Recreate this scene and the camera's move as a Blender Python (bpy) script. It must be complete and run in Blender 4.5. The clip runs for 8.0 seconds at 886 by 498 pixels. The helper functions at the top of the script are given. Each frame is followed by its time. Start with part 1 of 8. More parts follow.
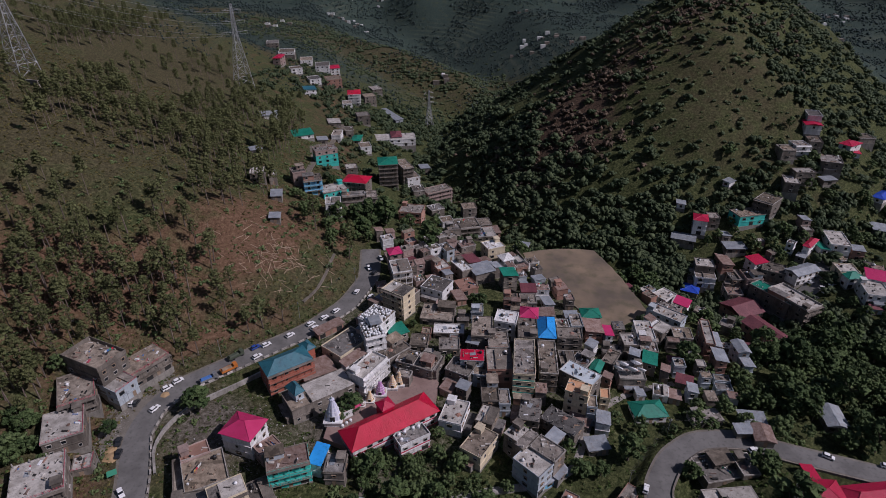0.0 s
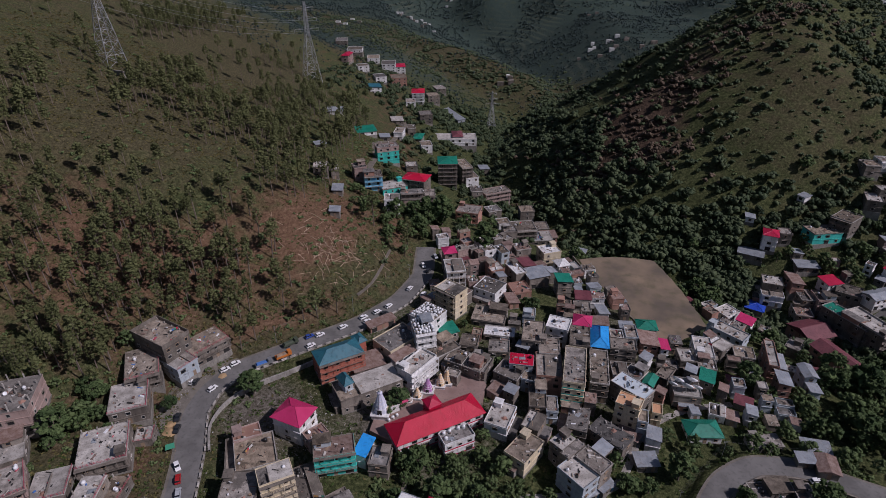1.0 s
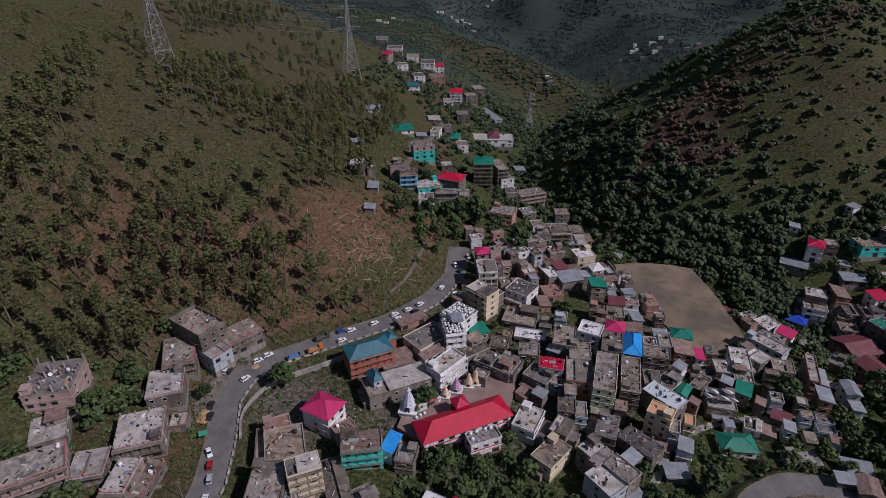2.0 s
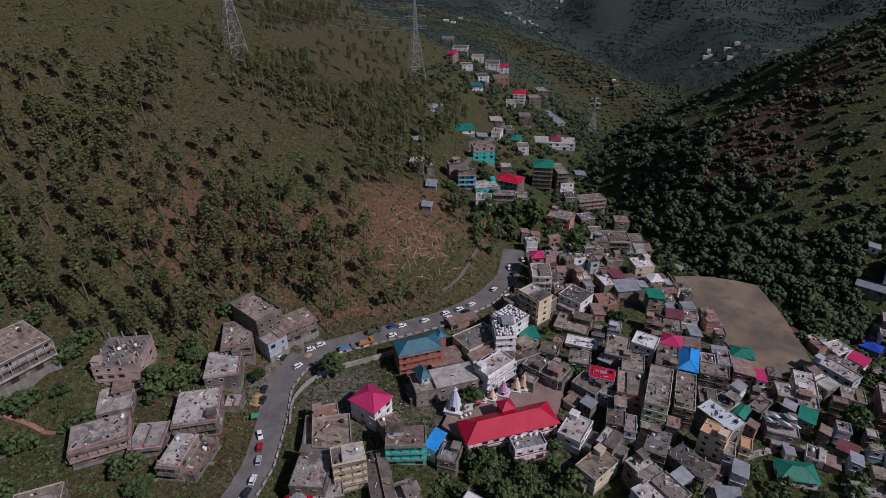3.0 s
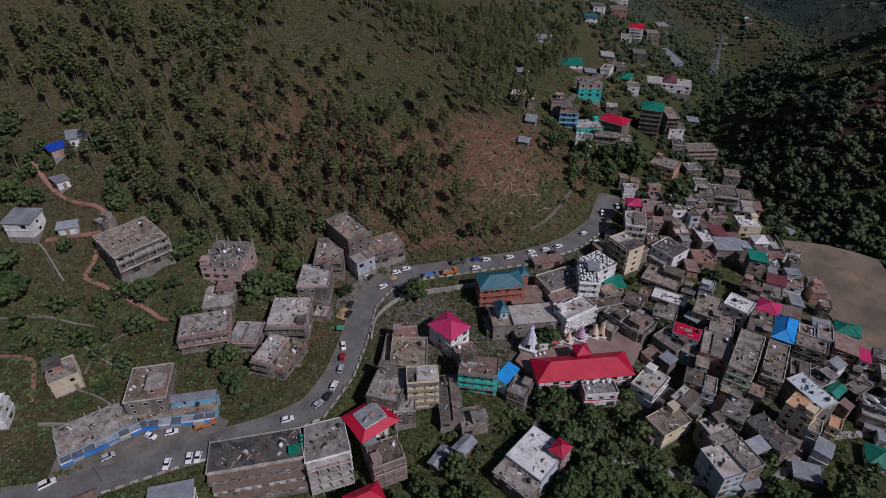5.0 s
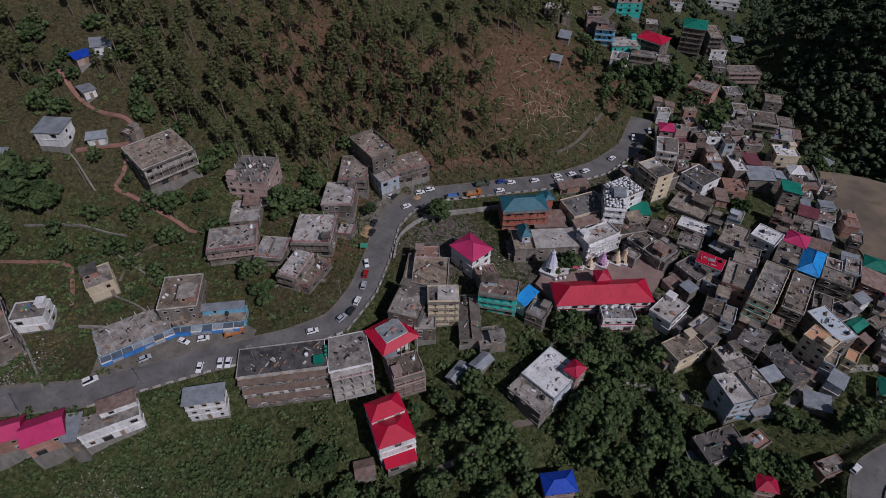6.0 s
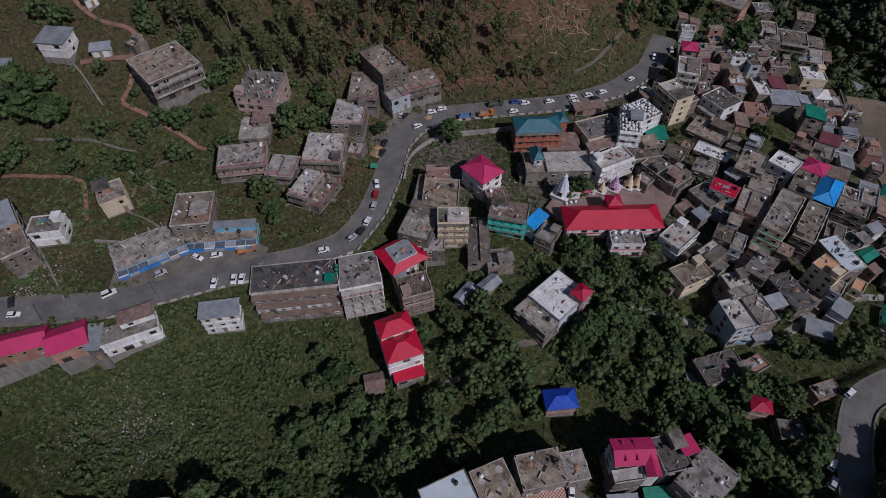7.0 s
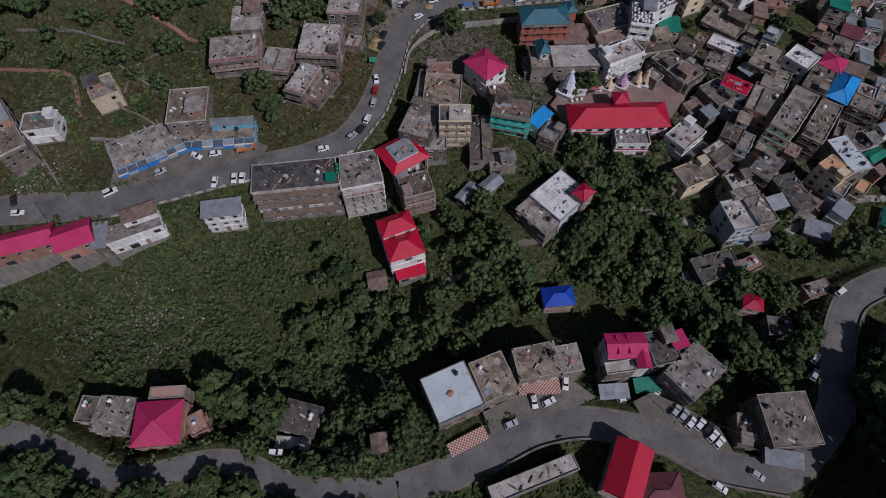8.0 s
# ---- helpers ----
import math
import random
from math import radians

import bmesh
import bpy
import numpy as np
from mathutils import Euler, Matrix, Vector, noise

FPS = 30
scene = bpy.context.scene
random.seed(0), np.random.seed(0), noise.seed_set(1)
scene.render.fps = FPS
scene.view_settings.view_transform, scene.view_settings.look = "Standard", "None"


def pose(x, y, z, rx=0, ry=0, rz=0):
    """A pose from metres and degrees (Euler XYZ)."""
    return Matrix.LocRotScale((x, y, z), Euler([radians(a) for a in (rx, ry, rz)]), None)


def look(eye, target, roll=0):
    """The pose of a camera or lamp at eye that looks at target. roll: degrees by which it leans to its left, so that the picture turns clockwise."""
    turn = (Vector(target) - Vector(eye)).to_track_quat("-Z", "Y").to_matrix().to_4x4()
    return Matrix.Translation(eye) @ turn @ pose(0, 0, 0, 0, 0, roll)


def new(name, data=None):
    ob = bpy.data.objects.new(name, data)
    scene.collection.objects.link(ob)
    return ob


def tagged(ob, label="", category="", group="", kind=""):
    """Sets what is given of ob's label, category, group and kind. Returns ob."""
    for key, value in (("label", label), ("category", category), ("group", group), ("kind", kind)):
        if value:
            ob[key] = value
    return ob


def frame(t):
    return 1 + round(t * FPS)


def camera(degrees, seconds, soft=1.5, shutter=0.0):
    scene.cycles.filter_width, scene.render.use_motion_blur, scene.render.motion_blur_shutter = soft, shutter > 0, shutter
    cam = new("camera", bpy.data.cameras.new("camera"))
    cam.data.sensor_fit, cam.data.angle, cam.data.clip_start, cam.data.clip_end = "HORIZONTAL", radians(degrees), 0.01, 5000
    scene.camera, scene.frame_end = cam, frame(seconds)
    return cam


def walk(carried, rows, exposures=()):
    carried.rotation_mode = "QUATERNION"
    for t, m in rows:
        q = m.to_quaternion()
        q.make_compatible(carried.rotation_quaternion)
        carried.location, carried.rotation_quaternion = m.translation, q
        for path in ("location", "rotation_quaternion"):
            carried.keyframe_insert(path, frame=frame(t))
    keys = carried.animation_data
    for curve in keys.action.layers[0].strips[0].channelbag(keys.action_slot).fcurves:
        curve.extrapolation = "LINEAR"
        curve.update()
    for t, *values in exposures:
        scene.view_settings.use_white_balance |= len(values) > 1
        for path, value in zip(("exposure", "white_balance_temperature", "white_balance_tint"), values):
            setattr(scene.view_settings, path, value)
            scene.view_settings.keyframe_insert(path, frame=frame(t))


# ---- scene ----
# The camera hangs still in the air and only turns: first to its left, then down.
cam = camera(74.81, 8.0, soft=0.6)
EYE = (0.0, 0.0, 150.0)
TURNS = (
    (0.0, 0.0, -29.61, 0.16), (0.5, 3.25, -29.59, 0.14), (1.0, 6.27, -29.56, 0.11), (2.5, 12.51, -29.56, 0.07),
    (3.0, 16.24, -29.55, 0.02), (3.5, 19.69, -29.58, -0.02), (4.0, 22.81, -29.57, -0.06), (4.5, 24.9, -32.2, -0.03),
    (6.0, 29.64, -43.84, -0.04), (6.5, 30.34, -47.47, -0.03), (7.0, 31.1, -51.55, -0.04), (7.5, 31.29, -56.47, -0.02),
    (8.0, 31.33, -61.44, -0.03),
)
walk(cam, [(t, pose(*EYE, 90 + p, r, y)) for t, y, p, r in TURNS], exposures=((0.0, -0.78, 5950, 27), (4.0, -0.83, 5900, 25), (6.0, -1.07, 5820, 22), (8.0, -1.08, 5820, 21)))

# ---- light ----
SUN_DIR = Vector((0.70, -0.20, 0.70)).normalized()
sun = new("sun", bpy.data.lights.new("sun", "SUN"))
sun.data.energy, sun.data.angle, sun.data.color = 5.0, radians(0.5), (1.0, 0.95, 0.88)
sun.matrix_world = look(SUN_DIR * 300, (0, 0, 0))
world = bpy.data.worlds.new("sky")
scene.world = world
world.use_nodes = True
sky = world.node_tree.nodes.new("ShaderNodeTexSky")
sky.sky_type, sky.sun_disc = "NISHITA", False
sky.sun_elevation = math.asin(SUN_DIR.z)
sky.sun_rotation = math.atan2(SUN_DIR.x, SUN_DIR.y)
back = world.node_tree.nodes["Background"]
back.inputs[1].default_value = 0.06
world.node_tree.links.new(sky.outputs[0], back.inputs[0])

# ---- materials ----
def links(mat):
    mat.use_nodes = True
    nt = mat.node_tree
    bsdf = nt.nodes["Principled BSDF"]

    def node(kind, **props):
        n = nt.nodes.new(kind)
        for k, v in props.items():
            if k in n.inputs:
                n.inputs[k].default_value = v
        return n

    return nt, bsdf, node


def coat(name, a, b, c=None, scale=1.0, fine=8.0, rough=0.85, bump=0.3, metal=0.0, vary=0.0, stain=0.5, wave=0.0):
    """A weathered surface: two colours mixed by broad stains, a third by fine grain, relief, and a change from piece to piece."""
    mat = bpy.data.materials.new(name)
    nt, bsdf, node = links(mat)
    co = node("ShaderNodeTexCoord")
    geo = node("ShaderNodeNewGeometry")
    n1, n2 = node("ShaderNodeTexNoise", Scale=0.35 * scale, Detail=6.0), node("ShaderNodeTexNoise", Scale=fine * scale, Detail=4.0)
    run = node("ShaderNodeVectorMath")
    run.operation, run.inputs[1].default_value = "MULTIPLY", (1.0, 1.0, 0.3)
    nt.links.new(geo.outputs["Position"], run.inputs[0])
    for n in (n1, n2):
        nt.links.new(run.outputs[0], n.inputs["Vector"])
    ramp = node("ShaderNodeValToRGB")
    ramp.color_ramp.elements[0].position, ramp.color_ramp.elements[1].position = 0.5 - 0.3 * (1.1 - stain), 0.5 + 0.3 * (1.1 - stain)
    ramp.color_ramp.elements[0].color, ramp.color_ramp.elements[1].color = (*a, 1), (*b, 1)
    nt.links.new(n1.outputs[0], ramp.inputs[0])
    mix = node("ShaderNodeMixRGB")
    mix.inputs[2].default_value = (*(c or [0.55 * q for q in a]), 1)
    cut = node("ShaderNodeMapRange")
    cut.inputs[1].default_value, cut.inputs[2].default_value, cut.inputs[4].default_value = 0.52, 0.75, 0.75
    nt.links.new(n2.outputs[0], cut.inputs[0])
    nt.links.new(cut.outputs[0], mix.inputs[0])
    nt.links.new(ramp.outputs[0], mix.inputs[1])
    out = mix.outputs[0]
    if vary:
        info, hsv, rng = node("ShaderNodeObjectInfo"), node("ShaderNodeHueSaturation"), node("ShaderNodeMapRange")
        rng.inputs[3].default_value, rng.inputs[4].default_value = 1 - vary, 1 + vary
        nt.links.new(info.outputs["Random"], rng.inputs[0])
        nt.links.new(rng.outputs[0], hsv.inputs["Value"])
        nt.links.new(out, hsv.inputs["Color"])
        out = hsv.outputs[0]
    nt.links.new(out, bsdf.inputs["Base Color"])
    bsdf.inputs["Roughness"].default_value, bsdf.inputs["Metallic"].default_value = rough, metal
    if bump:
        bp = node("ShaderNodeBump", Strength=bump, Distance=0.05)
        src = n2
        if wave:
            src = node("ShaderNodeTexWave", Scale=wave, Distortion=0.0)
            nt.links.new(co.outputs["Object"], src.inputs["Vector"])
        nt.links.new(src.outputs[0], bp.inputs["Height"])
        nt.links.new(bp.outputs[0], bsdf.inputs["Normal"])
    return mat


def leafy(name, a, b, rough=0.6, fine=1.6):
    """Foliage that changes from clump to clump and from plant to plant, with a leafy grain whose dark spots paint the
    shade of leaf gaps.
    """
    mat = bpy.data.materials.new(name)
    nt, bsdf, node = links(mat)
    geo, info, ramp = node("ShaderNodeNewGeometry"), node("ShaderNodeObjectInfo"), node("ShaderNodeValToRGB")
    broad_noise, leaf_gap_noise = node("ShaderNodeTexNoise", Scale=0.11, Detail=3.0), node("ShaderNodeTexNoise", Scale=fine, Detail=3.0)
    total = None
    # Dark spots of the fine noise stand for shade between the leaves.
    for src, k in ((geo.outputs["Random Per Island"], 0.30), (info.outputs["Random"], 0.18), (broad_noise.outputs[0], 0.55), (leaf_gap_noise.outputs[0], 0.75)):
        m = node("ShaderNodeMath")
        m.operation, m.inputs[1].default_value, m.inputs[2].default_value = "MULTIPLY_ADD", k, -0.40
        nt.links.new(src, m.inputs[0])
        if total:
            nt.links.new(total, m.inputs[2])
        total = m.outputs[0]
    for n in (broad_noise, leaf_gap_noise):
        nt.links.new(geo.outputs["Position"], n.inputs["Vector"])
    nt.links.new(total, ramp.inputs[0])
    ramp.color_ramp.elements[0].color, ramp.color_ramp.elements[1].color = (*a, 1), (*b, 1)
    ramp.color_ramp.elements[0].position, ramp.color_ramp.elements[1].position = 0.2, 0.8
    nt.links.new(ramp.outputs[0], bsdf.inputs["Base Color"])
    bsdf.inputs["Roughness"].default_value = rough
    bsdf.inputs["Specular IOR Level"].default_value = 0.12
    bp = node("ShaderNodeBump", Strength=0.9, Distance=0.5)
    nt.links.new(leaf_gap_noise.outputs[0], bp.inputs["Height"])
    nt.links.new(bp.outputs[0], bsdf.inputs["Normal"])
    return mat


def plain(name, colour, rough=0.5, metal=0.0):
    mat = bpy.data.materials.new(name)
    nt, bsdf, node = links(mat)
    bsdf.inputs["Base Color"].default_value = (*colour, 1)
    bsdf.inputs["Roughness"].default_value, bsdf.inputs["Metallic"].default_value = rough, metal
    return mat


M_ASPHALT = coat("asphalt", (0.108, 0.104, 0.098), (0.185, 0.178, 0.168), (0.085, 0.082, 0.078), scale=0.4, fine=2.0, rough=0.9, bump=0.15)
M_CONCRETE = coat("raw_concrete", (0.105, 0.088, 0.072), (0.235, 0.205, 0.172), (0.05, 0.043, 0.036), scale=1.0, fine=3.0, vary=0.28)


def slab_top():
    """Weathered roof slab: pale scuffs, sharp-edged damp patches and black grime, toned from roof to roof."""
    mat = bpy.data.materials.new("roof_concrete")
    nt, bsdf, node = links(mat)
    geo, info = node("ShaderNodeNewGeometry"), node("ShaderNodeObjectInfo")

    def noise_of(scale, detail, rough):
        n = node("ShaderNodeTexNoise", Scale=scale, Detail=detail, Roughness=rough)
        nt.links.new(geo.outputs["Position"], n.inputs["Vector"])
        return n.outputs[0]

    def ramp_of(src, stops):
        r = node("ShaderNodeValToRGB")
        e = r.color_ramp.elements
        while len(e) < len(stops):
            e.new(0.5)
        for q, (p, c) in zip(e, stops):
            q.position, q.color = p, (*c, 1)
        nt.links.new(src, r.inputs[0])
        return r.outputs[0]

    tone = ramp_of(noise_of(0.42, 9.0, 0.68), ((0.30, (0.060, 0.052, 0.044)), (0.44, (0.120, 0.106, 0.092)), (0.58, (0.180, 0.160, 0.140)), (0.76, (0.300, 0.275, 0.245))))
    damp = ramp_of(noise_of(0.23, 6.0, 0.6), ((0.56, (0, 0, 0)), (0.60, (0.75, 0.75, 0.75))))
    grit = ramp_of(noise_of(3.2, 5.0, 0.7), ((0.56, (0, 0, 0)), (0.66, (0.8, 0.8, 0.8))))
    for mask, c in ((damp, (0.046, 0.040, 0.034)), (grit, (0.036, 0.032, 0.028))):
        m = node("ShaderNodeMixRGB")
        nt.links.new(mask, m.inputs[0])
        nt.links.new(tone, m.inputs[1])
        m.inputs[2].default_value = (*c, 1)
        tone = m.outputs[0]
    hsv, rng, sat, twist = node("ShaderNodeHueSaturation"), node("ShaderNodeMapRange"), node("ShaderNodeMapRange"), node("ShaderNodeMath")
    rng.inputs[3].default_value, rng.inputs[4].default_value = 0.6, 2.0
    twist.operation, twist.inputs[1].default_value = "PINGPONG", 0.17
    sat.inputs[2].default_value, sat.inputs[3].default_value, sat.inputs[4].default_value = 0.17, 0.5, 1.9
    nt.links.new(info.outputs["Random"], rng.inputs[0])
    nt.links.new(info.outputs["Random"], twist.inputs[0])
    nt.links.new(twist.outputs[0], sat.inputs[0])
    nt.links.new(rng.outputs[0], hsv.inputs["Value"])
    nt.links.new(sat.outputs[0], hsv.inputs["Saturation"])
    nt.links.new(tone, hsv.inputs["Color"])
    nt.links.new(hsv.outputs[0], bsdf.inputs["Base Color"])
    bsdf.inputs["Roughness"].default_value = 0.9
    bp = node("ShaderNodeBump", Strength=0.35, Distance=0.05)
    nt.links.new(grit, bp.inputs["Height"])
    nt.links.new(bp.outputs[0], bsdf.inputs["Normal"])
    return mat


M_ROOFCON = slab_top()
M_PALECON = coat("pale_concrete", (0.25, 0.230, 0.203), (0.50, 0.470, 0.430), (0.11, 0.10, 0.088), scale=1.0, fine=2.0, vary=0.25)
M_WHITE = coat("white_paint", (0.54, 0.535, 0.52), (0.80, 0.795, 0.78), (0.28, 0.27, 0.25), scale=0.7, fine=2.0, rough=0.6, bump=0.1)
M_CREAM = coat("cream_paint", (0.50, 0.42, 0.28), (0.60, 0.52, 0.38), (0.32, 0.27, 0.19), scale=0.8, fine=2.0, rough=0.7, bump=0.1, vary=0.15)
M_BLUSH = coat("pink_paint", (0.29, 0.205, 0.18), (0.40, 0.30, 0.265), (0.17, 0.125, 0.105), scale=0.8, fine=2.0, rough=0.7, bump=0.1, vary=0.2)
M_BLUE = coat("blue_paint", (0.14, 0.38, 0.56), (0.22, 0.50, 0.66), (0.10, 0.26, 0.36), scale=0.8, fine=2.0, rough=0.6, bump=0.1, vary=0.15)
M_TEALW = coat("turquoise_paint", (0.03, 0.42, 0.36), (0.06, 0.52, 0.45), (0.03, 0.26, 0.22), scale=0.8, fine=2.0, rough=0.6, bump=0.1)
M_GREYBL = coat("bluish_plaster", (0.30, 0.34, 0.37), (0.42, 0.46, 0.48), (0.2, 0.22, 0.24), scale=0.8, fine=2.0, vary=0.2)
M_OCHRE = coat("orange_paint", (0.52, 0.27, 0.14), (0.62, 0.36, 0.21), (0.36, 0.2, 0.12), scale=0.8, fine=2.0, rough=0.8)
M_TERRA = coat("terracotta_paint", (0.34, 0.10, 0.065), (0.42, 0.15, 0.10), (0.24, 0.08, 0.055), scale=0.8, fine=2.0, rough=0.7, bump=0.1)
M_BRICK = coat("brick_work", (0.27, 0.14, 0.10), (0.36, 0.21, 0.16), (0.2, 0.13, 0.1), scale=1.2, fine=5.0, vary=0.2)
M_STONE = coat("rubble_stone", (0.16, 0.15, 0.13), (0.27, 0.25, 0.22), (0.07, 0.065, 0.06), scale=2.0, fine=3.0, bump=0.8, vary=0.2)
M_RED = coat("red_sheet", (0.40, 0.004, 0.040), (0.48, 0.008, 0.055), (0.32, 0.004, 0.03), scale=0.5, fine=1.0, rough=0.5, bump=0.35, wave=9.0)
M_SCARLET = coat("scarlet_sheet", (0.46, 0.003, 0.030), (0.54, 0.006, 0.042), (0.37, 0.003, 0.022), scale=0.5, fine=1.0, rough=0.5, bump=0.35, wave=9.0)
M_SKYWHITE = coat("pale_blue_coating", (0.46, 0.53, 0.57), (0.58, 0.64, 0.67), (0.34, 0.36, 0.36), scale=0.5, fine=0.7, rough=0.6, bump=0.05)
M_PINK = coat("pink_sheet", (0.46, 0.02, 0.105), (0.54, 0.035, 0.14), (0.38, 0.02, 0.08), scale=0.5, fine=1.0, rough=0.5, bump=0.35, wave=9.0)
M_MAROON = coat("maroon_sheet", (0.13, 0.035, 0.045), (0.2, 0.06, 0.07), scale=0.8, fine=1.5, rough=0.6, bump=0.35, wave=9.0)
M_GREEN = coat("green_sheet", (0.0, 0.16, 0.10), (0.01, 0.22, 0.15), scale=0.6, fine=1.5, rough=0.5, bump=0.35, wave=9.0)
M_TEAL = coat("teal_sheet", (0.02, 0.11, 0.15), (0.03, 0.15, 0.19), scale=0.6, fine=1.5, rough=0.5, bump=0.35, wave=9.0)
M_SKYROOF = coat("azure_sheet", (0.01, 0.25, 0.66), (0.02, 0.32, 0.76), scale=0.6, fine=1.5, rough=0.5, bump=0.35, wave=9.0)
M_ROYAL = coat("royal_blue_sheet", (0.01, 0.05, 0.42), (0.015, 0.08, 0.5), scale=0.6, fine=1.5, rough=0.5, bump=0.35, wave=9.0)
M_TIN = coat("grey_tin", (0.20, 0.225, 0.25), (0.33, 0.355, 0.38), (0.2, 0.17, 0.15), scale=1.0, fine=1.2, rough=0.5, bump=0.5, wave=9.0, vary=0.15)
M_RUST = coat("rusty_tin", (0.17, 0.10, 0.075), (0.30, 0.22, 0.19), (0.11, 0.055, 0.035), scale=1.6, fine=1.0, rough=0.8, bump=0.5, wave=9.0, vary=0.2)
M_GLASS = plain("window_glass", (0.015, 0.018, 0.022), 0.15)
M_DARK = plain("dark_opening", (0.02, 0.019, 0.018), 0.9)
M_BLACK = plain("black_plastic", (0.02, 0.02, 0.021), 0.45)
M_TANKW = plain("white_plastic", (0.72, 0.73, 0.74), 0.45)
M_STEEL = coat("galvanised_steel", (0.30, 0.31, 0.32), (0.42, 0.43, 0.44), rough=0.5, metal=0.6, fine=2.0, bump=0.05)
M_WOOD = coat("timber", (0.22, 0.15, 0.10), (0.34, 0.25, 0.17), scale=2.0, fine=4.0, vary=0.2)
M_BARK = coat("bark", (0.10, 0.075, 0.06), (0.19, 0.15, 0.12), scale=3.0, fine=5.0, vary=0.2)
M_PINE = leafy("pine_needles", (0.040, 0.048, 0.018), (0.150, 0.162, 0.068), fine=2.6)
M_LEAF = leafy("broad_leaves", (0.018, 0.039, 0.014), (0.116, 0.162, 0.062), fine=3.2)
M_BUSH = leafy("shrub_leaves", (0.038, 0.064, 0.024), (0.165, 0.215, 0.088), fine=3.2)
# Distance haze is put into these leaves as a bluish tint.
M_HAZELEAF = leafy("distant_leaves", (0.026, 0.044, 0.042), (0.056, 0.078, 0.072), fine=0.4)
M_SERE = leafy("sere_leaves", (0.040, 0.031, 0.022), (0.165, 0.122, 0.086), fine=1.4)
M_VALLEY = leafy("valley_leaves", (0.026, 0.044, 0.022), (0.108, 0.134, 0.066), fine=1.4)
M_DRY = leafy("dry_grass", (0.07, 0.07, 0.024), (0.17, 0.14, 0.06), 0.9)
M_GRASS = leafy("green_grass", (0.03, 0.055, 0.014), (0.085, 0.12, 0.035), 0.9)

# ---- the lie of the land ----
def line_of(x, y, pts):
    """Distance from each place to a line of points, the side (+ to its left) and the height along it."""
    best, side, high = np.full(x.shape, 1e9), np.zeros(x.shape), np.zeros(x.shape)
    for (ax, ay, az), (bx, by, bz) in zip(pts[:-1], pts[1:]):
        dx, dy = bx - ax, by - ay
        u = np.clip(((x - ax) * dx + (y - ay) * dy) / (dx * dx + dy * dy), 0, 1)
        d = np.hypot(x - ax - u * dx, y - ay - u * dy)
        m = d < best
        best = np.where(m, d, best)
        side = np.where(m, np.sign(dx * (y - ay) - dy * (x - ax)), side)
        high = np.where(m, az + u * (bz - az), high)
    return best, side, high


def step(a, b, v):
    v = np.clip((v - a) / (b - a), 0, 1)
    return v * v * (3 - 2 * v)


def smin(a, b, k):
    h = np.clip(0.5 + 0.5 * (b - a) / k, 0, 1)
    return b + (a - b) * h - k * h * (1 - h)


def waves(x, y, size, seed):
    """Smooth uneven ground: crossed sines of unlike length."""
    r = np.random.RandomState(seed)
    z = 0 * x
    for i in range(7):
        a, k, p = r.uniform(0, 6.28), r.uniform(0.6, 2.2) / size * 6.28, r.uniform(0, 6.28)
        z = z + np.sin((x * math.cos(a) + y * math.sin(a)) * k + p + 1.3 * np.sin((x * math.sin(a) - y * math.cos(a)) * k * 0.7 + p * 2)) / 7
    return z


MAIN_ROAD = ((-420, -150, 6), (-250, -40, 2), (-164, 11, 0), (-138, 30, 0), (-115, 58, 0), (-99, 74, 0), (-90, 88, 0), (-91, 104, 0), (-96, 120, 0), (-103, 137, 0),
             (-103, 150, 0), (-97, 162, 0), (-80, 176, 0), (-57, 195, 0), (-43, 214, 0), (-36, 236, 0), (-38, 262, 1))
FLANK = MAIN_ROAD + ((-52, 335, 6), (-62, 430, 4), (-85, 553, 5), (-120, 649, 4), (-181, 728, 3), (-360, 1000, 5), (-800, 1600, 20))
LOW_STREET = ((-190, -62, -8), (-135, -42, -8), (-123, -37, -8), (-110, -32, -8), (-100, -30, -8), (-91, -29, -8), (-80, -27, -8), (-72, -20, -8), (-65, -12, -8), (-56, -7, -8), (-44, -6, -8), (-36, -3, -8), (-18, 8, -8), (-6, 22, -8), (4, 39, -8), (14, 48, -8), (31, 55, -8), (50, 56, -8),
              (65, 62, -8), (72, 84, -8), (67, 107, -8), (67, 122, -8), (76, 135, -8), (88, 143, -8), (103, 143, -8), (120, 136, -8), (145, 127, -8), (230, 90, -8))
STREAM = ((420, 60, -22), (260, 150, -26), (190, 205, -30), (140, 262, -36), (98, 312, -41), (52, 370, -48), (35, 460, -56), (20, 620, -68), (10, 900, -88), (-60, 1400, -100), (-200, 2600, -120))
SPUR = ((-420, 1120, 8), (-304, 1050, 2), (-203, 980, -4), (-124, 920, -11), (-53, 870, -20), (5, 830, -35), (42, 780, -49))
FIELD = ((44, 282), (85, 284), (97, 226), (72, 208))
FIELD_Z = -13.0


def inside(x, y, poly, soft):
    """0 inside a convex outline (given clockwise), growing to 1 over a soft edge."""
    d = np.full(x.shape, -1e9)
    for (ax, ay), (bx, by) in zip(poly, poly[1:] + poly[:1]):
        n = math.hypot(bx - ax, by - ay)
        d = np.maximum(d, ((bx - ax) * (y - ay) - (by - ay) * (x - ax)) / n)
    return step(0, soft, d)


def blob_at(x, y, cx, cy, rx, ry):
    return np.exp(-(((x - cx) / rx) ** 2 + ((y - cy) / ry) ** 2))


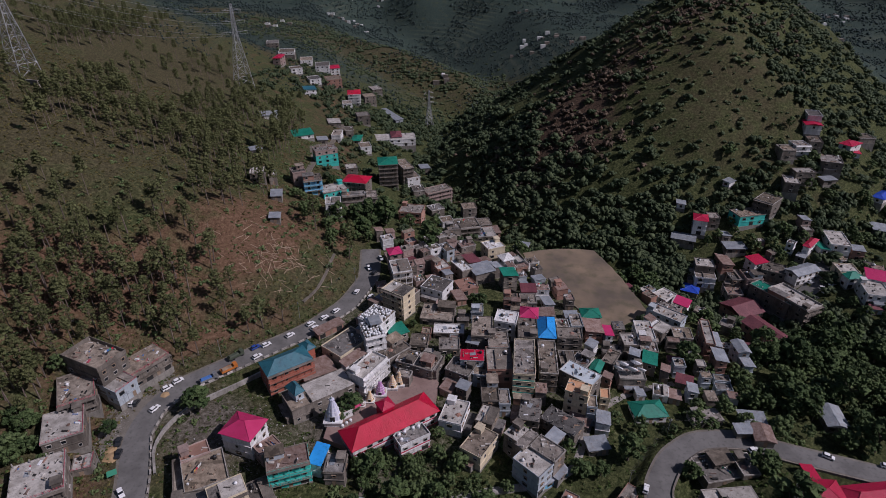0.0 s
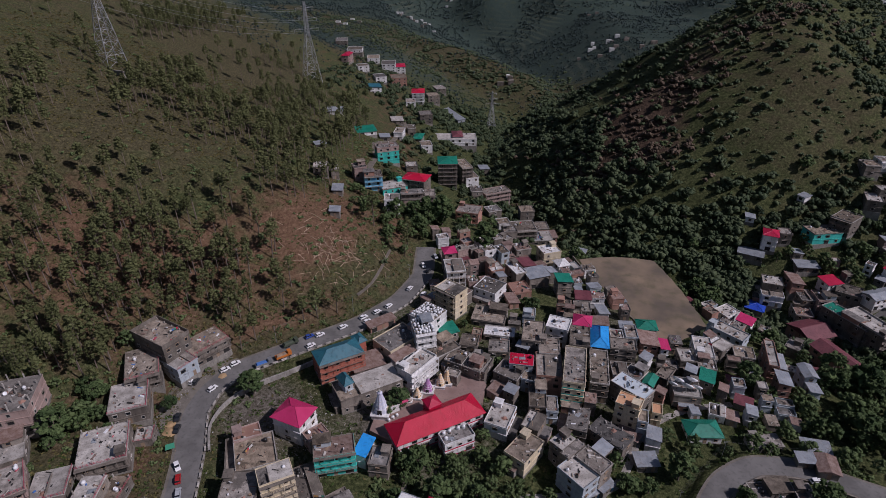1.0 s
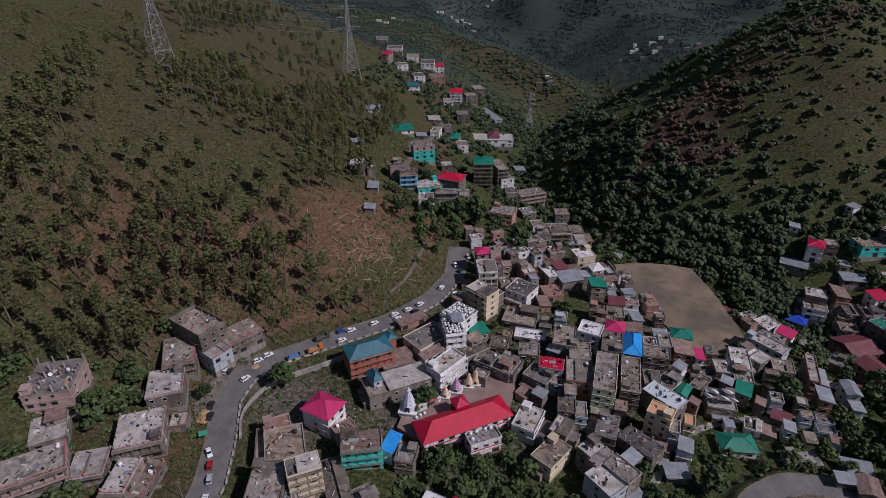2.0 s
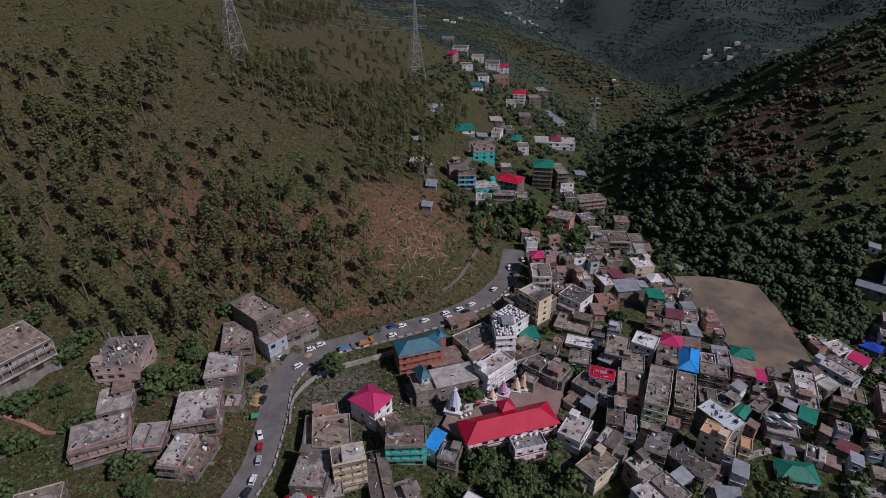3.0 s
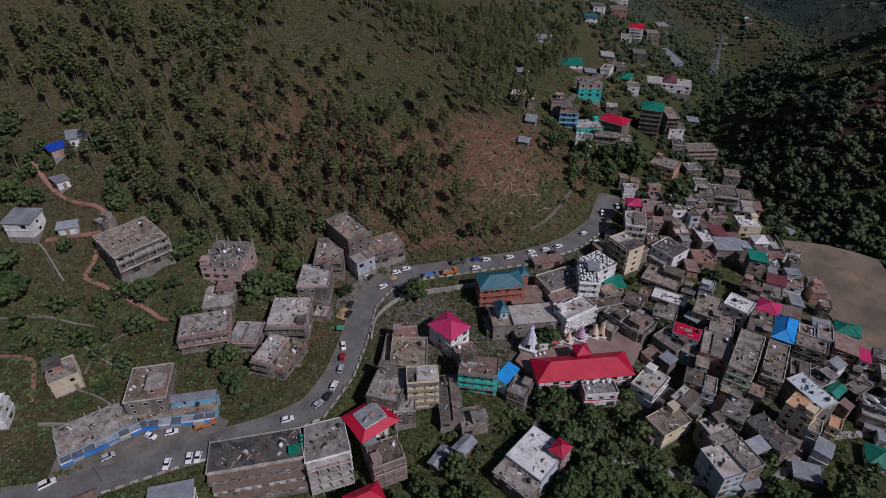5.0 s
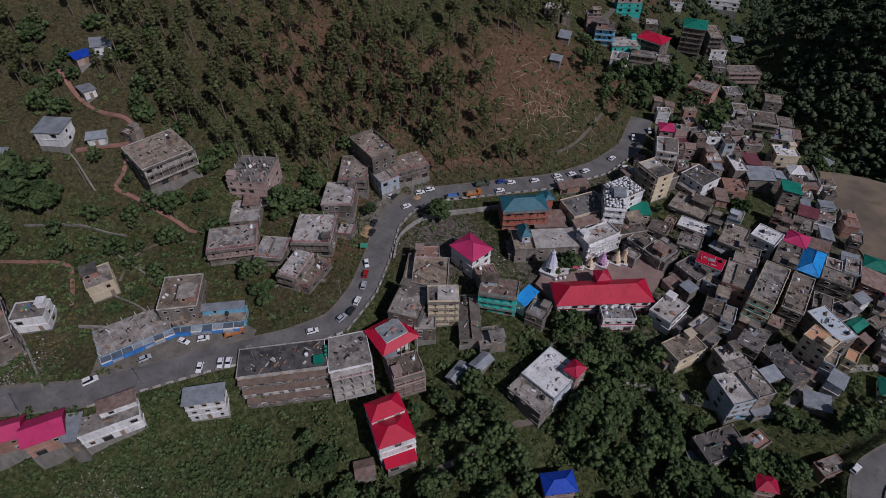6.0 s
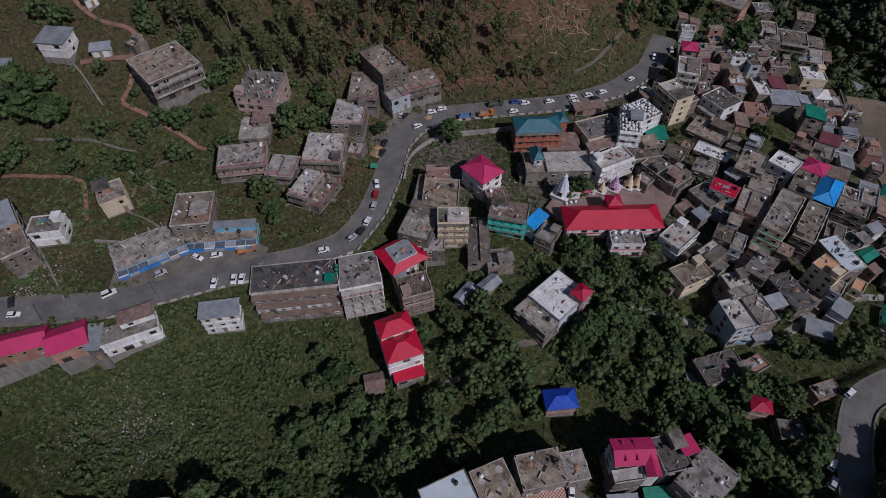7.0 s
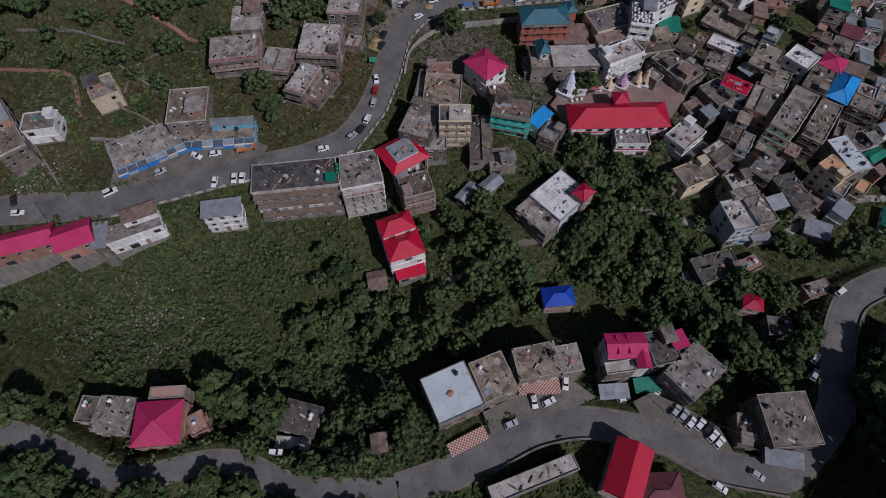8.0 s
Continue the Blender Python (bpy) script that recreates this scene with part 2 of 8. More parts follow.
def land(x, y):
    """Height of the ground, before roads are cut into it."""
    x, y = np.asarray(x, float), np.asarray(y, float)
    s, side, rz = line_of(x, y, FLANK)
    ds, _, sz = line_of(x, y, STREAM)
    up = np.where(side > 0, s, 0)
    shelf = 7 + 58 / (1 + np.exp((x + 128) / 14)) / (1 + np.exp((y - 150) / 16))
    hill = rz + 0.13 * np.minimum(up, shelf) + 0.53 * np.maximum(up - shelf, 0)
    hill = hill + waves(x, y, 160, 3) * 7 * step(20, 120, up) + waves(x, y, 60, 4) * 2.0 * step(15, 60, up)
    town = rz - 0.085 * np.minimum(np.where(side > 0, 0, s), 175)
    z = np.where(side > 0, hill, town)
    gully = line_of(x, y, ((-190, -30, 0), (-110, 14, 0), (-60, 32, 0), (-12, 72, 0), (30, 100, 0)))[0]
    below = np.where(side > 0, 0, s)
    z = z - 8 * step(5, 17, below) * (1 - step(86, 110, y)) * (1 - step(-56, -28, x)) * step(-230, -200, x)
    z = z - 9 * np.exp(-(gully / 22) ** 2) * step(2, 30, below)
    z = np.where((y > 150) | (x > 90), smin(z, sz + 0.42 * ds, 8), z)
    # Made-up hill out of view, added to throw shade over the street's bend.
    z = z + 35 * blob_at(x, y, 108, 74, 18, 44)
    # the hill across the stream
    dr, _, hz = line_of(x, y, ((190, 455, 92), (214, 500, 102), (290, 640, 104), (420, 900, 90)))
    knoll = hz - 0.70 * np.sqrt(dr * dr + 400) + 14 + waves(x, y, 120, 5) * 9
    z = -smin(-z, -knoll, 10)
    # a brown spur behind the upper village
    dp, _, pz = line_of(x, y, SPUR)
    z = -smin(-z, -(pz - 0.42 * np.sqrt(dp * dp + 200) + 6 + 3.5 * waves(x, y, 70, 8)), 8)
    # mountains at the end of the valley
    r = np.hypot(x, y)
    far = -100 + 0.36 * np.maximum(r - 1150 + 260 * waves(x, y, 900, 6), 0) + 85 * waves(x, y, 460, 7) * step(1000, 1500, r)
    return np.where(y > 200, np.where(r > 800, -smin(-z, -far, 40), z), z)


def ground(x, y):
    """Height of the ground with the roads and the playing field levelled into it."""
    x, y = np.asarray(x, float), np.asarray(y, float)
    z = land(x, y)
    for pts, w in ((MAIN_ROAD, 5.0), (LOW_STREET, 4.2)):
        d, _, h = line_of(x, y, pts)
        k = step(w, w + 5, d)
        z = h * (1 - k) + z * k
    for yard, w in ((((-153, 37, 0), (-131, 59, 0), (-114, 72, 0)), 6.5), (((-111, 131, 0), (-112, 150, 0), (-104, 163, 0)), 4.5)):
        k = step(w, w + 5, line_of(x, y, yard)[0])
        z = 0.0 * (1 - k) + z * k
    k = inside(x, y, FIELD, 7.0)
    return FIELD_Z * (1 - k) + z * k


def ground_at(x, y):
    return float(ground(np.array([x]), np.array([y]))[0])

# ---- building blocks ----
def mesh(name, verts, faces, mats=None, index=None, smooth=False):
    me = bpy.data.meshes.new(name)
    me.from_pydata(verts, [], faces)
    for m in mats or ():
        me.materials.append(m)
    if index is not None:
        me.polygons.foreach_set("material_index", index)
    if smooth:
        me.polygons.foreach_set("use_smooth", [True] * len(me.polygons))
    return me


CUBE = ((0, 3, 2, 1), (4, 5, 6, 7), (0, 1, 5, 4), (1, 2, 6, 5), (2, 3, 7, 6), (3, 0, 4, 7))


def boxes(name, mat, rows):
    """One mesh of boxes, each (x0, y0, z0, x1, y1, z1)."""
    v, f = [], []
    for x0, y0, z0, x1, y1, z1 in rows:
        b = len(v)
        v += [(x0, y0, z0), (x1, y0, z0), (x1, y1, z0), (x0, y1, z0), (x0, y0, z1), (x1, y0, z1), (x1, y1, z1), (x0, y1, z1)]
        f += [tuple(b + i for i in q) for q in CUBE]
    return mesh(name, v, f, [mat])


def turned(name, mat, profile, n=14, lobes=0, depth=0.0):
    """A round body from (radius, height) pairs; lobes flute it."""
    v, f = [], []
    for r, z in profile:
        for i in range(n):
            a = 6.28319 * i / n
            q = r * (1 + depth * math.cos(lobes * a)) if lobes else r
            v.append((q * math.cos(a), q * math.sin(a), z))
    for k in range(len(profile) - 1):
        for i in range(n):
            f.append((k * n + i, k * n + (i + 1) % n, (k + 1) * n + (i + 1) % n, (k + 1) * n + i))
    f += [tuple(range(n - 1, -1, -1)), tuple((len(profile) - 1) * n + i for i in range(n))]
    return mesh(name, v, f, [mat], smooth=not lobes)


def bars(name, mat, rows, n=5):
    """One mesh of straight round bars, each (from, to, radius, radius at the end)."""
    v, f = [], []
    for a, b, r0, r1 in rows:
        a, b = Vector(a), Vector(b)
        q = (b - a).to_track_quat("Z", "Y")
        k = len(v)
        for p, r in ((a, r0), (b, r1)):
            for i in range(n):
                t = 6.28319 * i / n
                v.append(p + q @ Vector((r * math.cos(t), r * math.sin(t), 0)))
        f += [(k + i, k + (i + 1) % n, k + n + (i + 1) % n, k + n + i) for i in range(n)]
        f += [tuple(k + i for i in range(n - 1, -1, -1)), tuple(k + n + i for i in range(n))]
    return mesh(name, v, f, [mat])


def put(me, parent, m=None, label="", name=""):
    """Links a mesh as one part under a thing or part."""
    ob = new(name or me.name.split(".")[0], me)
    ob.parent = parent
    if m is not None:
        ob.matrix_basis = m
    if label:
        ob["label"] = label
    return ob


def thing(name, m, label, category, group="", me=None):
    ob = new(name, me)
    ob.matrix_basis = m
    return tagged(ob, label, category, group)


def ribbon(name, pts, half, lift, mat, z_of=None, fine=2.0, skirt=0.6):
    """A flat strip along a line of points, with sides that go down into the ground."""
    dense = []
    for a, b in zip(pts[:-1], pts[1:]):
        n = max(1, int(math.hypot(b[0] - a[0], b[1] - a[1]) / fine))
        dense += [tuple(a[i] + (b[i] - a[i]) * k / n for i in range(len(a))) for k in range(n)]
    dense.append(pts[-1])
    p = np.array([q[:2] for q in dense])
    for _ in range(6):
        p[1:-1] = (p[:-2] + 2 * p[1:-1] + p[2:]) / 4
    t = np.gradient(p, axis=0)
    t /= np.linalg.norm(t, axis=1)[:, None]
    nrm = np.stack([-t[:, 1], t[:, 0]], 1)
    v, f = [], []
    for i in range(len(p)):
        l, r = p[i] + nrm[i] * half, p[i] - nrm[i] * half
        if z_of:
            zl, zr = z_of(*l) + lift, z_of(*r) + lift
            zl = zr = max(zl, zr)
        else:
            zl = zr = dense[i][2] + lift
        v += [(*l, zl - skirt), (*l, zl), (*r, zr), (*r, zr - skirt)]
    for i in range(len(p) - 1):
        b = 4 * i
        f += [(b + k, b + k + 1, b + k + 5, b + k + 4) for k in range(3)]
    return mesh(name, v, [q[::-1] for q in f], [mat])

# ---- ground ----
def ground_material():
    mat = bpy.data.materials.new("hill_ground")
    nt, bsdf, node = links(mat)
    geo = node("ShaderNodeNewGeometry")
    att = node("ShaderNodeAttribute")
    att.attribute_name = "cover"
    split = node("ShaderNodeSeparateColor")
    nt.links.new(att.outputs["Color"], split.inputs[0])

    def noise_of(scale, detail=8.0, rough=0.6):
        n = node("ShaderNodeTexNoise", Scale=scale, Detail=detail, Roughness=rough)
        nt.links.new(geo.outputs["Position"], n.inputs["Vector"])
        return n.outputs[0]

    def ramp_of(src, stops):
        r = node("ShaderNodeValToRGB")
        e = r.color_ramp.elements
        while len(e) < len(stops):
            e.new(0.5)
        for q, (p, c) in zip(e, stops):
            q.position, q.color = p, (*c, 1)
        nt.links.new(src, r.inputs[0])
        return r.outputs[0]

    def mix_of(fac, a, b):
        m = node("ShaderNodeMixRGB")
        nt.links.new(fac, m.inputs[0])
        nt.links.new(a, m.inputs[1])
        nt.links.new(b, m.inputs[2])
        return m.outputs[0]

    def push(src, amount, lo, hi):
        """Noise and a cover value together, sharpened to an edge."""
        m = node("ShaderNodeMath")
        m.operation = "ADD"
        nt.links.new(src, m.inputs[0])
        nt.links.new(amount, m.inputs[1])
        r = node("ShaderNodeMapRange")
        r.inputs[1].default_value, r.inputs[2].default_value = lo, hi
        nt.links.new(m.outputs[0], r.inputs[0])
        return r.outputs[0]

    mid, fine = noise_of(0.12), noise_of(0.7, 12.0, 0.8)
    green = ramp_of(fine, ((0.36, (0.014, 0.020, 0.008)), (0.5, (0.052, 0.062, 0.024)), (0.64, (0.135, 0.140, 0.062))))
    dry = ramp_of(fine, ((0.36, (0.026, 0.024, 0.011)), (0.5, (0.068, 0.060, 0.032)), (0.66, (0.140, 0.122, 0.066))))
    earth = ramp_of(fine, ((0.36, (0.055, 0.034, 0.020)), (0.5, (0.13, 0.076, 0.046)), (0.68, (0.23, 0.155, 0.105))))
    dust = ramp_of(fine, ((0.38, (0.045, 0.040, 0.030)), (0.5, (0.115, 0.10, 0.08)), (0.68, (0.26, 0.24, 0.21))))
    base = mix_of(push(mid, split.outputs[0], 0.85, 1.15), green, dry)
    base = mix_of(push(mid, split.outputs[1], 0.95, 1.3), base, earth)
    base = mix_of(push(fine, split.outputs[2], 0.95, 1.3), base, dust)
    # Far ground takes a bluish green that carries the haze in its colour.
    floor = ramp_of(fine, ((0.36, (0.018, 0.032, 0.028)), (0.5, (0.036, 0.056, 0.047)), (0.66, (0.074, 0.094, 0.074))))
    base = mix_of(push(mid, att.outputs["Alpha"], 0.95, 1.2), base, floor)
    burn = node("ShaderNodeAttribute")
    burn.attribute_name = "scorch"
    char = ramp_of(fine, ((0.36, (0.020, 0.015, 0.011)), (0.5, (0.070, 0.048, 0.034)), (0.68, (0.150, 0.100, 0.068))))
    base = mix_of(push(mid, burn.outputs["Fac"], 0.85, 1.15), base, char)
    # farmed terraces: bands along the contours of the distant slopes
    where, level, bent = node("ShaderNodeSeparateXYZ"), node("ShaderNodeMath"), node("ShaderNodeMath")
    nt.links.new(geo.outputs["Position"], where.inputs[0])
    level.operation, level.inputs[1].default_value = "MULTIPLY_ADD", 26.0
    nt.links.new(noise_of(0.0045, 3.0), level.inputs[0])
    nt.links.new(where.outputs[2], level.inputs[2])
    bent.operation, bent.inputs[1].default_value = "PINGPONG", 3.6
    nt.links.new(level.outputs[0], bent.inputs[0])
    band = node("ShaderNodeMapRange")
    band.inputs[1].default_value, band.inputs[2].default_value = 1.6, 3.2
    nt.links.new(bent.outputs[0], band.inputs[0])
    patch = node("ShaderNodeMapRange")
    patch.inputs[1].default_value, patch.inputs[2].default_value, patch.inputs[4].default_value = 0.46, 0.60, 0.9
    nt.links.new(noise_of(0.006, 4.0), patch.inputs[0])
    step_mask, far_mask = node("ShaderNodeMath"), node("ShaderNodeMath")
    step_mask.operation = far_mask.operation = "MULTIPLY"
    nt.links.new(band.outputs[0], step_mask.inputs[0])
    nt.links.new(patch.outputs[0], step_mask.inputs[1])
    nt.links.new(step_mask.outputs[0], far_mask.inputs[0])
    nt.links.new(att.outputs["Alpha"], far_mask.inputs[1])
    crop = ramp_of(fine, ((0.36, (0.050, 0.066, 0.048)), (0.5, (0.078, 0.092, 0.066)), (0.66, (0.125, 0.130, 0.096))))
    base = mix_of(far_mask.outputs[0], base, crop)
    nt.links.new(base, bsdf.inputs["Base Color"])
    bsdf.inputs["Roughness"].default_value = 0.95
    bsdf.inputs["Specular IOR Level"].default_value = 0.1
    bp = node("ShaderNodeBump", Strength=0.8, Distance=0.6)
    nt.links.new(fine, bp.inputs["Height"])
    nt.links.new(bp.outputs[0], bsdf.inputs["Normal"])
    return mat


def blob(x, y, cx, cy, rx, ry, turn=0.0):
    c, s = math.cos(radians(turn)), math.sin(radians(turn))
    u, v = (x - cx) * c + (y - cy) * s, -(x - cx) * s + (y - cy) * c
    return np.exp(-((u / rx) ** 2 + (v / ry) ** 2))


def cover_of(x, y):
    """What covers the ground: dry grass, bare red earth, pale dust and rubble, each 0 to 1."""
    s, side, _ = line_of(x, y, FLANK)
    up = np.where(side > 0, s, 0)
    ds = line_of(x, y, STREAM)[0]
    dry = 0.25 + 0.5 * step(30, 140, up) * (1 - step(500, 900, np.hypot(x, y))) + 0.3 * step(600, 900, np.hypot(x, y))
    dry = dry + 0.32 * blob(x, y, 190, 390, 70, 90) - 0.5 * blob(x, y, 40, 420, 60, 120)
    dry = dry + 0.15 * np.exp(-(line_of(x, y, SPUR)[0] / 70) ** 2)
    dry = dry - 0.5 * blob(x, y, -70, 20, 70, 40) + 0.35 * blob(x, y, -190, 70, 60, 60)
    dry = dry - 0.25 * blob(x, y, -310, 330, 110, 170) - 0.25 * blob(x, y, -190, 70, 50, 40)
    red = 0.75 * blob(x, y, -85, 231, 13, 11) + 0.2 * blob(x, y, -75, 270, 30, 25) + 0.25 * blob(x, y, -130, 205, 50, 20, 30)
    red = red + 0.3 * blob(x, y, -190, 190, 80, 40) + 0.35 * step(2, 5, up) * (1 - step(9, 22, up)) * (y > 100) + 0.46 * step(6, 16, up) * (1 - step(60, 170, up)) * (1 - blob(x, y, -180, 60, 50, 60)) * (1 - 0.7 * blob(x, y, -52, 222, 22, 26))
    for gx0, gy0, rx, ry in ((-220, 485, 45, 45), (-175, 260, 24, 16), (-150, 262, 14, 22), (-148, 226, 14, 10)):
        red = red * (1 - 0.9 * blob(x, y, gx0, gy0, rx, ry))
    red = red + 0.32 * blob(x, y, -88, 244, 26, 26) * (up > 6)
    town = (1 - step(0.0, 1.0, (np.maximum(np.hypot((x - 15) / 75, (y - 180) / 75) - 0.8, 0)) * 3)) * np.where(side > 0, 0, 1)
    dry = dry + 0.3 * step(0, 3, up) * (1 - step(30, 60, up)) + 0.3 * blob(x, y, -85, 140, 40, 40)
    dust = 0.5 * blob(x, y, -62, 130, 36, 36) + 0.6 * town * (1 - 0.9 * blob(x, y, 48, 122, 40, 22)) * (1 - 0.9 * blob(x, y, 88, 158, 26, 16)) + 0.55 * blob(x, y, -82, 145, 16, 16) + 0.5 * blob(x, y, -108, 150, 10, 14) + 0.4 * blob(x, y, -130, 110, 35, 30) + 0.6 * blob(x, y, -118, 4, 18, 11)
    dust = dust * (1 - 0.8 * blob(x, y, 10, 108, 28, 16)) + 0.35 * blob(x, y, -95, 170, 40, 14, 40)
    for gx0, gy0, gr in ((18, 222, 11), (-12, 201, 6), (9, 167, 4), (30, 164, 6), (21, 147, 6)):
        dust = dust * (1 - 0.95 * blob(x, y, gx0, gy0, gr, gr))
        dry = dry - 0.4 * blob(x, y, gx0, gy0, gr, gr)
    return np.clip(dry, 0, 1), np.clip(red, 0, 1), np.clip(dust, 0, 1)


def scorch_of(x, y):
    """The burnt, brown flank of the hill across the stream."""
    k = 0.95 * blob(x, y, 78, 385, 40, 50, 20) + 0.55 * blob(x, y, 128, 424, 46, 26, 20) + 0.5 * blob(x, y, 190, 470, 60, 26)
    return np.clip(k - 0.5 * blob(x, y, 90, 345, 22, 12) - 0.35 * blob(x, y, 170, 380, 30, 40), 0, 1)


M_GROUND = ground_material()
az = np.radians(np.concatenate([np.arange(-64, 124, 0.45), np.arange(124, 296, 4.0)]))
rad = [0.0, 6.0]
while rad[-1] < 4600:
    rad.append(rad[-1] + (1.6 if 40 < rad[-1] < 330 else 3.0 if rad[-1] < 40 else max(2.0, rad[-1] * 0.018)))
rad = np.array(rad[1:])
A, R = np.meshgrid(az, rad)
gx, gy = -np.sin(A) * R, np.cos(A) * R
gz = ground(gx, gy) + 0.35 * waves(gx, gy, 14, 9) * step(6, 18, line_of(gx, gy, ((-153, 37, 0), (-114, 72, 0)))[0]) * step(4, 14, np.minimum(line_of(gx, gy, MAIN_ROAD)[0], line_of(gx, gy, LOW_STREET)[0])) * inside(gx, gy, FIELD, 7)
nv, na = R.size, len(az)
idx = np.arange(nv).reshape(R.shape)
quad = np.stack([idx[:-1], np.roll(idx, -1, 1)[:-1], np.roll(idx, -1, 1)[1:], idx[1:]], -1).reshape(-1, 4)[:, ::-1]
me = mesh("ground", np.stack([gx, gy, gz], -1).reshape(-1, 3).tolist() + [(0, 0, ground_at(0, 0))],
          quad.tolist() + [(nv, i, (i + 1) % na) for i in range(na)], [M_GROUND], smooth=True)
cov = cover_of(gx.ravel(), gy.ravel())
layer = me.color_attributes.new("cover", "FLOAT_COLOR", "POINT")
# Alpha: haze-tinted far ground, growing with distance except along the spur.
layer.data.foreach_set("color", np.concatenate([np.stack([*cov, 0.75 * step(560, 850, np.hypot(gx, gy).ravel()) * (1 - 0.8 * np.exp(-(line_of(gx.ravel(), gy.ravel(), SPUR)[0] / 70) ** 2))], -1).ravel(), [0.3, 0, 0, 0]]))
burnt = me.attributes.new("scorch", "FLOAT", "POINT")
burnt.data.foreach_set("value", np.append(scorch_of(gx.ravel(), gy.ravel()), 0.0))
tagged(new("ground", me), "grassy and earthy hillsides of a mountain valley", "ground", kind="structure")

M_SHOULDER = coat("dusty_shoulder", (0.13, 0.115, 0.095), (0.21, 0.19, 0.16), (0.08, 0.075, 0.06), scale=0.8, fine=2.5, rough=0.95)
for pts, half in ((MAIN_ROAD[1:], 5.3), (LOW_STREET[:13], 3.3), (LOW_STREET[12:], 4.5)):
    tagged(new("road_shoulder", ribbon("road_shoulder", pts, half, 0.07, M_SHOULDER)), "dusty grey-brown strip beside the asphalt", "road shoulder", kind="structure")
road = tagged(new("road", ribbon("road", MAIN_ROAD[1:], 4.3, 0.12, M_ASPHALT)), "worn grey asphalt road bending round the hill", "road", kind="structure")
street = tagged(new("road", ribbon("road", LOW_STREET[12:], 3.6, 0.12, M_ASPHALT)), "grey asphalt lower street through the town", "road", kind="structure")
lane = tagged(new("road", ribbon("road", LOW_STREET[:13], 2.5, 0.12, M_ASPHALT)), "narrow grey asphalt road under trees", "road", kind="structure")



APRONS = []


def apron(name, pts, z, mat, label):
    """A flat paved patch beside a road."""
    APRONS.append((pts, z))
    n = len(pts)
    me = mesh(name, [(x, y, z) for x, y in pts] + [(x, y, z - 3.0) for x, y in pts], [tuple(range(n)), *[(i, i + n, (i + 1) % n + n, (i + 1) % n) for i in range(n)]], [mat])
    bm = bmesh.new()
    bm.from_mesh(me)
    bmesh.ops.recalc_face_normals(bm, faces=bm.faces)
    bm.to_mesh(me)
    bm.free()
    tagged(new(name, me), label, "pavement", kind="structure")


apron("pavement", ((-140.3, 30.8), (-134, 41.3), (-127.2, 50), (-109, 67), (-111, 72.5), (-118.3, 72.5), (-133.9, 60), (-147, 40)), 0.1, M_SHOULDER, "dusty paved strip before the blue shops")
apron("pavement", ((-161.8, 8), (-148.3, 17.9), (-141, 26), (-147.2, 29), (-161, 22), (-172, 14)), 0.1, M_SHOULDER, "dusty verge with rubble beside the road")
apron("pavement", ((-4.6, 32.4), (1.3, 40.3), (10.4, 49.3), (14.8, 56), (5.5, 57), (3.5, 55), (-3, 46.4), (-9.5, 36.3)), -7.9, M_SHOULDER, "dusty paved parking strip along the street")
apron("pavement", ((28.4, 56.9), (38.2, 56), (47.2, 56.6), (52, 61), (46.2, 65.5), (37.3, 66), (27.2, 65), (24, 60)), -7.9, M_SHOULDER, "dusty parking strip along the street")
apron("pavement", ((-95.8, 166.4), (-103, 155.7), (-106, 145.4), (-105.1, 132.5), (-110, 128), (-118, 141), (-116, 157), (-103.4, 168)), 0.1, M_SHOULDER, "dusty yard in front of the roadside houses")

# ---- houses ----
H = 3.0


M_SLATE = coat("slate_blue_sheet", (0.07, 0.085, 0.11), (0.13, 0.15, 0.18), (0.05, 0.055, 0.06), scale=1.0, fine=1.5, rough=0.55, bump=0.35, wave=9.0)
M_SHOPBLUE = coat("shop_blue", (0.02, 0.12, 0.36), (0.05, 0.2, 0.46), (0.03, 0.1, 0.26), scale=1.0, fine=2.0, rough=0.6, bump=0.1)


def window_mesh(w, h, frame_mat, shade, glass=True):
    """A window in one piece: surround, reveal, glass and a sun shade over it."""
    o, d = 0.13, 0.05
    v = []
    for q, y in ((o, 0.03), (o, -0.08), (0.0, -0.08), (0.0, -0.015)):
        v += [(-w / 2 - q, y, -q), (w / 2 + q, y, -q), (w / 2 + q, y, h + q), (-w / 2 - q, y, h + q)]
    f = [(k * 4 + i, k * 4 + (i + 1) % 4, k * 4 + 4 + (i + 1) % 4, k * 4 + 4 + i) for k in range(3) for i in range(4)]
    mi = [0] * 12
    if shade:
        v += [(-w / 2 - 0.25, -0.5, h + o + 0.04), (w / 2 + 0.25, -0.5, h + o + 0.04)]
        f += [(7, 6, 17, 16), (16, 17, 2, 3), (7, 16, 3), (6, 2, 17)]
        mi += [0] * 4
    if glass:
        f.append((12, 13, 14, 15))
        mi.append(1)
    return mesh("window", v, f, [frame_mat, M_GLASS], mi)


WIN_KINDS = ((1.3, 1.25, M_PALECON, True), (1.1, 1.2, M_WOOD, True), (1.7, 1.3, M_CONCRETE, True), (0.9, 1.1, M_PALECON, False))
WIN = [window_mesh(*q) for q in WIN_KINDS]
WINNEAR = [window_mesh(*q, glass=False) for q in WIN_KINDS]
PANE = [mesh("pane", [(-w / 2, -0.015, 0), (w / 2, -0.015, 0), (w / 2, -0.015, h), (-w / 2, -0.015, h), (-0.03, -0.05, 0), (0.03, -0.05, 0), (0.03, -0.05, h), (-0.03, -0.05, h)],
              [(0, 4, 7, 3), (4, 5, 6, 7), (5, 1, 2, 6)], [M_GLASS, M_WHITE], [0, 1, 0]) for w, h, m, q in WIN_KINDS]
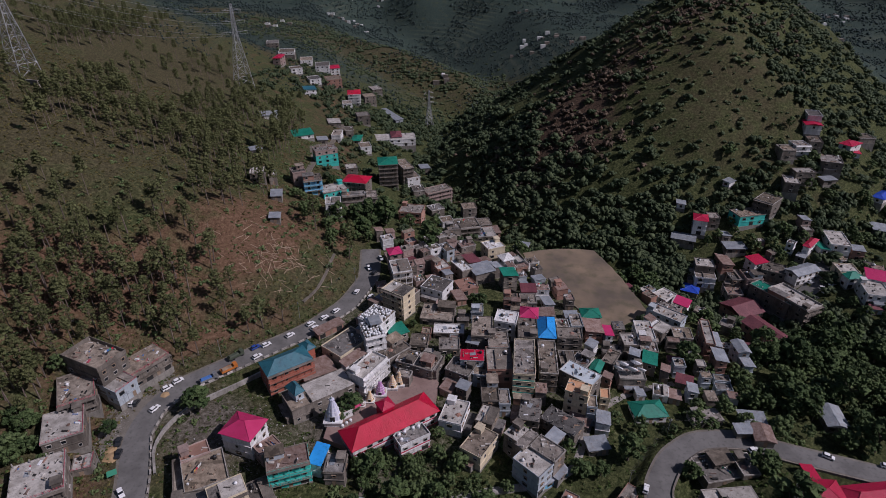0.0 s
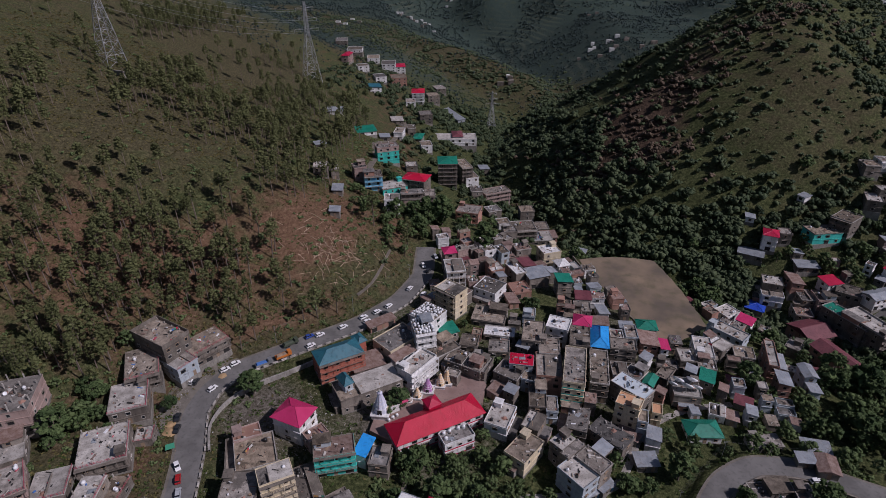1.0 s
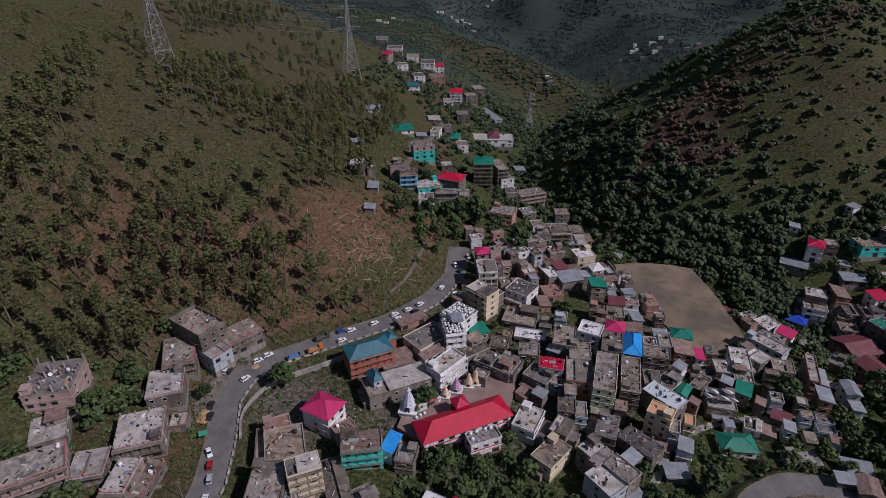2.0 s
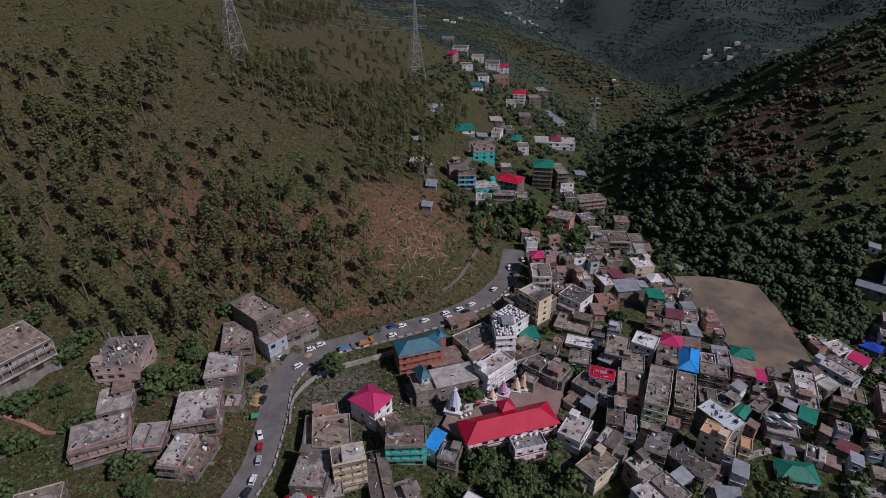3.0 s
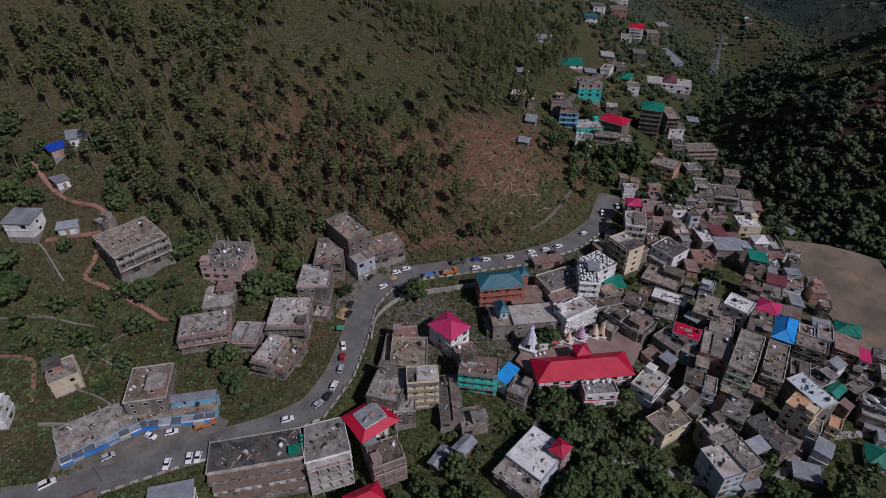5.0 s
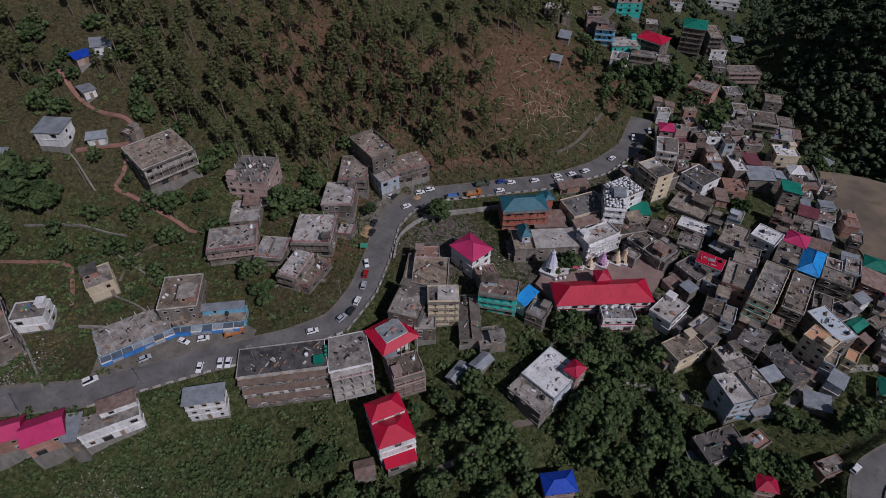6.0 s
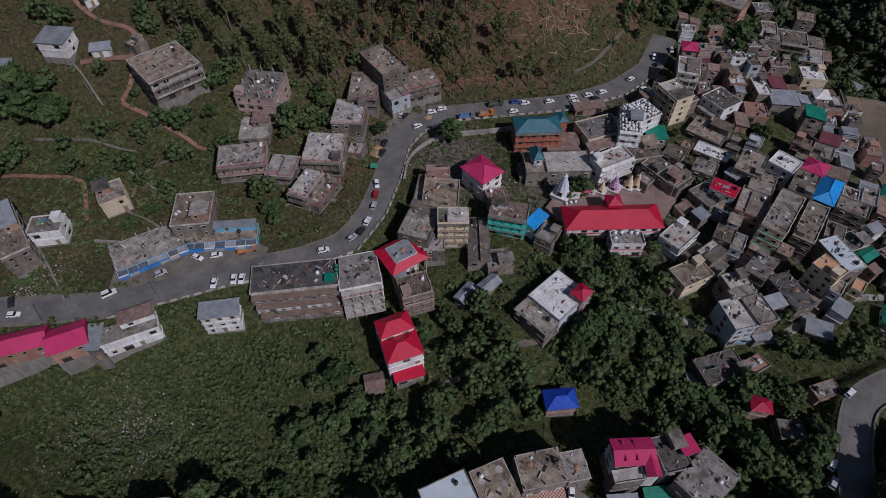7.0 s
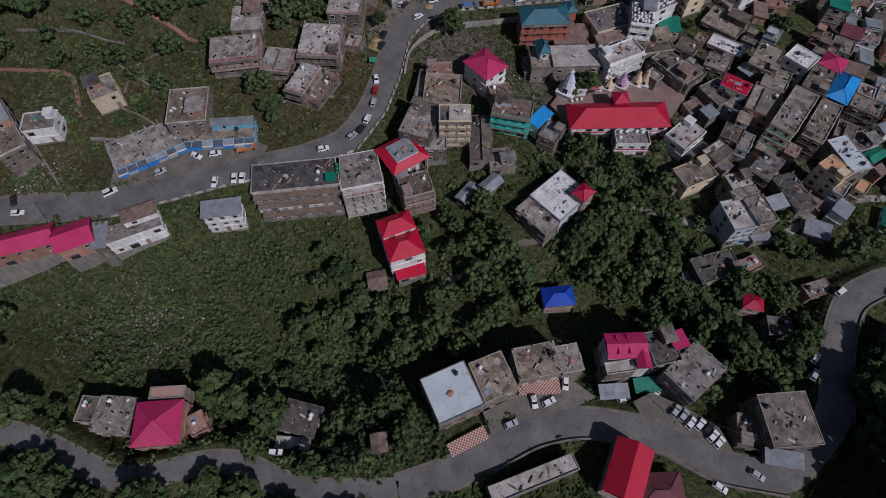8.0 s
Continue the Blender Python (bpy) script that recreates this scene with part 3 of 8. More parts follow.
# Shopfront is a flat black panel; the room's shade is put into its colour.
SHADED_FRONT = mesh("opening", [(-1.25, -0.03, 0), (1.25, -0.03, 0), (1.25, -0.03, 2.2), (-1.25, -0.03, 2.2), (-1.35, 0.02, 0), (1.35, 0.02, 0), (1.35, 0.02, 2.3), (-1.35, 0.02, 2.3), (-1.35, -0.5, 2.34), (1.35, -0.5, 2.34)],
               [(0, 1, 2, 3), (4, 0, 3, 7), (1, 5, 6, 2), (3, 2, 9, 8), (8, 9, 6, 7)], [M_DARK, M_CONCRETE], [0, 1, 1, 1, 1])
DOOR = boxes("door", M_WOOD, [(-0.5, -0.05, 0, 0.5, 0.02, 2.1), (-0.6, -0.08, 0, -0.5, 0.02, 2.2), (0.5, -0.08, 0, 0.6, 0.02, 2.2), (-0.6, -0.08, 2.1, 0.6, 0.02, 2.25)])
SHUTTER = mesh("shutter", [(x, -0.06 if i % 2 else -0.02, 0.11 * i) for i in range(21) for x in (-1.25, 1.25)] + [(x, 0.01, z) for z in (0, 2.2) for x in (-1.25, 1.25)],
               [(2 * i, 2 * i + 1, 2 * i + 3, 2 * i + 2) for i in range(20)] + [(40, 41, 45, 44), (42, 43, 1, 0), tuple(range(0, 42, 2)) + (44, 42), (43, 45) + tuple(range(41, 0, -2))], [M_BLUE])
COLUMN = boxes("column", M_CONCRETE, [(-0.16, -0.16, 0, 0.16, 0.16, 1.5)])
COLUMN.materials.clear(), COLUMN.materials.append(M_PALECON)


def roof_mesh(kind, w, d, rise, over, mat, hip=1.0):
    """Sheet roof with thickness: hip, gable (ridge along the longer side) or shed."""
    w, d = w + 2 * over, d + 2 * over
    flip = d > w
    if flip:
        w, d = d, w
    c = [(-w / 2, -d / 2, 0), (w / 2, -d / 2, 0), (w / 2, d / 2, 0), (-w / 2, d / 2, 0)]
    if kind == "shed":
        c = [(x, y, rise if y > 0 else 0) for x, y, z in c]
        top, f = [], [(0, 1, 2, 3)]
    else:
        inset = min(d / 2 * hip, w / 2 - 0.05) if kind == "hip" else 0.0
        top = [(-w / 2 + inset, 0, rise), (w / 2 - inset, 0, rise)]
        f = [(0, 1, 5, 4), (2, 3, 4, 5), (1, 2, 5), (3, 0, 4)]
    v = c + top
    n = len(v)
    v = v + [(x, y, z - 0.14) for x, y, z in v]
    f = f + [tuple(i + n for i in reversed(q)) for q in f]
    f += [(i, i + n, (i + 1) % 4 + n, (i + 1) % 4) for i in range(4)]
    if flip:
        v = [(-y, x, z) for x, y, z in v]
    return mesh("roof", v, f, [mat])


def ring(w, d, t, z0, z1):
    return [(-w / 2, -d / 2, z0, w / 2, -d / 2 + t, z1), (-w / 2, d / 2 - t, z0, w / 2, d / 2, z1), (-w / 2, -d / 2 + t, z0, -w / 2 + t, d / 2 - t, z1), (w / 2 - t, -d / 2 + t, z0, w / 2, d / 2 - t, z1)]


def storeys(w, d, first, last, mat):
    """The walls of some storeys in one piece, each floor marked by a projecting slab edge."""
    v, f = [], []
    for k in range(first, last):
        for e, z in ((0.0, k * H + 0.02 if k == first else k * H), (0.0, k * H + H - 0.16), (0.22, k * H + H - 0.15), (0.22, k * H + H - 0.005)):
            v += [(-w / 2 - e, -d / 2 - e, z), (w / 2 + e, -d / 2 - e, z), (w / 2 + e, d / 2 + e, z), (-w / 2 - e, d / 2 + e, z)]
    n = len(v) // 4
    for k in range(n - 1):
        f += [(k * 4 + i, k * 4 + (i + 1) % 4, k * 4 + 4 + (i + 1) % 4, k * 4 + 4 + i) for i in range(4)]
    f += [(3, 2, 1, 0), tuple(range(4 * n - 4, 4 * n))]
    return mesh("wall", v, f, [mat])


HOUSES = []
NUMBER = ("", "one", "two", "three", "four", "five", "six")
WALL_WORD = {"raw_concrete": "bare grey concrete", "white_paint": "white-painted", "cream_paint": "cream-painted", "pink_paint": "dusty pink", "blue_paint": "blue-painted", "turquoise_paint": "turquoise",
             "bluish_plaster": "pale bluish grey", "brick_work": "brown brick", "rubble_stone": "rough stone", "pale_concrete": "pale concrete", "orange_paint": "orange-painted", "terracotta_paint": "terracotta-painted"}
ROOF_WORD = {"red_sheet": "red sheet", "pink_sheet": "pinkish red sheet", "scarlet_sheet": "scarlet sheet", "pale_blue_coating": "pale bluish white coated", "maroon_sheet": "maroon sheet", "green_sheet": "green sheet", "teal_sheet": "dark teal sheet", "azure_sheet": "bright blue sheet",
             "royal_blue_sheet": "royal blue sheet", "grey_tin": "grey tin", "rusty_tin": "rusty tin", "white_paint": "white-coated", "pale_concrete": "pale concrete", "brick_work": "brick-tiled", "orange_paint": "orange-coated"}


def house(x, y, w, d, turn, floors, wall=M_CONCRETE, roof="flat", top=None, label="", base=None, parapet=0.5, stubs=0, balcony=0, rise=1.8, over=0.6, upper=None, far=False, sheet_over=None, shops=0, band=None, group="", name="house", wins=True, bare=False):
    """A hill town house. turn: degrees; its front (local -y) and its other sides carry windows. balcony: 1 along the front."""
    rnd = random.Random(int(x * 13 + y * 7 + w * 31))
    z = ground_at(x, y) if base is None else base
    shape = {"flat": "flat", "hip": "hipped", "gable": "gabled", "shed": "sloping"}[roof]
    over_what = ROOF_WORD.get(top.name, "weathered") if top else "weathered concrete"
    extra = " with bare columns" if stubs else " and balconies" if balcony else ""
    text = f"{NUMBER[floors]}-storey {WALL_WORD.get(wall.name, 'painted')} house, {shape} {over_what} roof{extra}"
    if name == "shed":
        text = text.replace("house,", "shed,")
    ob = thing(name, pose(x, y, z, 0, 0, turn), label or text, name, group)
    h = floors * H
    deep = 4.0 + 0.28 * max(w, d)
    put(boxes("foundation", M_STONE, [(-w / 2 - 0.15, -d / 2 - 0.15, -deep, w / 2 + 0.15, d / 2 + 0.15, 0.02)]), ob)
    lower = floors - 1 if upper else floors
    if lower:
        put(storeys(w, d, 0, lower, wall), ob)
    if upper:
        put(storeys(w, d, lower, floors, upper), ob, label=WALL_WORD.get(upper.name, "painted") + " top storey")
    for k in range(floors):
        if balcony:
            put(boxes("balcony", M_CONCRETE if wall is not M_WHITE else M_WHITE, [(-w / 2 - 0.24, -d / 2 - 1.3, k * H + H - 0.17, w / 2 + 0.24, -d / 2 - 0.2, k * H + H - 0.01)]), ob)
        if balcony and k:
            rail = [(-w / 2 - 0.1, -d / 2 - 1.25, k * H + 0.1 * i, w / 2 + 0.1, -d / 2 - 1.2, k * H + 0.1 * i + 0.05) for i in (3, 6, 9)]
            n = max(2, int(w / 2.6))
            rail += [(-w / 2 + (w - 0.2) * i / n, -d / 2 - 1.27, k * H, -w / 2 + (w - 0.2) * i / n + 0.2, -d / 2 - 1.1, k * H + H - 0.16) for i in range(n + 1)]
            put(boxes("balcony_rail", upper or wall, rail + [(-w / 2, -d / 2 - 1.23, k * H, w / 2, -d / 2 - 1.15, k * H + 0.7)] if rnd.random() < 0.5 else rail), ob)
        if band:
            put(boxes("painted_band", band, ring(w + 0.06, d + 0.06, 0.1, k * H + 0.05, k * H + 0.55)), ob)
        if not wins:
            continue
        if shops and k == 0:
            n = max(2, int(w / 3.0))
            for i in range(n):
                put(SHUTTER, ob, pose(-w / 2 + w * (i + 0.5) / n, -d / 2, 0.05))
            for i in range(n):
                x0, x1 = -w / 2 + w * i / n + 0.06, -w / 2 + w * (i + 1) / n - 0.06
                put(mesh("canopy", [(x0, -d / 2, 2.84), (x1, -d / 2, 2.84), (x1, -d / 2 - 2.2, 2.5), (x0, -d / 2 - 2.2, 2.5), (x0, -d / 2, 2.9), (x1, -d / 2, 2.9), (x1, -d / 2 - 2.2, 2.56), (x0, -d / 2 - 2.2, 2.56)],
                         [(0, 1, 2, 3), (7, 6, 5, 4), (0, 4, 5, 1), (1, 5, 6, 2), (2, 6, 7, 3), (3, 7, 4, 0)], [(M_SLATE, M_SLATE, M_TIN)[rnd.randrange(3)]]), ob, label="sloping dark grey-blue sheet canopy")
                put(bars("rafter", M_WHITE, [((x0 - 0.06, -d / 2, 2.96), (x0 - 0.06, -d / 2 - 2.3, 2.6), 0.07, 0.07), ((x0, -d / 2 - 2.3, 2.6), (x1, -d / 2 - 2.3, 2.6), 0.08, 0.08)], 4), ob, label="white-painted rafter")
                put(mesh("awning", [(x0, -d / 2 - 2.1, 2.3), (x1, -d / 2 - 2.1, 2.3), (x1, -d / 2 - 3.4, 1.95), (x0, -d / 2 - 3.4, 1.95), (x0, -d / 2 - 2.1, 2.36), (x1, -d / 2 - 2.1, 2.36), (x1, -d / 2 - 3.4, 2.01), (x0, -d / 2 - 3.4, 2.01)],
                         [(0, 1, 2, 3), (7, 6, 5, 4), (0, 4, 5, 1), (1, 5, 6, 2), (2, 6, 7, 3), (3, 7, 4, 0)], [(M_SHOPBLUE, M_SHOPBLUE, M_TIN)[rnd.randrange(3)]]), ob, label="sloping blue or grey shop awning")
                put(boxes("signboard", (M_SHOPBLUE, M_CREAM, M_WHITE, M_SHOPBLUE)[rnd.randrange(4)], [(x0, -d / 2 - 2.5, 2.25, x1, -d / 2 - 2.42, 2.85)]), ob, label="faded painted signboard")
        for face in range(4):
            length = w if face % 2 == 0 else d
            n = int(length / ((3.9, 6.6, 14.0, 6.6)[face]) * (0.7 if far else 1.0) + 0.3) if name == 'house' else int(face == 0)
            for i in range(n):
                if rnd.random() < 0.14:
                    continue
                kind = rnd.choice((0, 1, 2, 3)) if n < 3 else (int(x + y) + k) % 4
                u = -length / 2 + length * (i + 0.5) / n + rnd.uniform(-0.2, 0.2)
                m = pose(0, 0, 0, 0, 0, 90 * face) @ pose(u, -(d if face % 2 == 0 else w) / 2, k * H + 0.95)
                if k == 0 and face == 0 and i == n // 2 and not far:
                    put(DOOR, ob, pose(u, -d / 2, 0.02))
                    continue
                if far and face == 2 or far and face == 3 and k == 0:
                    continue
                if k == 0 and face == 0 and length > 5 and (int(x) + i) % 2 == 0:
                    put(SHADED_FRONT, ob, pose(u, -d / 2, 0.05), "black panel with the shade of an open shopfront painted in")
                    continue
                near = math.hypot(x, y) < 100
                wn = put(WINNEAR[kind] if near else WIN[kind], ob, m)
                if near:
                    put(PANE[kind], wn)
    if roof == "flat":
        if top:
            put(boxes("roof", top, [(-w / 2 - 0.1, -d / 2 - 0.1, h + 0.004, w / 2 + 0.1, d / 2 + 0.1, h + 0.06)]), ob)
        else:
            put(boxes("roof", M_ROOFCON, [(-w / 2 - 0.1, -d / 2 - 0.1, h + 0.004, w / 2 + 0.1, d / 2 + 0.1, h + 0.06)]), ob)
        if parapet:
            put(boxes("parapet", upper if upper and upper is not M_TEALW else M_CONCRETE if wall in (M_TEALW, M_BLUE) else (M_PALECON if wall is M_CONCRETE and rnd.random() < 0.6 else wall), ring(w + 0.3, d + 0.3, 0.2, h + 0.004, h + parapet)), ob)
        pick = random.Random(int(x * 17 + y * 5 + d * 29))
        kind = pick.random() if not far and not bare and min(w, d) > 5 else 9
        if kind < 0.34 and not stubs and min(w, d) > 6:
            # a set-back room on part of the roof
            rw, rd, rh = w * pick.uniform(0.38, 0.62), d * pick.uniform(0.34, 0.55), pick.uniform(2.3, 2.8)
            sx, sy = pick.choice((-1, 1)) * (w - rw) / 2 * 0.94, pick.choice((0.94, 0.94, -0.5)) * (d - rd) / 2
            room = put(boxes("roof_room", pick.choice((wall, wall, M_BRICK, M_CONCRETE, M_GREYBL)), [(-rw / 2, -rd / 2, 0, rw / 2, rd / 2, rh)]), ob, pose(sx, sy, h + 0.06))
            put(boxes("roof_slab", pick.choice((M_ROOFCON, M_ROOFCON, M_TIN, M_RUST)), [(-rw / 2 - 0.35, -rd / 2 - 0.5, rh, rw / 2 + 0.35, rd / 2 + 0.3, rh + 0.16)]), room)
            put(WIN[pick.randrange(4)], room, pose(-rw * 0.2, -rd / 2, 0.8))
        elif kind < 0.56:
            sx, sy = pick.choice((-1, 1)) * (w / 2 - 1.6), pick.choice((1, 1, -1)) * (d / 2 - 1.9)
            put(boxes("stair_room", wall, [(sx - 1.25, sy - 1.4, h + 0.06, sx + 1.25, sy + 1.4, h + 2.2), (sx - 1.5, sy - 1.75, h + 2.2, sx + 1.5, sy + 1.6, h + 2.34)]), ob)
        elif kind < 0.75 and not stubs:
            # a raised slab on half of the roof and a dividing wall
            cut_at = w * pick.uniform(-0.2, 0.2)
            put(boxes("roof_slab", pick.choice((M_ROOFCON, M_PALECON, M_CONCRETE)), [(cut_at, -d / 2 + 0.12, h + 0.06, w / 2 - 0.12, d / 2 - 0.12, h + pick.uniform(0.2, 0.5))]), ob)
            put(boxes("low_wall", M_CONCRETE, [(cut_at - 0.22, -d / 2 + 0.1, h + 0.05, cut_at - 0.02, d / 2 * pick.uniform(-0.2, 0.9), h + pick.uniform(0.6, 1.1))]), ob)
        if not far and not bare and x > -60 and y > 125 and min(w, d) > 5 and floors > 1 and pick.random() < 0.55:
            # a lower room built on to one side
            face, low = pick.choice((0, 0, 1, 3)), pick.randrange(1, floors)
            run, out = (w if face % 2 == 0 else d) * pick.uniform(0.4, 0.85), pick.uniform(1.4, 2.8)
            side_m = pose(0, 0, 0, 0, 0, 90 * face) @ pose(pick.uniform(-0.6, 0.6), -(d if face % 2 == 0 else w) / 2 - out / 2 - 0.22, 0)
            lean = put(boxes("side_room", pick.choice((wall, M_CONCRETE, M_BRICK, M_BLUSH, M_STONE)), [(-run / 2, -out / 2, -4.0, run / 2, out / 2, low * H - 0.3)]), ob, side_m)
            put(boxes("roof_slab", pick.choice((M_ROOFCON, M_ROOFCON, M_RUST, M_TIN)), [(-run / 2 - 0.2, -out / 2 - 0.25, low * H - 0.3, run / 2 + 0.2, out / 2 + 0.1, low * H - 0.16)]), lean)
            put(WIN[pick.randrange(4)], lean, pose(0, -out / 2, low * H - 2.2))
        if stubs:
            nx, ny = max(2, round(w / 3.6)), max(2, round(d / 3.6))
            for i in range(nx):
                for j in range(ny):
                    put(COLUMN, ob, pose(-w / 2 + 0.4 + (w - 0.8) * i / (nx - 1), -d / 2 + 0.4 + (d - 0.8) * j / (ny - 1), h + 0.05, 0, 0, 0) @ Matrix.Diagonal((1, 1, rnd.uniform(0.6, 1.2) * stubs, 1)))
    else:
        rf = put(roof_mesh(roof, w, d, rise, over, top or M_RED), ob, pose(0, 0, h + 0.15))
        if roof == "hip":
            ww, dd = max(w, d) + 2 * over, min(w, d) + 2 * over
            i = min(dd / 2, ww / 2 - 0.05)
            cap = [((-ww / 2 + i, 0, rise + 0.03), (ww / 2 - i, 0, rise + 0.03), 0.12, 0.12)]
            cap += [((sx * (ww / 2 - i), 0, rise + 0.03), (sx * ww / 2, sy * dd / 2, 0.03), 0.1, 0.1) for sx in (-1, 1) for sy in (-1, 1)]
            put(bars("ridge_cap", top or M_RED, cap, 4), rf, pose(0, 0, 0, 0, 0, 90 if d > w else 0))
        elif roof == "gable":
            g = max(w, d) > w + 0.01
            L, S = (d, w) if g else (w, d)
            v = [(sx * (L / 2 - 0.05), y, z) for sx in (-1, 1) for y, z in ((-S / 2, 0), (S / 2, 0), (0, rise * S / (S + 2 * over)))]
            put(mesh("gable_wall", [(-y, x, z) for x, y, z in v] if g else v, [(0, 1, 2), (5, 4, 3)], [wall]), ob, pose(0, 0, h))
    HOUSES.append((x, y, z, w, d, turn, h, roof))
    return ob

# ---- the town ----
house(-164.7, 58.3, 8.3, 9.4, 62.7, 2, M_CREAM)
house(-171.6, 38.4, 10.1, 7.3, 40.4, 2, M_WHITE)
house(-176.6, 29.7, 8, 22, 68.8, 3, M_CONCRETE, balcony=1)
house(-137.1, 67.9, 12.2, 14.1, 37.9, 2, M_CONCRETE)
house(-143.3, 51.6, 21.9, 11.8, 61.9, 1, M_BLUE, stubs=1.6, shops=1, parapet=0)
house(-126.3, 67.7, 23.2, 6.3, 36.6, 1, M_BLUE, shops=1, parapet=0)
house(-147, 108.5, 10.3, 12, 36.1, 1, M_CONCRETE, "flat", M_PALECON, parapet=0.3)
house(-138.6, 93.7, 16.5, 11.6, 40.4, 2, M_CONCRETE, balcony=1, upper=M_BLUSH, parapet=0.2, bare=True)
house(-125.8, 99.3, 9.7, 10.5, 23.8, 1, M_CONCRETE, "flat", M_PALECON, parapet=0.2, balcony=1)
house(-112.6, 96.4, 6.8, 12.4, 10.3, 2, M_CONCRETE, "flat", M_PALECON, stubs=1, balcony=1, parapet=0)
house(-108.1, 99, 5.5, 14.4, 4.9, 1, M_CONCRETE, stubs=1, parapet=0)
house(-118.6, 113.9, 13.9, 15.2, 28.1, 2, M_CONCRETE, "flat", M_PALECON, stubs=1.0, balcony=1, parapet=0.3)
house(-112, 123.4, 5.4, 6.2, 19.4, 1, M_CONCRETE, "flat", M_PALECON)
house(-123.2, 134.8, 11.7, 13.9, 27.1, 2, M_CONCRETE, "flat", M_PALECON)
house(-127, 150.1, 11.1, 16.8, 30.4, 2, M_CONCRETE, balcony=1, parapet=0.3)
house(-124.7, 160.7, 11.2, 18.4, 65.7, 3, M_CONCRETE, parapet=1.6, stubs=0.5)
house(-111.5, 166.2, 14.5, 10.8, 55.5, 2, M_CONCRETE, balcony=1, parapet=0)
house(-118.3, 156.1, 8.2, 16.1, 62.8, 2, M_GREYBL, "flat", M_PALECON)
house(-153.8, 122.3, 14.7, 16.5, 22.4, 3, M_BLUSH, stubs=1.6, parapet=0)
house(-181.7, 104.9, 19, 18.9, 72.9, 3, M_CONCRETE, balcony=1, upper=M_PALECON, bare=True, parapet=0.2)
house(-206.3, 98, 6.3, 3.6, 44.9, 1, M_WHITE, "shed", M_TIN, rise=0.8)
house(-218.8, 90.6, 10, 8.4, 24.7, 2, M_WHITE, "shed", M_TIN, rise=1.0)
house(-198.1, 107.4, 5.4, 5.1, 88.8, 1, M_CONCRETE, "flat", M_PALECON)
house(-231.4, 75.1, 3.7, 4.1, 42.9, 1, M_WHITE, "shed", M_TIN, rise=0.6)
house(-233.4, 129, 6.7, 9.3, 56.4, 1, M_WHITE, "shed", M_TIN, rise=0.8)
house(-233.8, 119.9, 6.3, 5.1, 77.2, 1, M_BLUSH, "shed", M_ROYAL, rise=0.6)
house(-223.7, 110.9, 4.4, 6, 75.5, 1, M_WHITE, "shed", M_TIN, rise=0.6)
house(-81, 119.4, 3.3, 13.1, 22.6, 1, M_CONCRETE, parapet=1.6)
house(-73.2, 120.2, 12.2, 13, 26.8, 2, M_CONCRETE, parapet=0.6)
house(-78.9, 127.3, 8.5, 5.6, 31.4, 2, M_BLUSH, "flat", M_BRICK)
house(-71.4, 104, 10.3, 14.3, 12.1, 3, M_CONCRETE)
house(-61.9, 109.1, 9.8, 6.5, 31.4, 4, M_CREAM, balcony=1)
house(-65.5, 103.2, 6.7, 10.8, 31.4, 2, M_CONCRETE, "flat", M_PALECON)
house(-53.6, 112, 7.1, 18.9, 31.4, 1, M_CONCRETE, parapet=0.3)
house(-48.8, 124.4, 12.7, 7.4, 18.3, 3, M_TEALW, "flat", M_RUST, balcony=1)
house(-40.1, 128.7, 7.6, 3.4, 79.8, 2, M_WHITE, "shed", M_SKYROOF, rise=0.8)
house(-34.3, 125.5, 6.3, 7.2, -2.5, 2, M_CONCRETE)
house(-65.7, 136.1, 9.2, 10.9, 71.8, 3, M_WHITE, "hip", M_PINK, rise=2.6)
house(-57.2, 131.3, 7, 4.7, 46.1, 2, M_BLUSH, "flat", M_RUST)
house(-59, 167.1, 17.3, 9.5, 34.7, 3, M_TERRA, "hip", M_TEAL, rise=2.4, over=0.2, balcony=1)
house(-53.8, 178.9, 3.3, 5.3, 43.9, 2, M_TERRA, "hip", M_TEAL, rise=1.4)
house(-48.7, 170, 11.7, 8, 31.4, 1, M_CONCRETE, "shed", M_RUST, rise=1.2)
house(-39, 182.1, 15.8, 11, 51, 2, M_CREAM)
house(-45.4, 156.6, 23.8, 10.6, 34, 2, M_CONCRETE)
house(-52.7, 153.6, 3, 5.6, 43, 3, M_GREYBL, "hip", M_TEAL, rise=2.5)
house(-28.4, 166.2, 14.1, 7.1, 57.6, 3, M_WHITE, "flat", M_PALECON, balcony=1, parapet=0.9)
house(-35.1, 173.2, 9.6, 3, 50, 2, M_WHITE, "shed", M_RUST, rise=0.8)
house(-18.6, 143.7, 32.3, 9.5, 32.9, 2, M_WHITE, "hip", M_SCARLET, rise=3.6, over=0.8, band=M_RED)
house(-10.9, 138, 10.9, 5.4, 31.2, 2, M_WHITE, parapet=0.7, band=M_RED)
house(3.6, 149, 11.1, 8.1, 72.4, 2, M_WHITE, "flat", M_PALECON)
house(10.9, 175, 8.9, 6.2, -4, 3, M_GREYBL, "flat", M_SCARLET, parapet=0, bare=True)
house(21.3, 173.7, 9.6, 13.3, -0.3, 3, M_BRICK)
house(16.8, 160.3, 6.1, 11.8, -0.3, 2, M_CONCRETE)
house(21.8, 156.9, 3.9, 7.5, -0.3, 2, M_GREYBL)
house(21.8, 184.6, 8, 10.1, -0.3, 3, M_CONCRETE, stubs=0.6)
house(15.7, 192.4, 8.2, 13.4, -5.4, 3, M_CONCRETE)
house(26.6, 200, 9.1, 8.3, -15.3, 3, M_WHITE, "flat", M_WHITE)
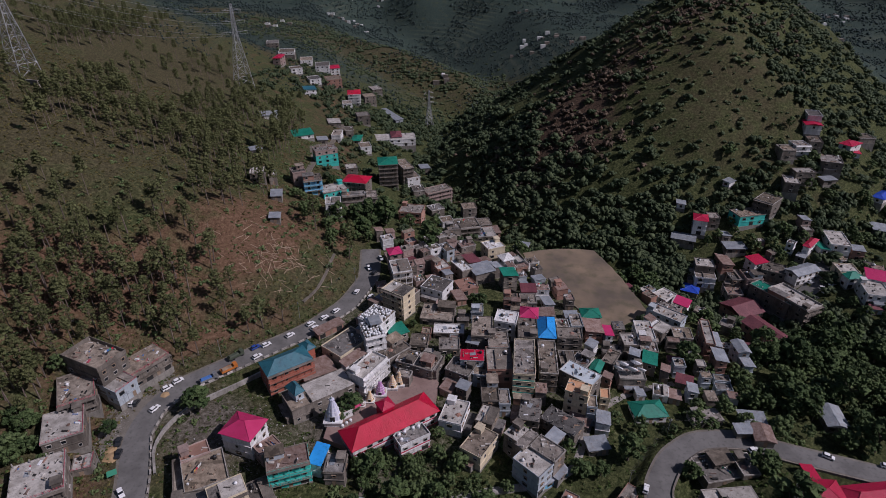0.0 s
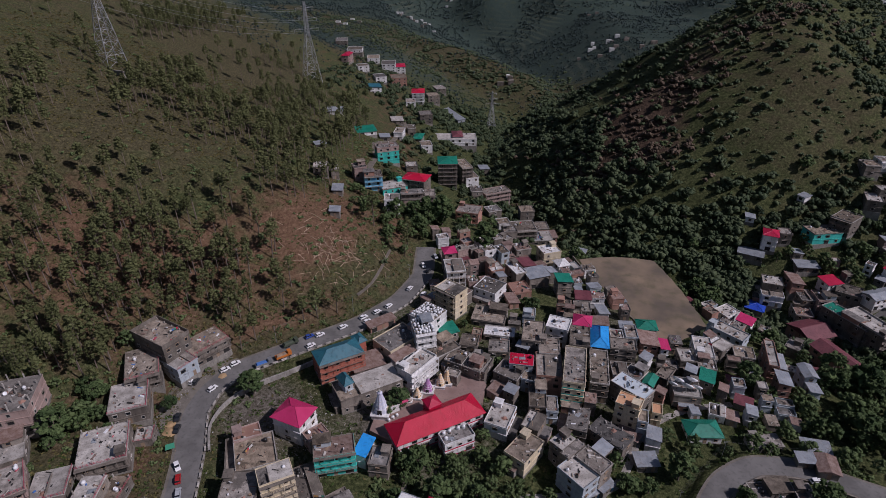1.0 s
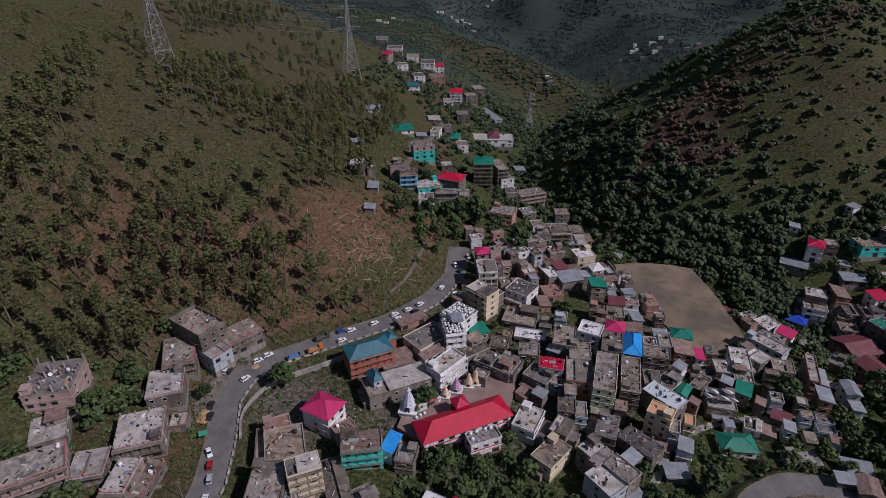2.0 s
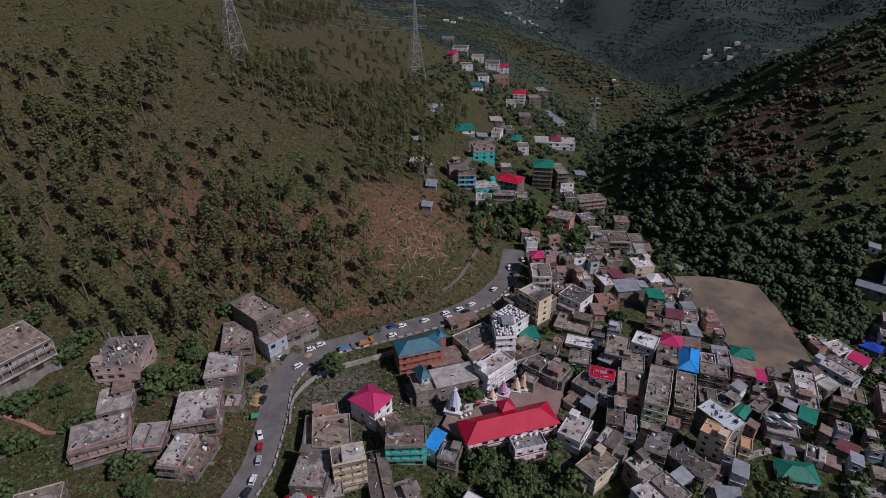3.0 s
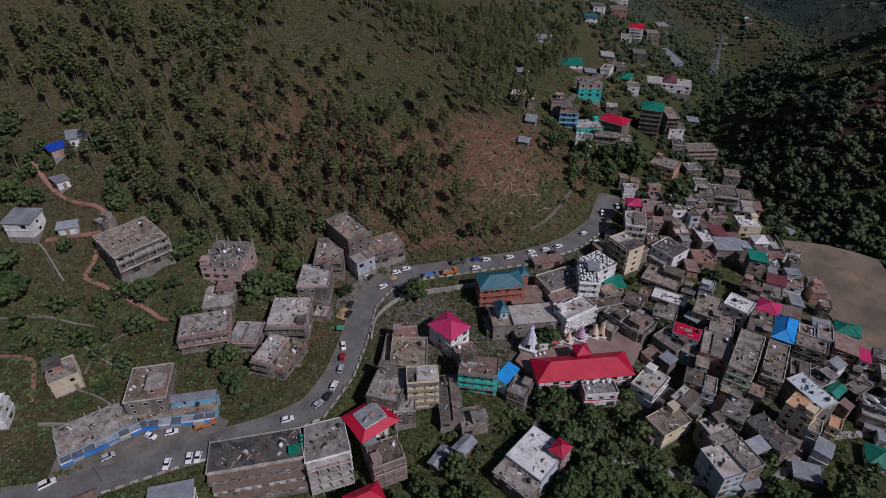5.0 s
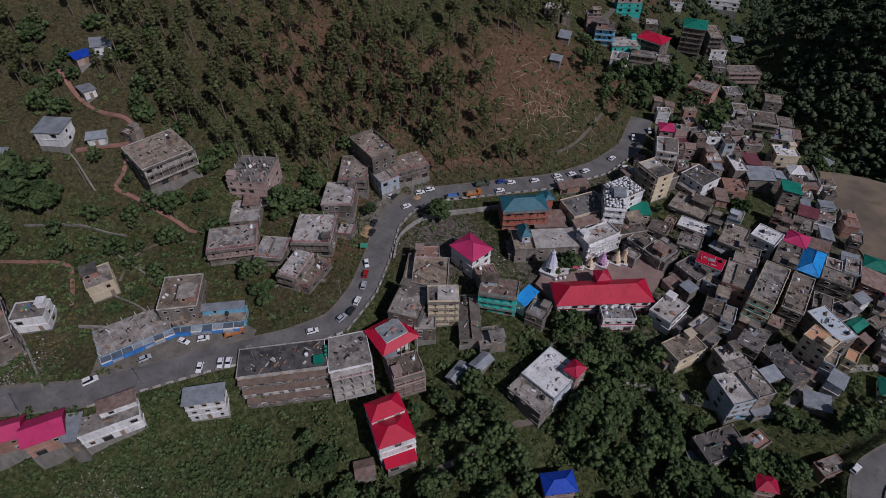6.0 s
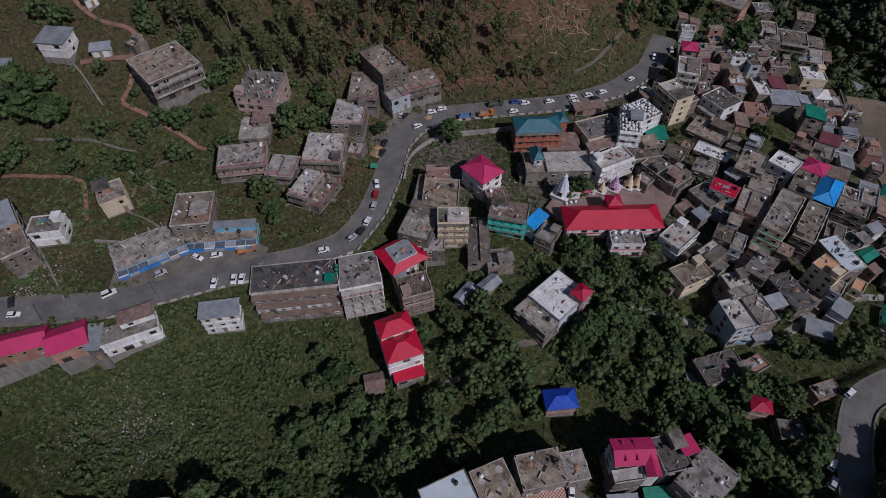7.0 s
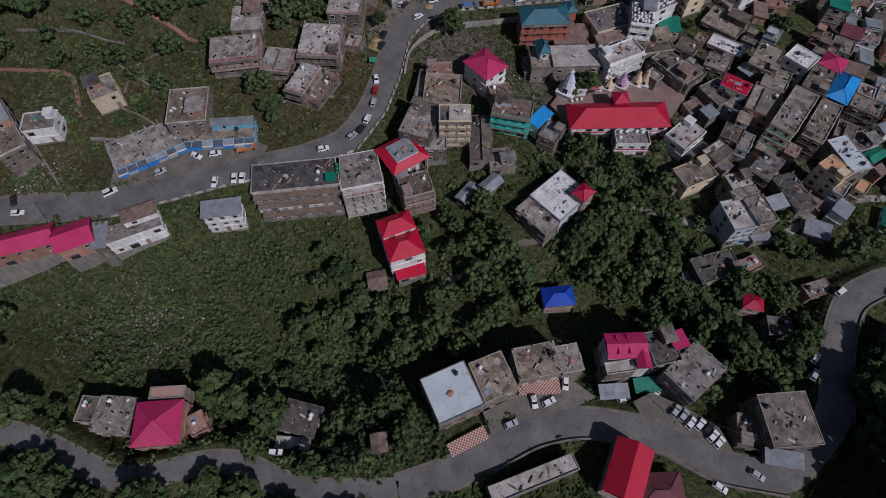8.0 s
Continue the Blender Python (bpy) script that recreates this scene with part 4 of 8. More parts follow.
house(34.8, 193.9, 7.8, 14.4, -5.7, 3, M_CONCRETE, stubs=0.5)
house(30.7, 172.1, 7.8, 20.5, -7, 4, M_CREAM, band=M_TEALW, stubs=0.5)
house(36.8, 204.1, 6.9, 7.1, -8.9, 3, M_WHITE, "hip", M_PINK, rise=1.8)
house(42.9, 194.6, 6.3, 13.7, -5.9, 3, M_CONCRETE, "hip", M_SKYROOF, rise=2.4)
house(40.5, 176.2, 6.7, 19.4, -5.6, 3, M_CONCRETE, stubs=0.8)
house(52, 191.6, 10.1, 6.9, -4.5, 3, M_CONCRETE)
house(57.5, 204.7, 4.9, 9, -0.3, 2, M_GREYBL)
house(51.1, 201.7, 5.1, 5.6, -0.3, 2, M_WHITE)
house(64.3, 201.3, 7, 8.8, -0.3, 2, M_BRICK, "shed", M_RUST, rise=1.0)
house(66.4, 214.2, 7.9, 6.6, -0.3, 2, M_WHITE, "hip", M_GREEN, rise=1.6)
house(70.3, 198.9, 3, 6.3, -0.3, 2, M_WHITE, "shed", M_PINK, rise=0.5)
house(49.2, 179.3, 6, 8.9, -0.3, 2, M_CONCRETE)
house(60.2, 175.8, 3.5, 6, -29.2, 2, M_CONCRETE, "gable", M_GREEN, rise=1.0)
house(55.1, 179.1, 6.9, 7.2, -39.2, 2, M_CONCRETE)
house(51.9, 168.2, 13.7, 7.4, -41.2, 3, M_CONCRETE, "flat", M_SKYWHITE, parapet=0.3, bare=True)
house(48.6, 157.1, 8.2, 6.6, -25, 4, M_CREAM, "flat", M_OCHRE, parapet=0.4)
house(53, 153.8, 3.3, 5.8, -9.7, 3, M_GREYBL)
house(59.9, 161.1, 3.3, 4.9, -10.6, 2, M_CREAM, "flat", M_OCHRE)
house(30.8, 151.9, 7.1, 10.9, -13.1, 2, M_CONCRETE, stubs=0.8, parapet=0)
house(41.6, 147.4, 13.5, 7.5, -39.2, 2, M_CONCRETE, stubs=1, parapet=0)
house(28.6, 128.4, 7.3, 10.6, 44.1, 3, M_GREYBL, "flat", M_PALECON)
house(33.9, 133.1, 6.6, 9.8, 47.3, 3, M_CONCRETE, stubs=0.7)
house(24.3, 139.3, 6.9, 5.2, 47.5, 3, M_CONCRETE, "flat", M_PALECON, parapet=0)
house(27.5, 136.4, 8.4, 3.1, 46, 3, M_CONCRETE, stubs=0.6, parapet=0)
house(35.8, 128.6, 10.3, 3, 31.4, 1, M_BLUE, "shed", M_TIN, rise=0.4)
house(11.8, 136.8, 7.9, 11.9, -34.3, 2, M_CREAM, stubs=0.6)
house(15.2, 148.2, 6.1, 8.3, -23.9, 2, M_CONCRETE, "flat", M_PALECON)
house(73.3, 174.5, 9.9, 10, -4, 2, M_CONCRETE, "flat", M_PALECON)
house(78, 193.7, 5.9, 8.3, -0.3, 2, M_CONCRETE, "flat", M_PALECON)
house(86.7, 200.6, 7.2, 12.8, -6.3, 2, M_WHITE, "flat", M_PALECON)
house(85.2, 189.8, 6.8, 6.5, -6.4, 2, M_CONCRETE)
house(83.6, 182.6, 4.9, 7.2, -19.9, 2, M_CONCRETE, "shed", M_GREEN, rise=0.6)
house(94.5, 204.1, 7.4, 7.6, -49.2, 2, M_CONCRETE, "flat", M_WHITE)
house(103.2, 200.5, 7.9, 7.4, -8.7, 2, M_CONCRETE)
house(102.4, 217.1, 16.1, 6.9, -42.6, 2, M_GREYBL, "flat", M_PALECON)
house(113.7, 248, 8, 9.3, -56, 2, M_WHITE, "flat", M_PALECON)
house(119.8, 240, 6.5, 7, -35, 2, M_WHITE, "shed", M_PINK, rise=0.6)
house(136.5, 268.4, 8.5, 9, -27.7, 1, M_CONCRETE, "hip", M_ROYAL, rise=1.4)
house(145.5, 277.3, 10, 9.1, -14.3, 2, M_CONCRETE, "flat", M_PALECON)
house(144.4, 272.3, 10.5, 9.8, -13.1, 2, M_WHITE)
house(156, 277.1, 5.9, 11.1, -0.4, 2, M_BRICK, "shed", M_RUST, rise=0.8)
house(159.1, 268.7, 6.7, 9.9, -0.4, 2, M_CONCRETE)
house(167, 266.5, 8.5, 9.8, -0.4, 2, M_BLUSH)
house(172, 273.9, 8.3, 7.2, 17.8, 2, M_WHITE, "shed", M_RED, rise=0.8)
house(155.9, 261.1, 8, 10.5, -8, 2, M_CONCRETE, "flat", M_RUST)
house(154.5, 246.1, 14.9, 14.2, 22.5, 3, M_BRICK, "gable", M_MAROON, rise=2.6)
house(144.5, 207.5, 9.5, 18.3, 22.8, 3, M_BRICK, "gable", M_MAROON, rise=2.2)
house(177.9, 243.6, 10.9, 22, 24.6, 3, M_CONCRETE, "flat", M_PALECON, balcony=1, parapet=0.9)
house(171, 250, 7.8, 22, 29.5, 3, M_CONCRETE, "flat", M_GREEN, balcony=1)
house(190.6, 262.1, 16.1, 7.6, 22.3, 2, M_WHITE, "gable", M_TIN, rise=1.4)
house(178.5, 267.2, 11.3, 10.7, -30.4, 2, M_CONCRETE)
house(210.7, 258.4, 9.6, 9.5, -7, 2, M_CREAM, "flat", M_PALECON, far=True)
house(210.4, 252.8, 8.1, 6.3, 6.2, 2, M_WHITE, "hip", M_GREEN, rise=1.6)
house(222.2, 250.6, 10.8, 9.6, -26.3, 2, M_WHITE, "shed", M_PINK, rise=0.8, far=True)
house(214.4, 241, 10.6, 14.1, -13.8, 2, M_WHITE, "flat", M_PALECON)
house(113, 198.6, 3.6, 17, -12.3, 3, M_BRICK, "flat", M_PALECON)
house(116.9, 197.9, 3, 9.4, -11.5, 2, M_WHITE, "shed", M_TIN, rise=0.6)
house(112, 183.3, 4.4, 7.3, -7.2, 3, M_BRICK, "shed", M_TIN, rise=0.8)
house(123.8, 189.9, 4.6, 7.3, -0.3, 3, M_GREYBL, "gable", M_TIN, rise=1.0)
house(124.3, 183.7, 3.8, 5.1, -0.3, 2, M_GREYBL, "shed", M_TIN, rise=0.6)
house(75.6, 157.5, 11.5, 7.6, 4.7, 1, M_WHITE, "hip", M_GREEN, rise=2.2)
house(96.3, 155.3, 11.1, 5.9, 8.3, 1, M_STONE, parapet=0)
house(113.5, 155.1, 8.6, 4.8, -6.6, 1, M_CONCRETE, "shed", M_TIN, rise=0.8)
house(104.5, 144.9, 5, 3.5, -0.2, 1, M_STONE, "shed", M_TIN, rise=0.5)
house(110.4, 142.9, 6, 7.2, -10.1, 1, M_STONE, "gable", M_RUST, rise=1.0)
house(145.4, 157.4, 7, 10.7, -9.8, 1, M_CONCRETE, "gable", M_TIN, rise=1.2)
house(88.5, 165.8, 3.9, 4.7, -13.8, 1, M_STONE, "shed", M_RUST, rise=0.5)
house(90.1, 130.9, 12.5, 10.2, 10.8, 1, M_CONCRETE)
house(98.8, 130.4, 5.5, 8.6, 4.3, 1, M_CONCRETE)
house(87.7, 117, 16, 5.4, 4.7, 2, M_CONCRETE, "flat", M_PALECON)
house(118.6, 127.7, 3.3, 4.6, -0.2, 1, M_CONCRETE, "shed", M_RED, rise=0.6)
house(105.3, 106, 9.8, 9, -4.7, 2, M_WHITE, "hip", M_RED, rise=2.4)
house(133.6, 119.5, 16.6, 7.9, 6.1, 2, M_WHITE, "hip", M_RED, rise=2.4)
house(58.5, 121.2, 8.2, 4.4, 48.4, 1, M_BRICK, parapet=0.3)
house(-20.1, 229.4, 8.6, 10.9, 14.1, 4, M_CONCRETE, "flat", M_PALECON, upper=M_WHITE, balcony=1)
house(-23.9, 242.5, 5.6, 6.1, 19.4, 4, M_BLUSH, "hip", M_PINK, rise=1.2)
house(-19.9, 211.2, 11.6, 8.4, -33.8, 4, M_CREAM, "flat", M_PALECON, balcony=1)
house(-3.2, 225.6, 11.2, 10.8, -27.3, 2, M_WHITE)
house(-1.5, 242.6, 6.9, 7.7, 27, 2, M_BRICK, "flat", M_PALECON)
house(8.6, 243.8, 5.5, 11, 30.4, 2, M_CONCRETE, "flat", M_WHITE)
house(13.7, 250.1, 6.4, 7.9, 27.4, 2, M_BRICK, "shed", M_MAROON, rise=1.0)
house(18.5, 242, 10.2, 8.1, 24.6, 2, M_CONCRETE, "shed", M_TIN, rise=0.8)
house(10.6, 231.6, 8.7, 9.1, 20.6, 1, M_BRICK, "flat", M_BRICK)
house(7, 222.1, 4.3, 7.9, 19.1, 1, M_BRICK, "shed", M_RUST, rise=0.6)
house(13.6, 310.3, 13.8, 12.8, 13, 3, M_CONCRETE, balcony=1)
house(3.3, 277.4, 5.4, 5.9, 45.6, 2, M_CONCRETE, "flat", M_PALECON)
house(-2, 275.4, 5, 6.7, 30.4, 2, M_CONCRETE, "flat", M_PALECON)
house(1.4, 259.8, 4.5, 8.5, 30.4, 2, M_GREYBL)
house(24.6, 309, 11.8, 11.4, 10.7, 2, M_CONCRETE, "flat", M_TIN)
house(25.8, 265.5, 9.7, 8.9, 22.9, 3, M_CREAM, "flat", M_WHITE)
house(11.8, 268.2, 8, 7.1, 20.9, 2, M_CONCRETE, "flat", M_RUST)
house(32, 257.1, 5.8, 6.2, 23.9, 2, M_WHITE, "hip", M_WHITE, rise=1.5)
house(31, 235.3, 6.6, 6.9, 11.5, 3, M_CONCRETE, "shed", M_GREEN, rise=0.8)
house(47.9, 310.7, 8, 6.6, -20.2, 1, M_CONCRETE, "shed", M_TIN, rise=0.5)
house(39.6, 227.2, 6.4, 6, -0.3, 2, M_CONCRETE, "shed", M_MAROON, rise=0.5)
house(38.4, 218.6, 7.1, 7.3, -0.3, 2, M_CONCRETE)
house(48, 221.9, 4.4, 6.3, 13.7, 1, M_WHITE, "shed", M_TIN, rise=1.0)
house(45, 209.1, 6.7, 4.7, -0.3, 2, M_BRICK, "shed", M_RUST, rise=0.8)
house(33.6, 211.9, 7.2, 6.8, -10.5, 2, M_CONCRETE)
house(-2.5, 208.1, 14.3, 11.4, -8.5, 1, M_CONCRETE)
house(2.1, 197.1, 12.8, 6.6, -3.7, 1, M_CONCRETE, "flat", M_WHITE)
house(-4.6, 173.2, 6.8, 9.5, -19.8, 2, M_CONCRETE)
house(-10.1, 188.9, 7.1, 7.3, -5.6, 1, M_CONCRETE)
house(2.1, 184, 8, 7.3, 0.6, 2, M_CONCRETE)
house(6.5, 171.2, 9.9, 7.9, -27.6, 2, M_CONCRETE, stubs=0.6)
house(14.1, 170.5, 5, 7, -13.2, 2, M_GREYBL)
house(11.9, 186.7, 4.4, 3, -19.8, 2, M_CONCRETE, "shed", M_TIN, rise=0.5)
house(-108, 429.1, 14.6, 13.7, 24, 1, M_WHITE, "shed", M_GREEN, rise=0.8, far=True)
house(-117.6, 345.9, 6.5, 5.4, 31.2, 1, M_CONCRETE, "shed", M_TIN, rise=0.5, far=True)
house(-136.8, 443.5, 14.4, 10.1, 10.3, 1, M_WHITE, "shed", M_TIN, rise=0.5, far=True)
house(-80.3, 374.1, 15.1, 8.5, 25.2, 4, M_TEALW, upper=M_BLUSH, stubs=1, far=True)
house(-85.6, 318.1, 7.6, 8.4, 26.5, 3, M_BLUSH)
house(-76.6, 313.2, 10.3, 9.5, 18.3, 3, M_BLUE, balcony=1)
house(-65.8, 316.2, 15.4, 11.5, 31.1, 2, M_TEALW, "flat", M_PALECON)
house(-53.5, 332.5, 14.8, 10.9, -13, 4, M_CONCRETE, "hip", M_SCARLET, rise=1.6, balcony=1, far=True)
house(-53, 310.4, 13, 5.7, 13.5, 3, M_CONCRETE, balcony=1)
house(-60.5, 288.3, 8.1, 8.3, 9.7, 3, M_WHITE, "flat", M_PALECON)
house(-39, 380.8, 12.7, 14.3, 8.2, 6, M_CONCRETE, "hip", M_GREEN, rise=1.5, balcony=1, far=True)
house(-29.2, 401.1, 7.8, 17.7, 24.2, 5, M_CONCRETE, balcony=1, far=True)
house(-24.1, 397.3, 9.8, 11.6, 25.2, 3, M_WHITE, far=True)
house(-47.1, 508.6, 42.1, 16.2, 7.8, 2, M_WHITE, "flat", M_PALECON, far=True)
house(-43.6, 513.5, 9, 16.7, 8.2, 3, M_GREYBL, "hip", M_MAROON, rise=1.6, far=True)
house(-5, 384.5, 19.8, 9.9, 29.4, 3, M_BLUSH, balcony=1, far=True)
house(-19.1, 315.3, 13.7, 11.7, -10, 3, M_BRICK)
house(-88.8, 282.2, 5.1, 8.8, 12.5, 1, M_CONCRETE, "shed", M_TIN, rise=0.5)
house(-103.3, 300.8, 7.8, 8, 11.6, 2, M_CONCRETE, "flat", M_PALECON)
house(-97, 305.3, 4.3, 8, 21.9, 2, M_CONCRETE)
house(-82.6, 254.5, 4.6, 5.7, 11.6, 1, M_CONCRETE, "shed", M_TIN, rise=0.5)
house(-96, 497.1, 10, 13.5, 16, 1, M_CONCRETE, "shed", M_PALECON, rise=0.8, far=True)
house(-86, 453.6, 7.2, 12.9, -0.6, 2, M_WHITE, far=True)
house(-73.1, 471.4, 7.3, 14.8, -0.6, 1, M_CONCRETE, "hip", M_GREEN, rise=1.2, far=True)
house(-94.4, 613.2, 12.8, 17.7, 8.5, 4, M_WHITE, "hip", M_SCARLET, rise=1.6, balcony=1, far=True)
house(-76.8, 541.5, 11.8, 13.1, 17.1, 3, M_CONCRETE, far=True)
house(-82.2, 639, 12.7, 14.3, 20.8, 3, M_CONCRETE, far=True)
house(-122.5, 653, 16.7, 19.1, 17.2, 3, M_BRICK, far=True)
house(-131.7, 718.1, 10.8, 18, 13.7, 3, M_WHITE, "hip", M_RED, rise=1.4, far=True)
house(-143.2, 704.1, 16.2, 22, 9.8, 3, M_WHITE, far=True)
house(-189.6, 729, 18.4, 22, 9.6, 3, M_CONCRETE, upper=M_WHITE, far=True)
house(-178.9, 651, 7.9, 19.7, -0.9, 3, M_BLUSH, "hip", M_RED, rise=1.4, far=True)
house(-160.3, 643.2, 12.2, 11.6, 25.6, 2, M_WHITE, far=True)
house(-132.5, 576.2, 11.4, 14.9, 19.3, 2, M_WHITE, "shed", M_TEAL, rise=0.8, far=True)
house(-57.1, 616, 46, 8.1, -61.4, 1, M_GREYBL, "shed", M_TIN, rise=0.5, far=True)
house(17.2, 360.6, 9.4, 9.1, 10.4, 3, M_CONCRETE, far=True)
house(5.2, 285.2, 7.4, 6.7, 15.2, 3, M_CONCRETE)
house(148.4, 299.4, 7.2, 8.8, -20.2, 3, M_WHITE, "hip", M_RED, rise=1.5, far=True)
house(156.4, 302.1, 6.2, 7.5, -7.1, 2, M_CONCRETE, far=True)
house(139, 295.6, 12.5, 8.4, -23.5, 1, M_CONCRETE, "gable", M_TIN, rise=0.9)
house(189, 307.6, 10.4, 13.5, -47.8, 3, M_CONCRETE, balcony=1, far=True)
house(175.8, 302, 16.5, 9.9, 12.3, 2, M_TEALW, far=True)
house(172.5, 324.5, 4.2, 6.1, -53.2, 1, M_WHITE, "shed", M_TIN, rise=0.5, far=True)
house(142.3, 315.8, 4.5, 5.5, -16.5, 1, M_WHITE, "shed", M_TIN, rise=0.5, far=True)
house(205.8, 318.8, 8, 12.2, -18.7, 2, M_CONCRETE, "flat", M_PALECON, far=True)
house(215.2, 324.2, 11.7, 7.2, -0.5, 2, M_CONCRETE, "flat", M_PALECON, far=True)
house(209.9, 339.2, 8.2, 9.1, -0.5, 2, M_CONCRETE, far=True)
house(219.9, 342.9, 8.9, 9.3, -0.6, 2, M_WHITE, balcony=1, far=True)
house(233.5, 358.5, 9.1, 10.2, -13.5, 2, M_WHITE, "gable", M_RED, rise=0.8, far=True)
house(237.1, 365.6, 8, 12.5, -18.5, 2, M_WHITE, far=True)
house(231.1, 348.2, 7.5, 14.3, -16.8, 2, M_CONCRETE, far=True)
house(236.6, 334.9, 11.8, 14.8, -23.7, 2, M_CONCRETE, far=True)
house(235.8, 332.4, 9.3, 10.3, -11.8, 1, M_CONCRETE, "flat", M_PALECON, far=True)
house(260.9, 356.3, 7.4, 12.4, -59.2, 2, M_WHITE, "hip", M_RED, rise=1.2, far=True)
house(263.9, 354.7, 5.1, 9.4, -19.7, 1, M_WHITE, "shed", M_RED, rise=0.5, far=True)
house(279.9, 373.1, 10.4, 10.4, -0.6, 1, M_CONCRETE, far=True)
house(230.9, 323.7, 8.3, 5, 9.9, 1, M_CONCRETE, "shed", M_TIN, rise=0.5, far=True)
house(267.3, 322.7, 6, 14.7, -52.4, 1, M_WHITE, "hip", M_ROYAL, rise=1.4, far=True)
house(203.4, 280.8, 3.1, 12.9, -47.5, 2, M_WHITE, "hip", M_RED, rise=1, far=True)
house(210.8, 282.5, 4.4, 8.5, -0.4, 1, M_WHITE, "shed", M_GREEN, rise=0.6, far=True)
house(220.6, 285.6, 10, 17.5, -15.2, 2, M_WHITE, "flat", M_PALECON, far=True)
house(164, 285.2, 10.8, 6.6, -0.4, 1, M_CONCRETE, "shed", M_TIN, rise=0.6)
house(257.6, 303.7, 8.6, 10.8, -21.4, 1, M_CONCRETE, "shed", M_TIN, rise=0.6, far=True)
house(-54.4, 66.5, 10.8, 8.4, 50.1, 3, M_WHITE, "hip", M_SCARLET, rise=2.4, over=0.3, base=-13)
house(-59.8, 70.6, 10.3, 6.3, 53.7, 3, M_WHITE, "hip", M_SCARLET, rise=2.4, over=0.3, base=-11)
house(-50, 63, 8.4, 3, 47.9, 1, M_BLUSH, "shed", M_SCARLET, rise=0.6, base=-14)
house(-58.2, 56.2, 5, 4.6, 43.9, 1, M_STONE, "gable", M_RUST, rise=0.8)
house(-7.2, 78.6, 8.5, 5.3, 36.8, 2, M_BLUSH, "hip", M_ROYAL, rise=2)
house(-21.3, 105.8, 12.6, 14.2, -15.9, 2, M_GREYBL, "flat", M_WHITE, parapet=0.25, bare=True)
house(-24.2, 95.6, 12.6, 6.0, -15.9, 2, M_CONCRETE, stubs=0.7, parapet=0, bare=True)
house(-15.3, 108.6, 4.4, 5.2, -15.9, 3, M_BLUSH, "hip", M_RED, rise=1.2, over=0.3)
M_RAIL = coat("pink_red_paint", (0.36, 0.06, 0.09), (0.46, 0.12, 0.14), scale=1.0, fine=3.0)
M_BROWNSHEET = coat("brown_sheet", (0.125, 0.088, 0.066), (0.20, 0.145, 0.11), (0.08, 0.058, 0.045), scale=1.2, fine=1.5, rough=0.7, bump=0.4, wave=9.0)


def stepped_front(ob, w, d, h, wall, tiers):
    """Storeys that step out below one another in front of a hillside block, each under a sloping brown sheet."""
    for k in range(tiers):
        y0, y1, z = -d / 2 - 0.2 - 1.5 * k, -d / 2 - 1.75 - 1.5 * k, h - 1.1 - 2.7 * k
        x0, x1 = -w / 2 + 0.3 + 0.9 * k, w / 2 - 0.2 - 0.5 * (k % 2)
        storey = put(boxes("stepped_storey", wall if k % 2 else M_CONCRETE, [(x0, y1 + 0.12, -h * 0.3 if k == tiers - 1 else z - 3.2, x1, y0, z - 0.5)]), ob)
        put(mesh("sheet_roof", [(x0 - 0.2, y0, z), (x1 + 0.2, y0, z), (x1 + 0.2, y1 - 0.35, z - 0.5), (x0 - 0.2, y1 - 0.35, z - 0.5), (x0 - 0.2, y0, z + 0.08), (x1 + 0.2, y0, z + 0.08), (x1 + 0.2, y1 - 0.35, z - 0.42), (x0 - 0.2, y1 - 0.35, z - 0.42)], list(CUBE), [M_BROWNSHEET]), storey)
        n = int((x1 - x0) / 3.1)
        for i in range(n):
            put(WIN[(i + k) % 3], storey, pose(x0 + (x1 - x0) * (i + 0.5) / n, y1 + 0.12, z - 2.6))
        put(bars("railing", M_RAILGREY, [((x0, y1 - 0.3, z - 1.9 + q), (x1, y1 - 0.3, z - 1.9 + q), 0.035, 0.035) for q in (0.0, 0.35, 0.7)] + [((x0 + (x1 - x0) * i / 9, y1 - 0.3, z - 2.3), (x0 + (x1 - x0) * i / 9, y1 - 0.3, z - 1.2), 0.045, 0.045) for i in range(10)], 4), storey)
    put(boxes("front_terrace", M_BLUSH, [(-w / 2 + 1.0, -d / 2 - 4.6 - 1.5 * tiers, -3.0, w / 2, -d / 2 - 0.5, 0.4)]), ob)


M_RAILGREY = plain("grey_rail_paint", (0.34, 0.33, 0.32), 0.6)
long_block = house(-95.4, 67.9, 27.5, 10.4, 38.5, 5, M_PALECON, parapet=0.5, base=-14, bare=True)
stepped_front(long_block, 27.5, 10.4, 15.0, M_WHITE, 3)
put(boxes("roof_cabin", M_GREEN, [(9.4, -3.9, 15.06, 12.2, -1.4, 16.2), (9.2, -4.1, 16.2, 12.4, -1.2, 16.3)]), long_block, label="small green sheet cabin on the roof")
white_block = house(-79.8, 80, 13.2, 12.8, 44.5, 5, M_WHITE, base=-14, bare=True, parapet=0.3)
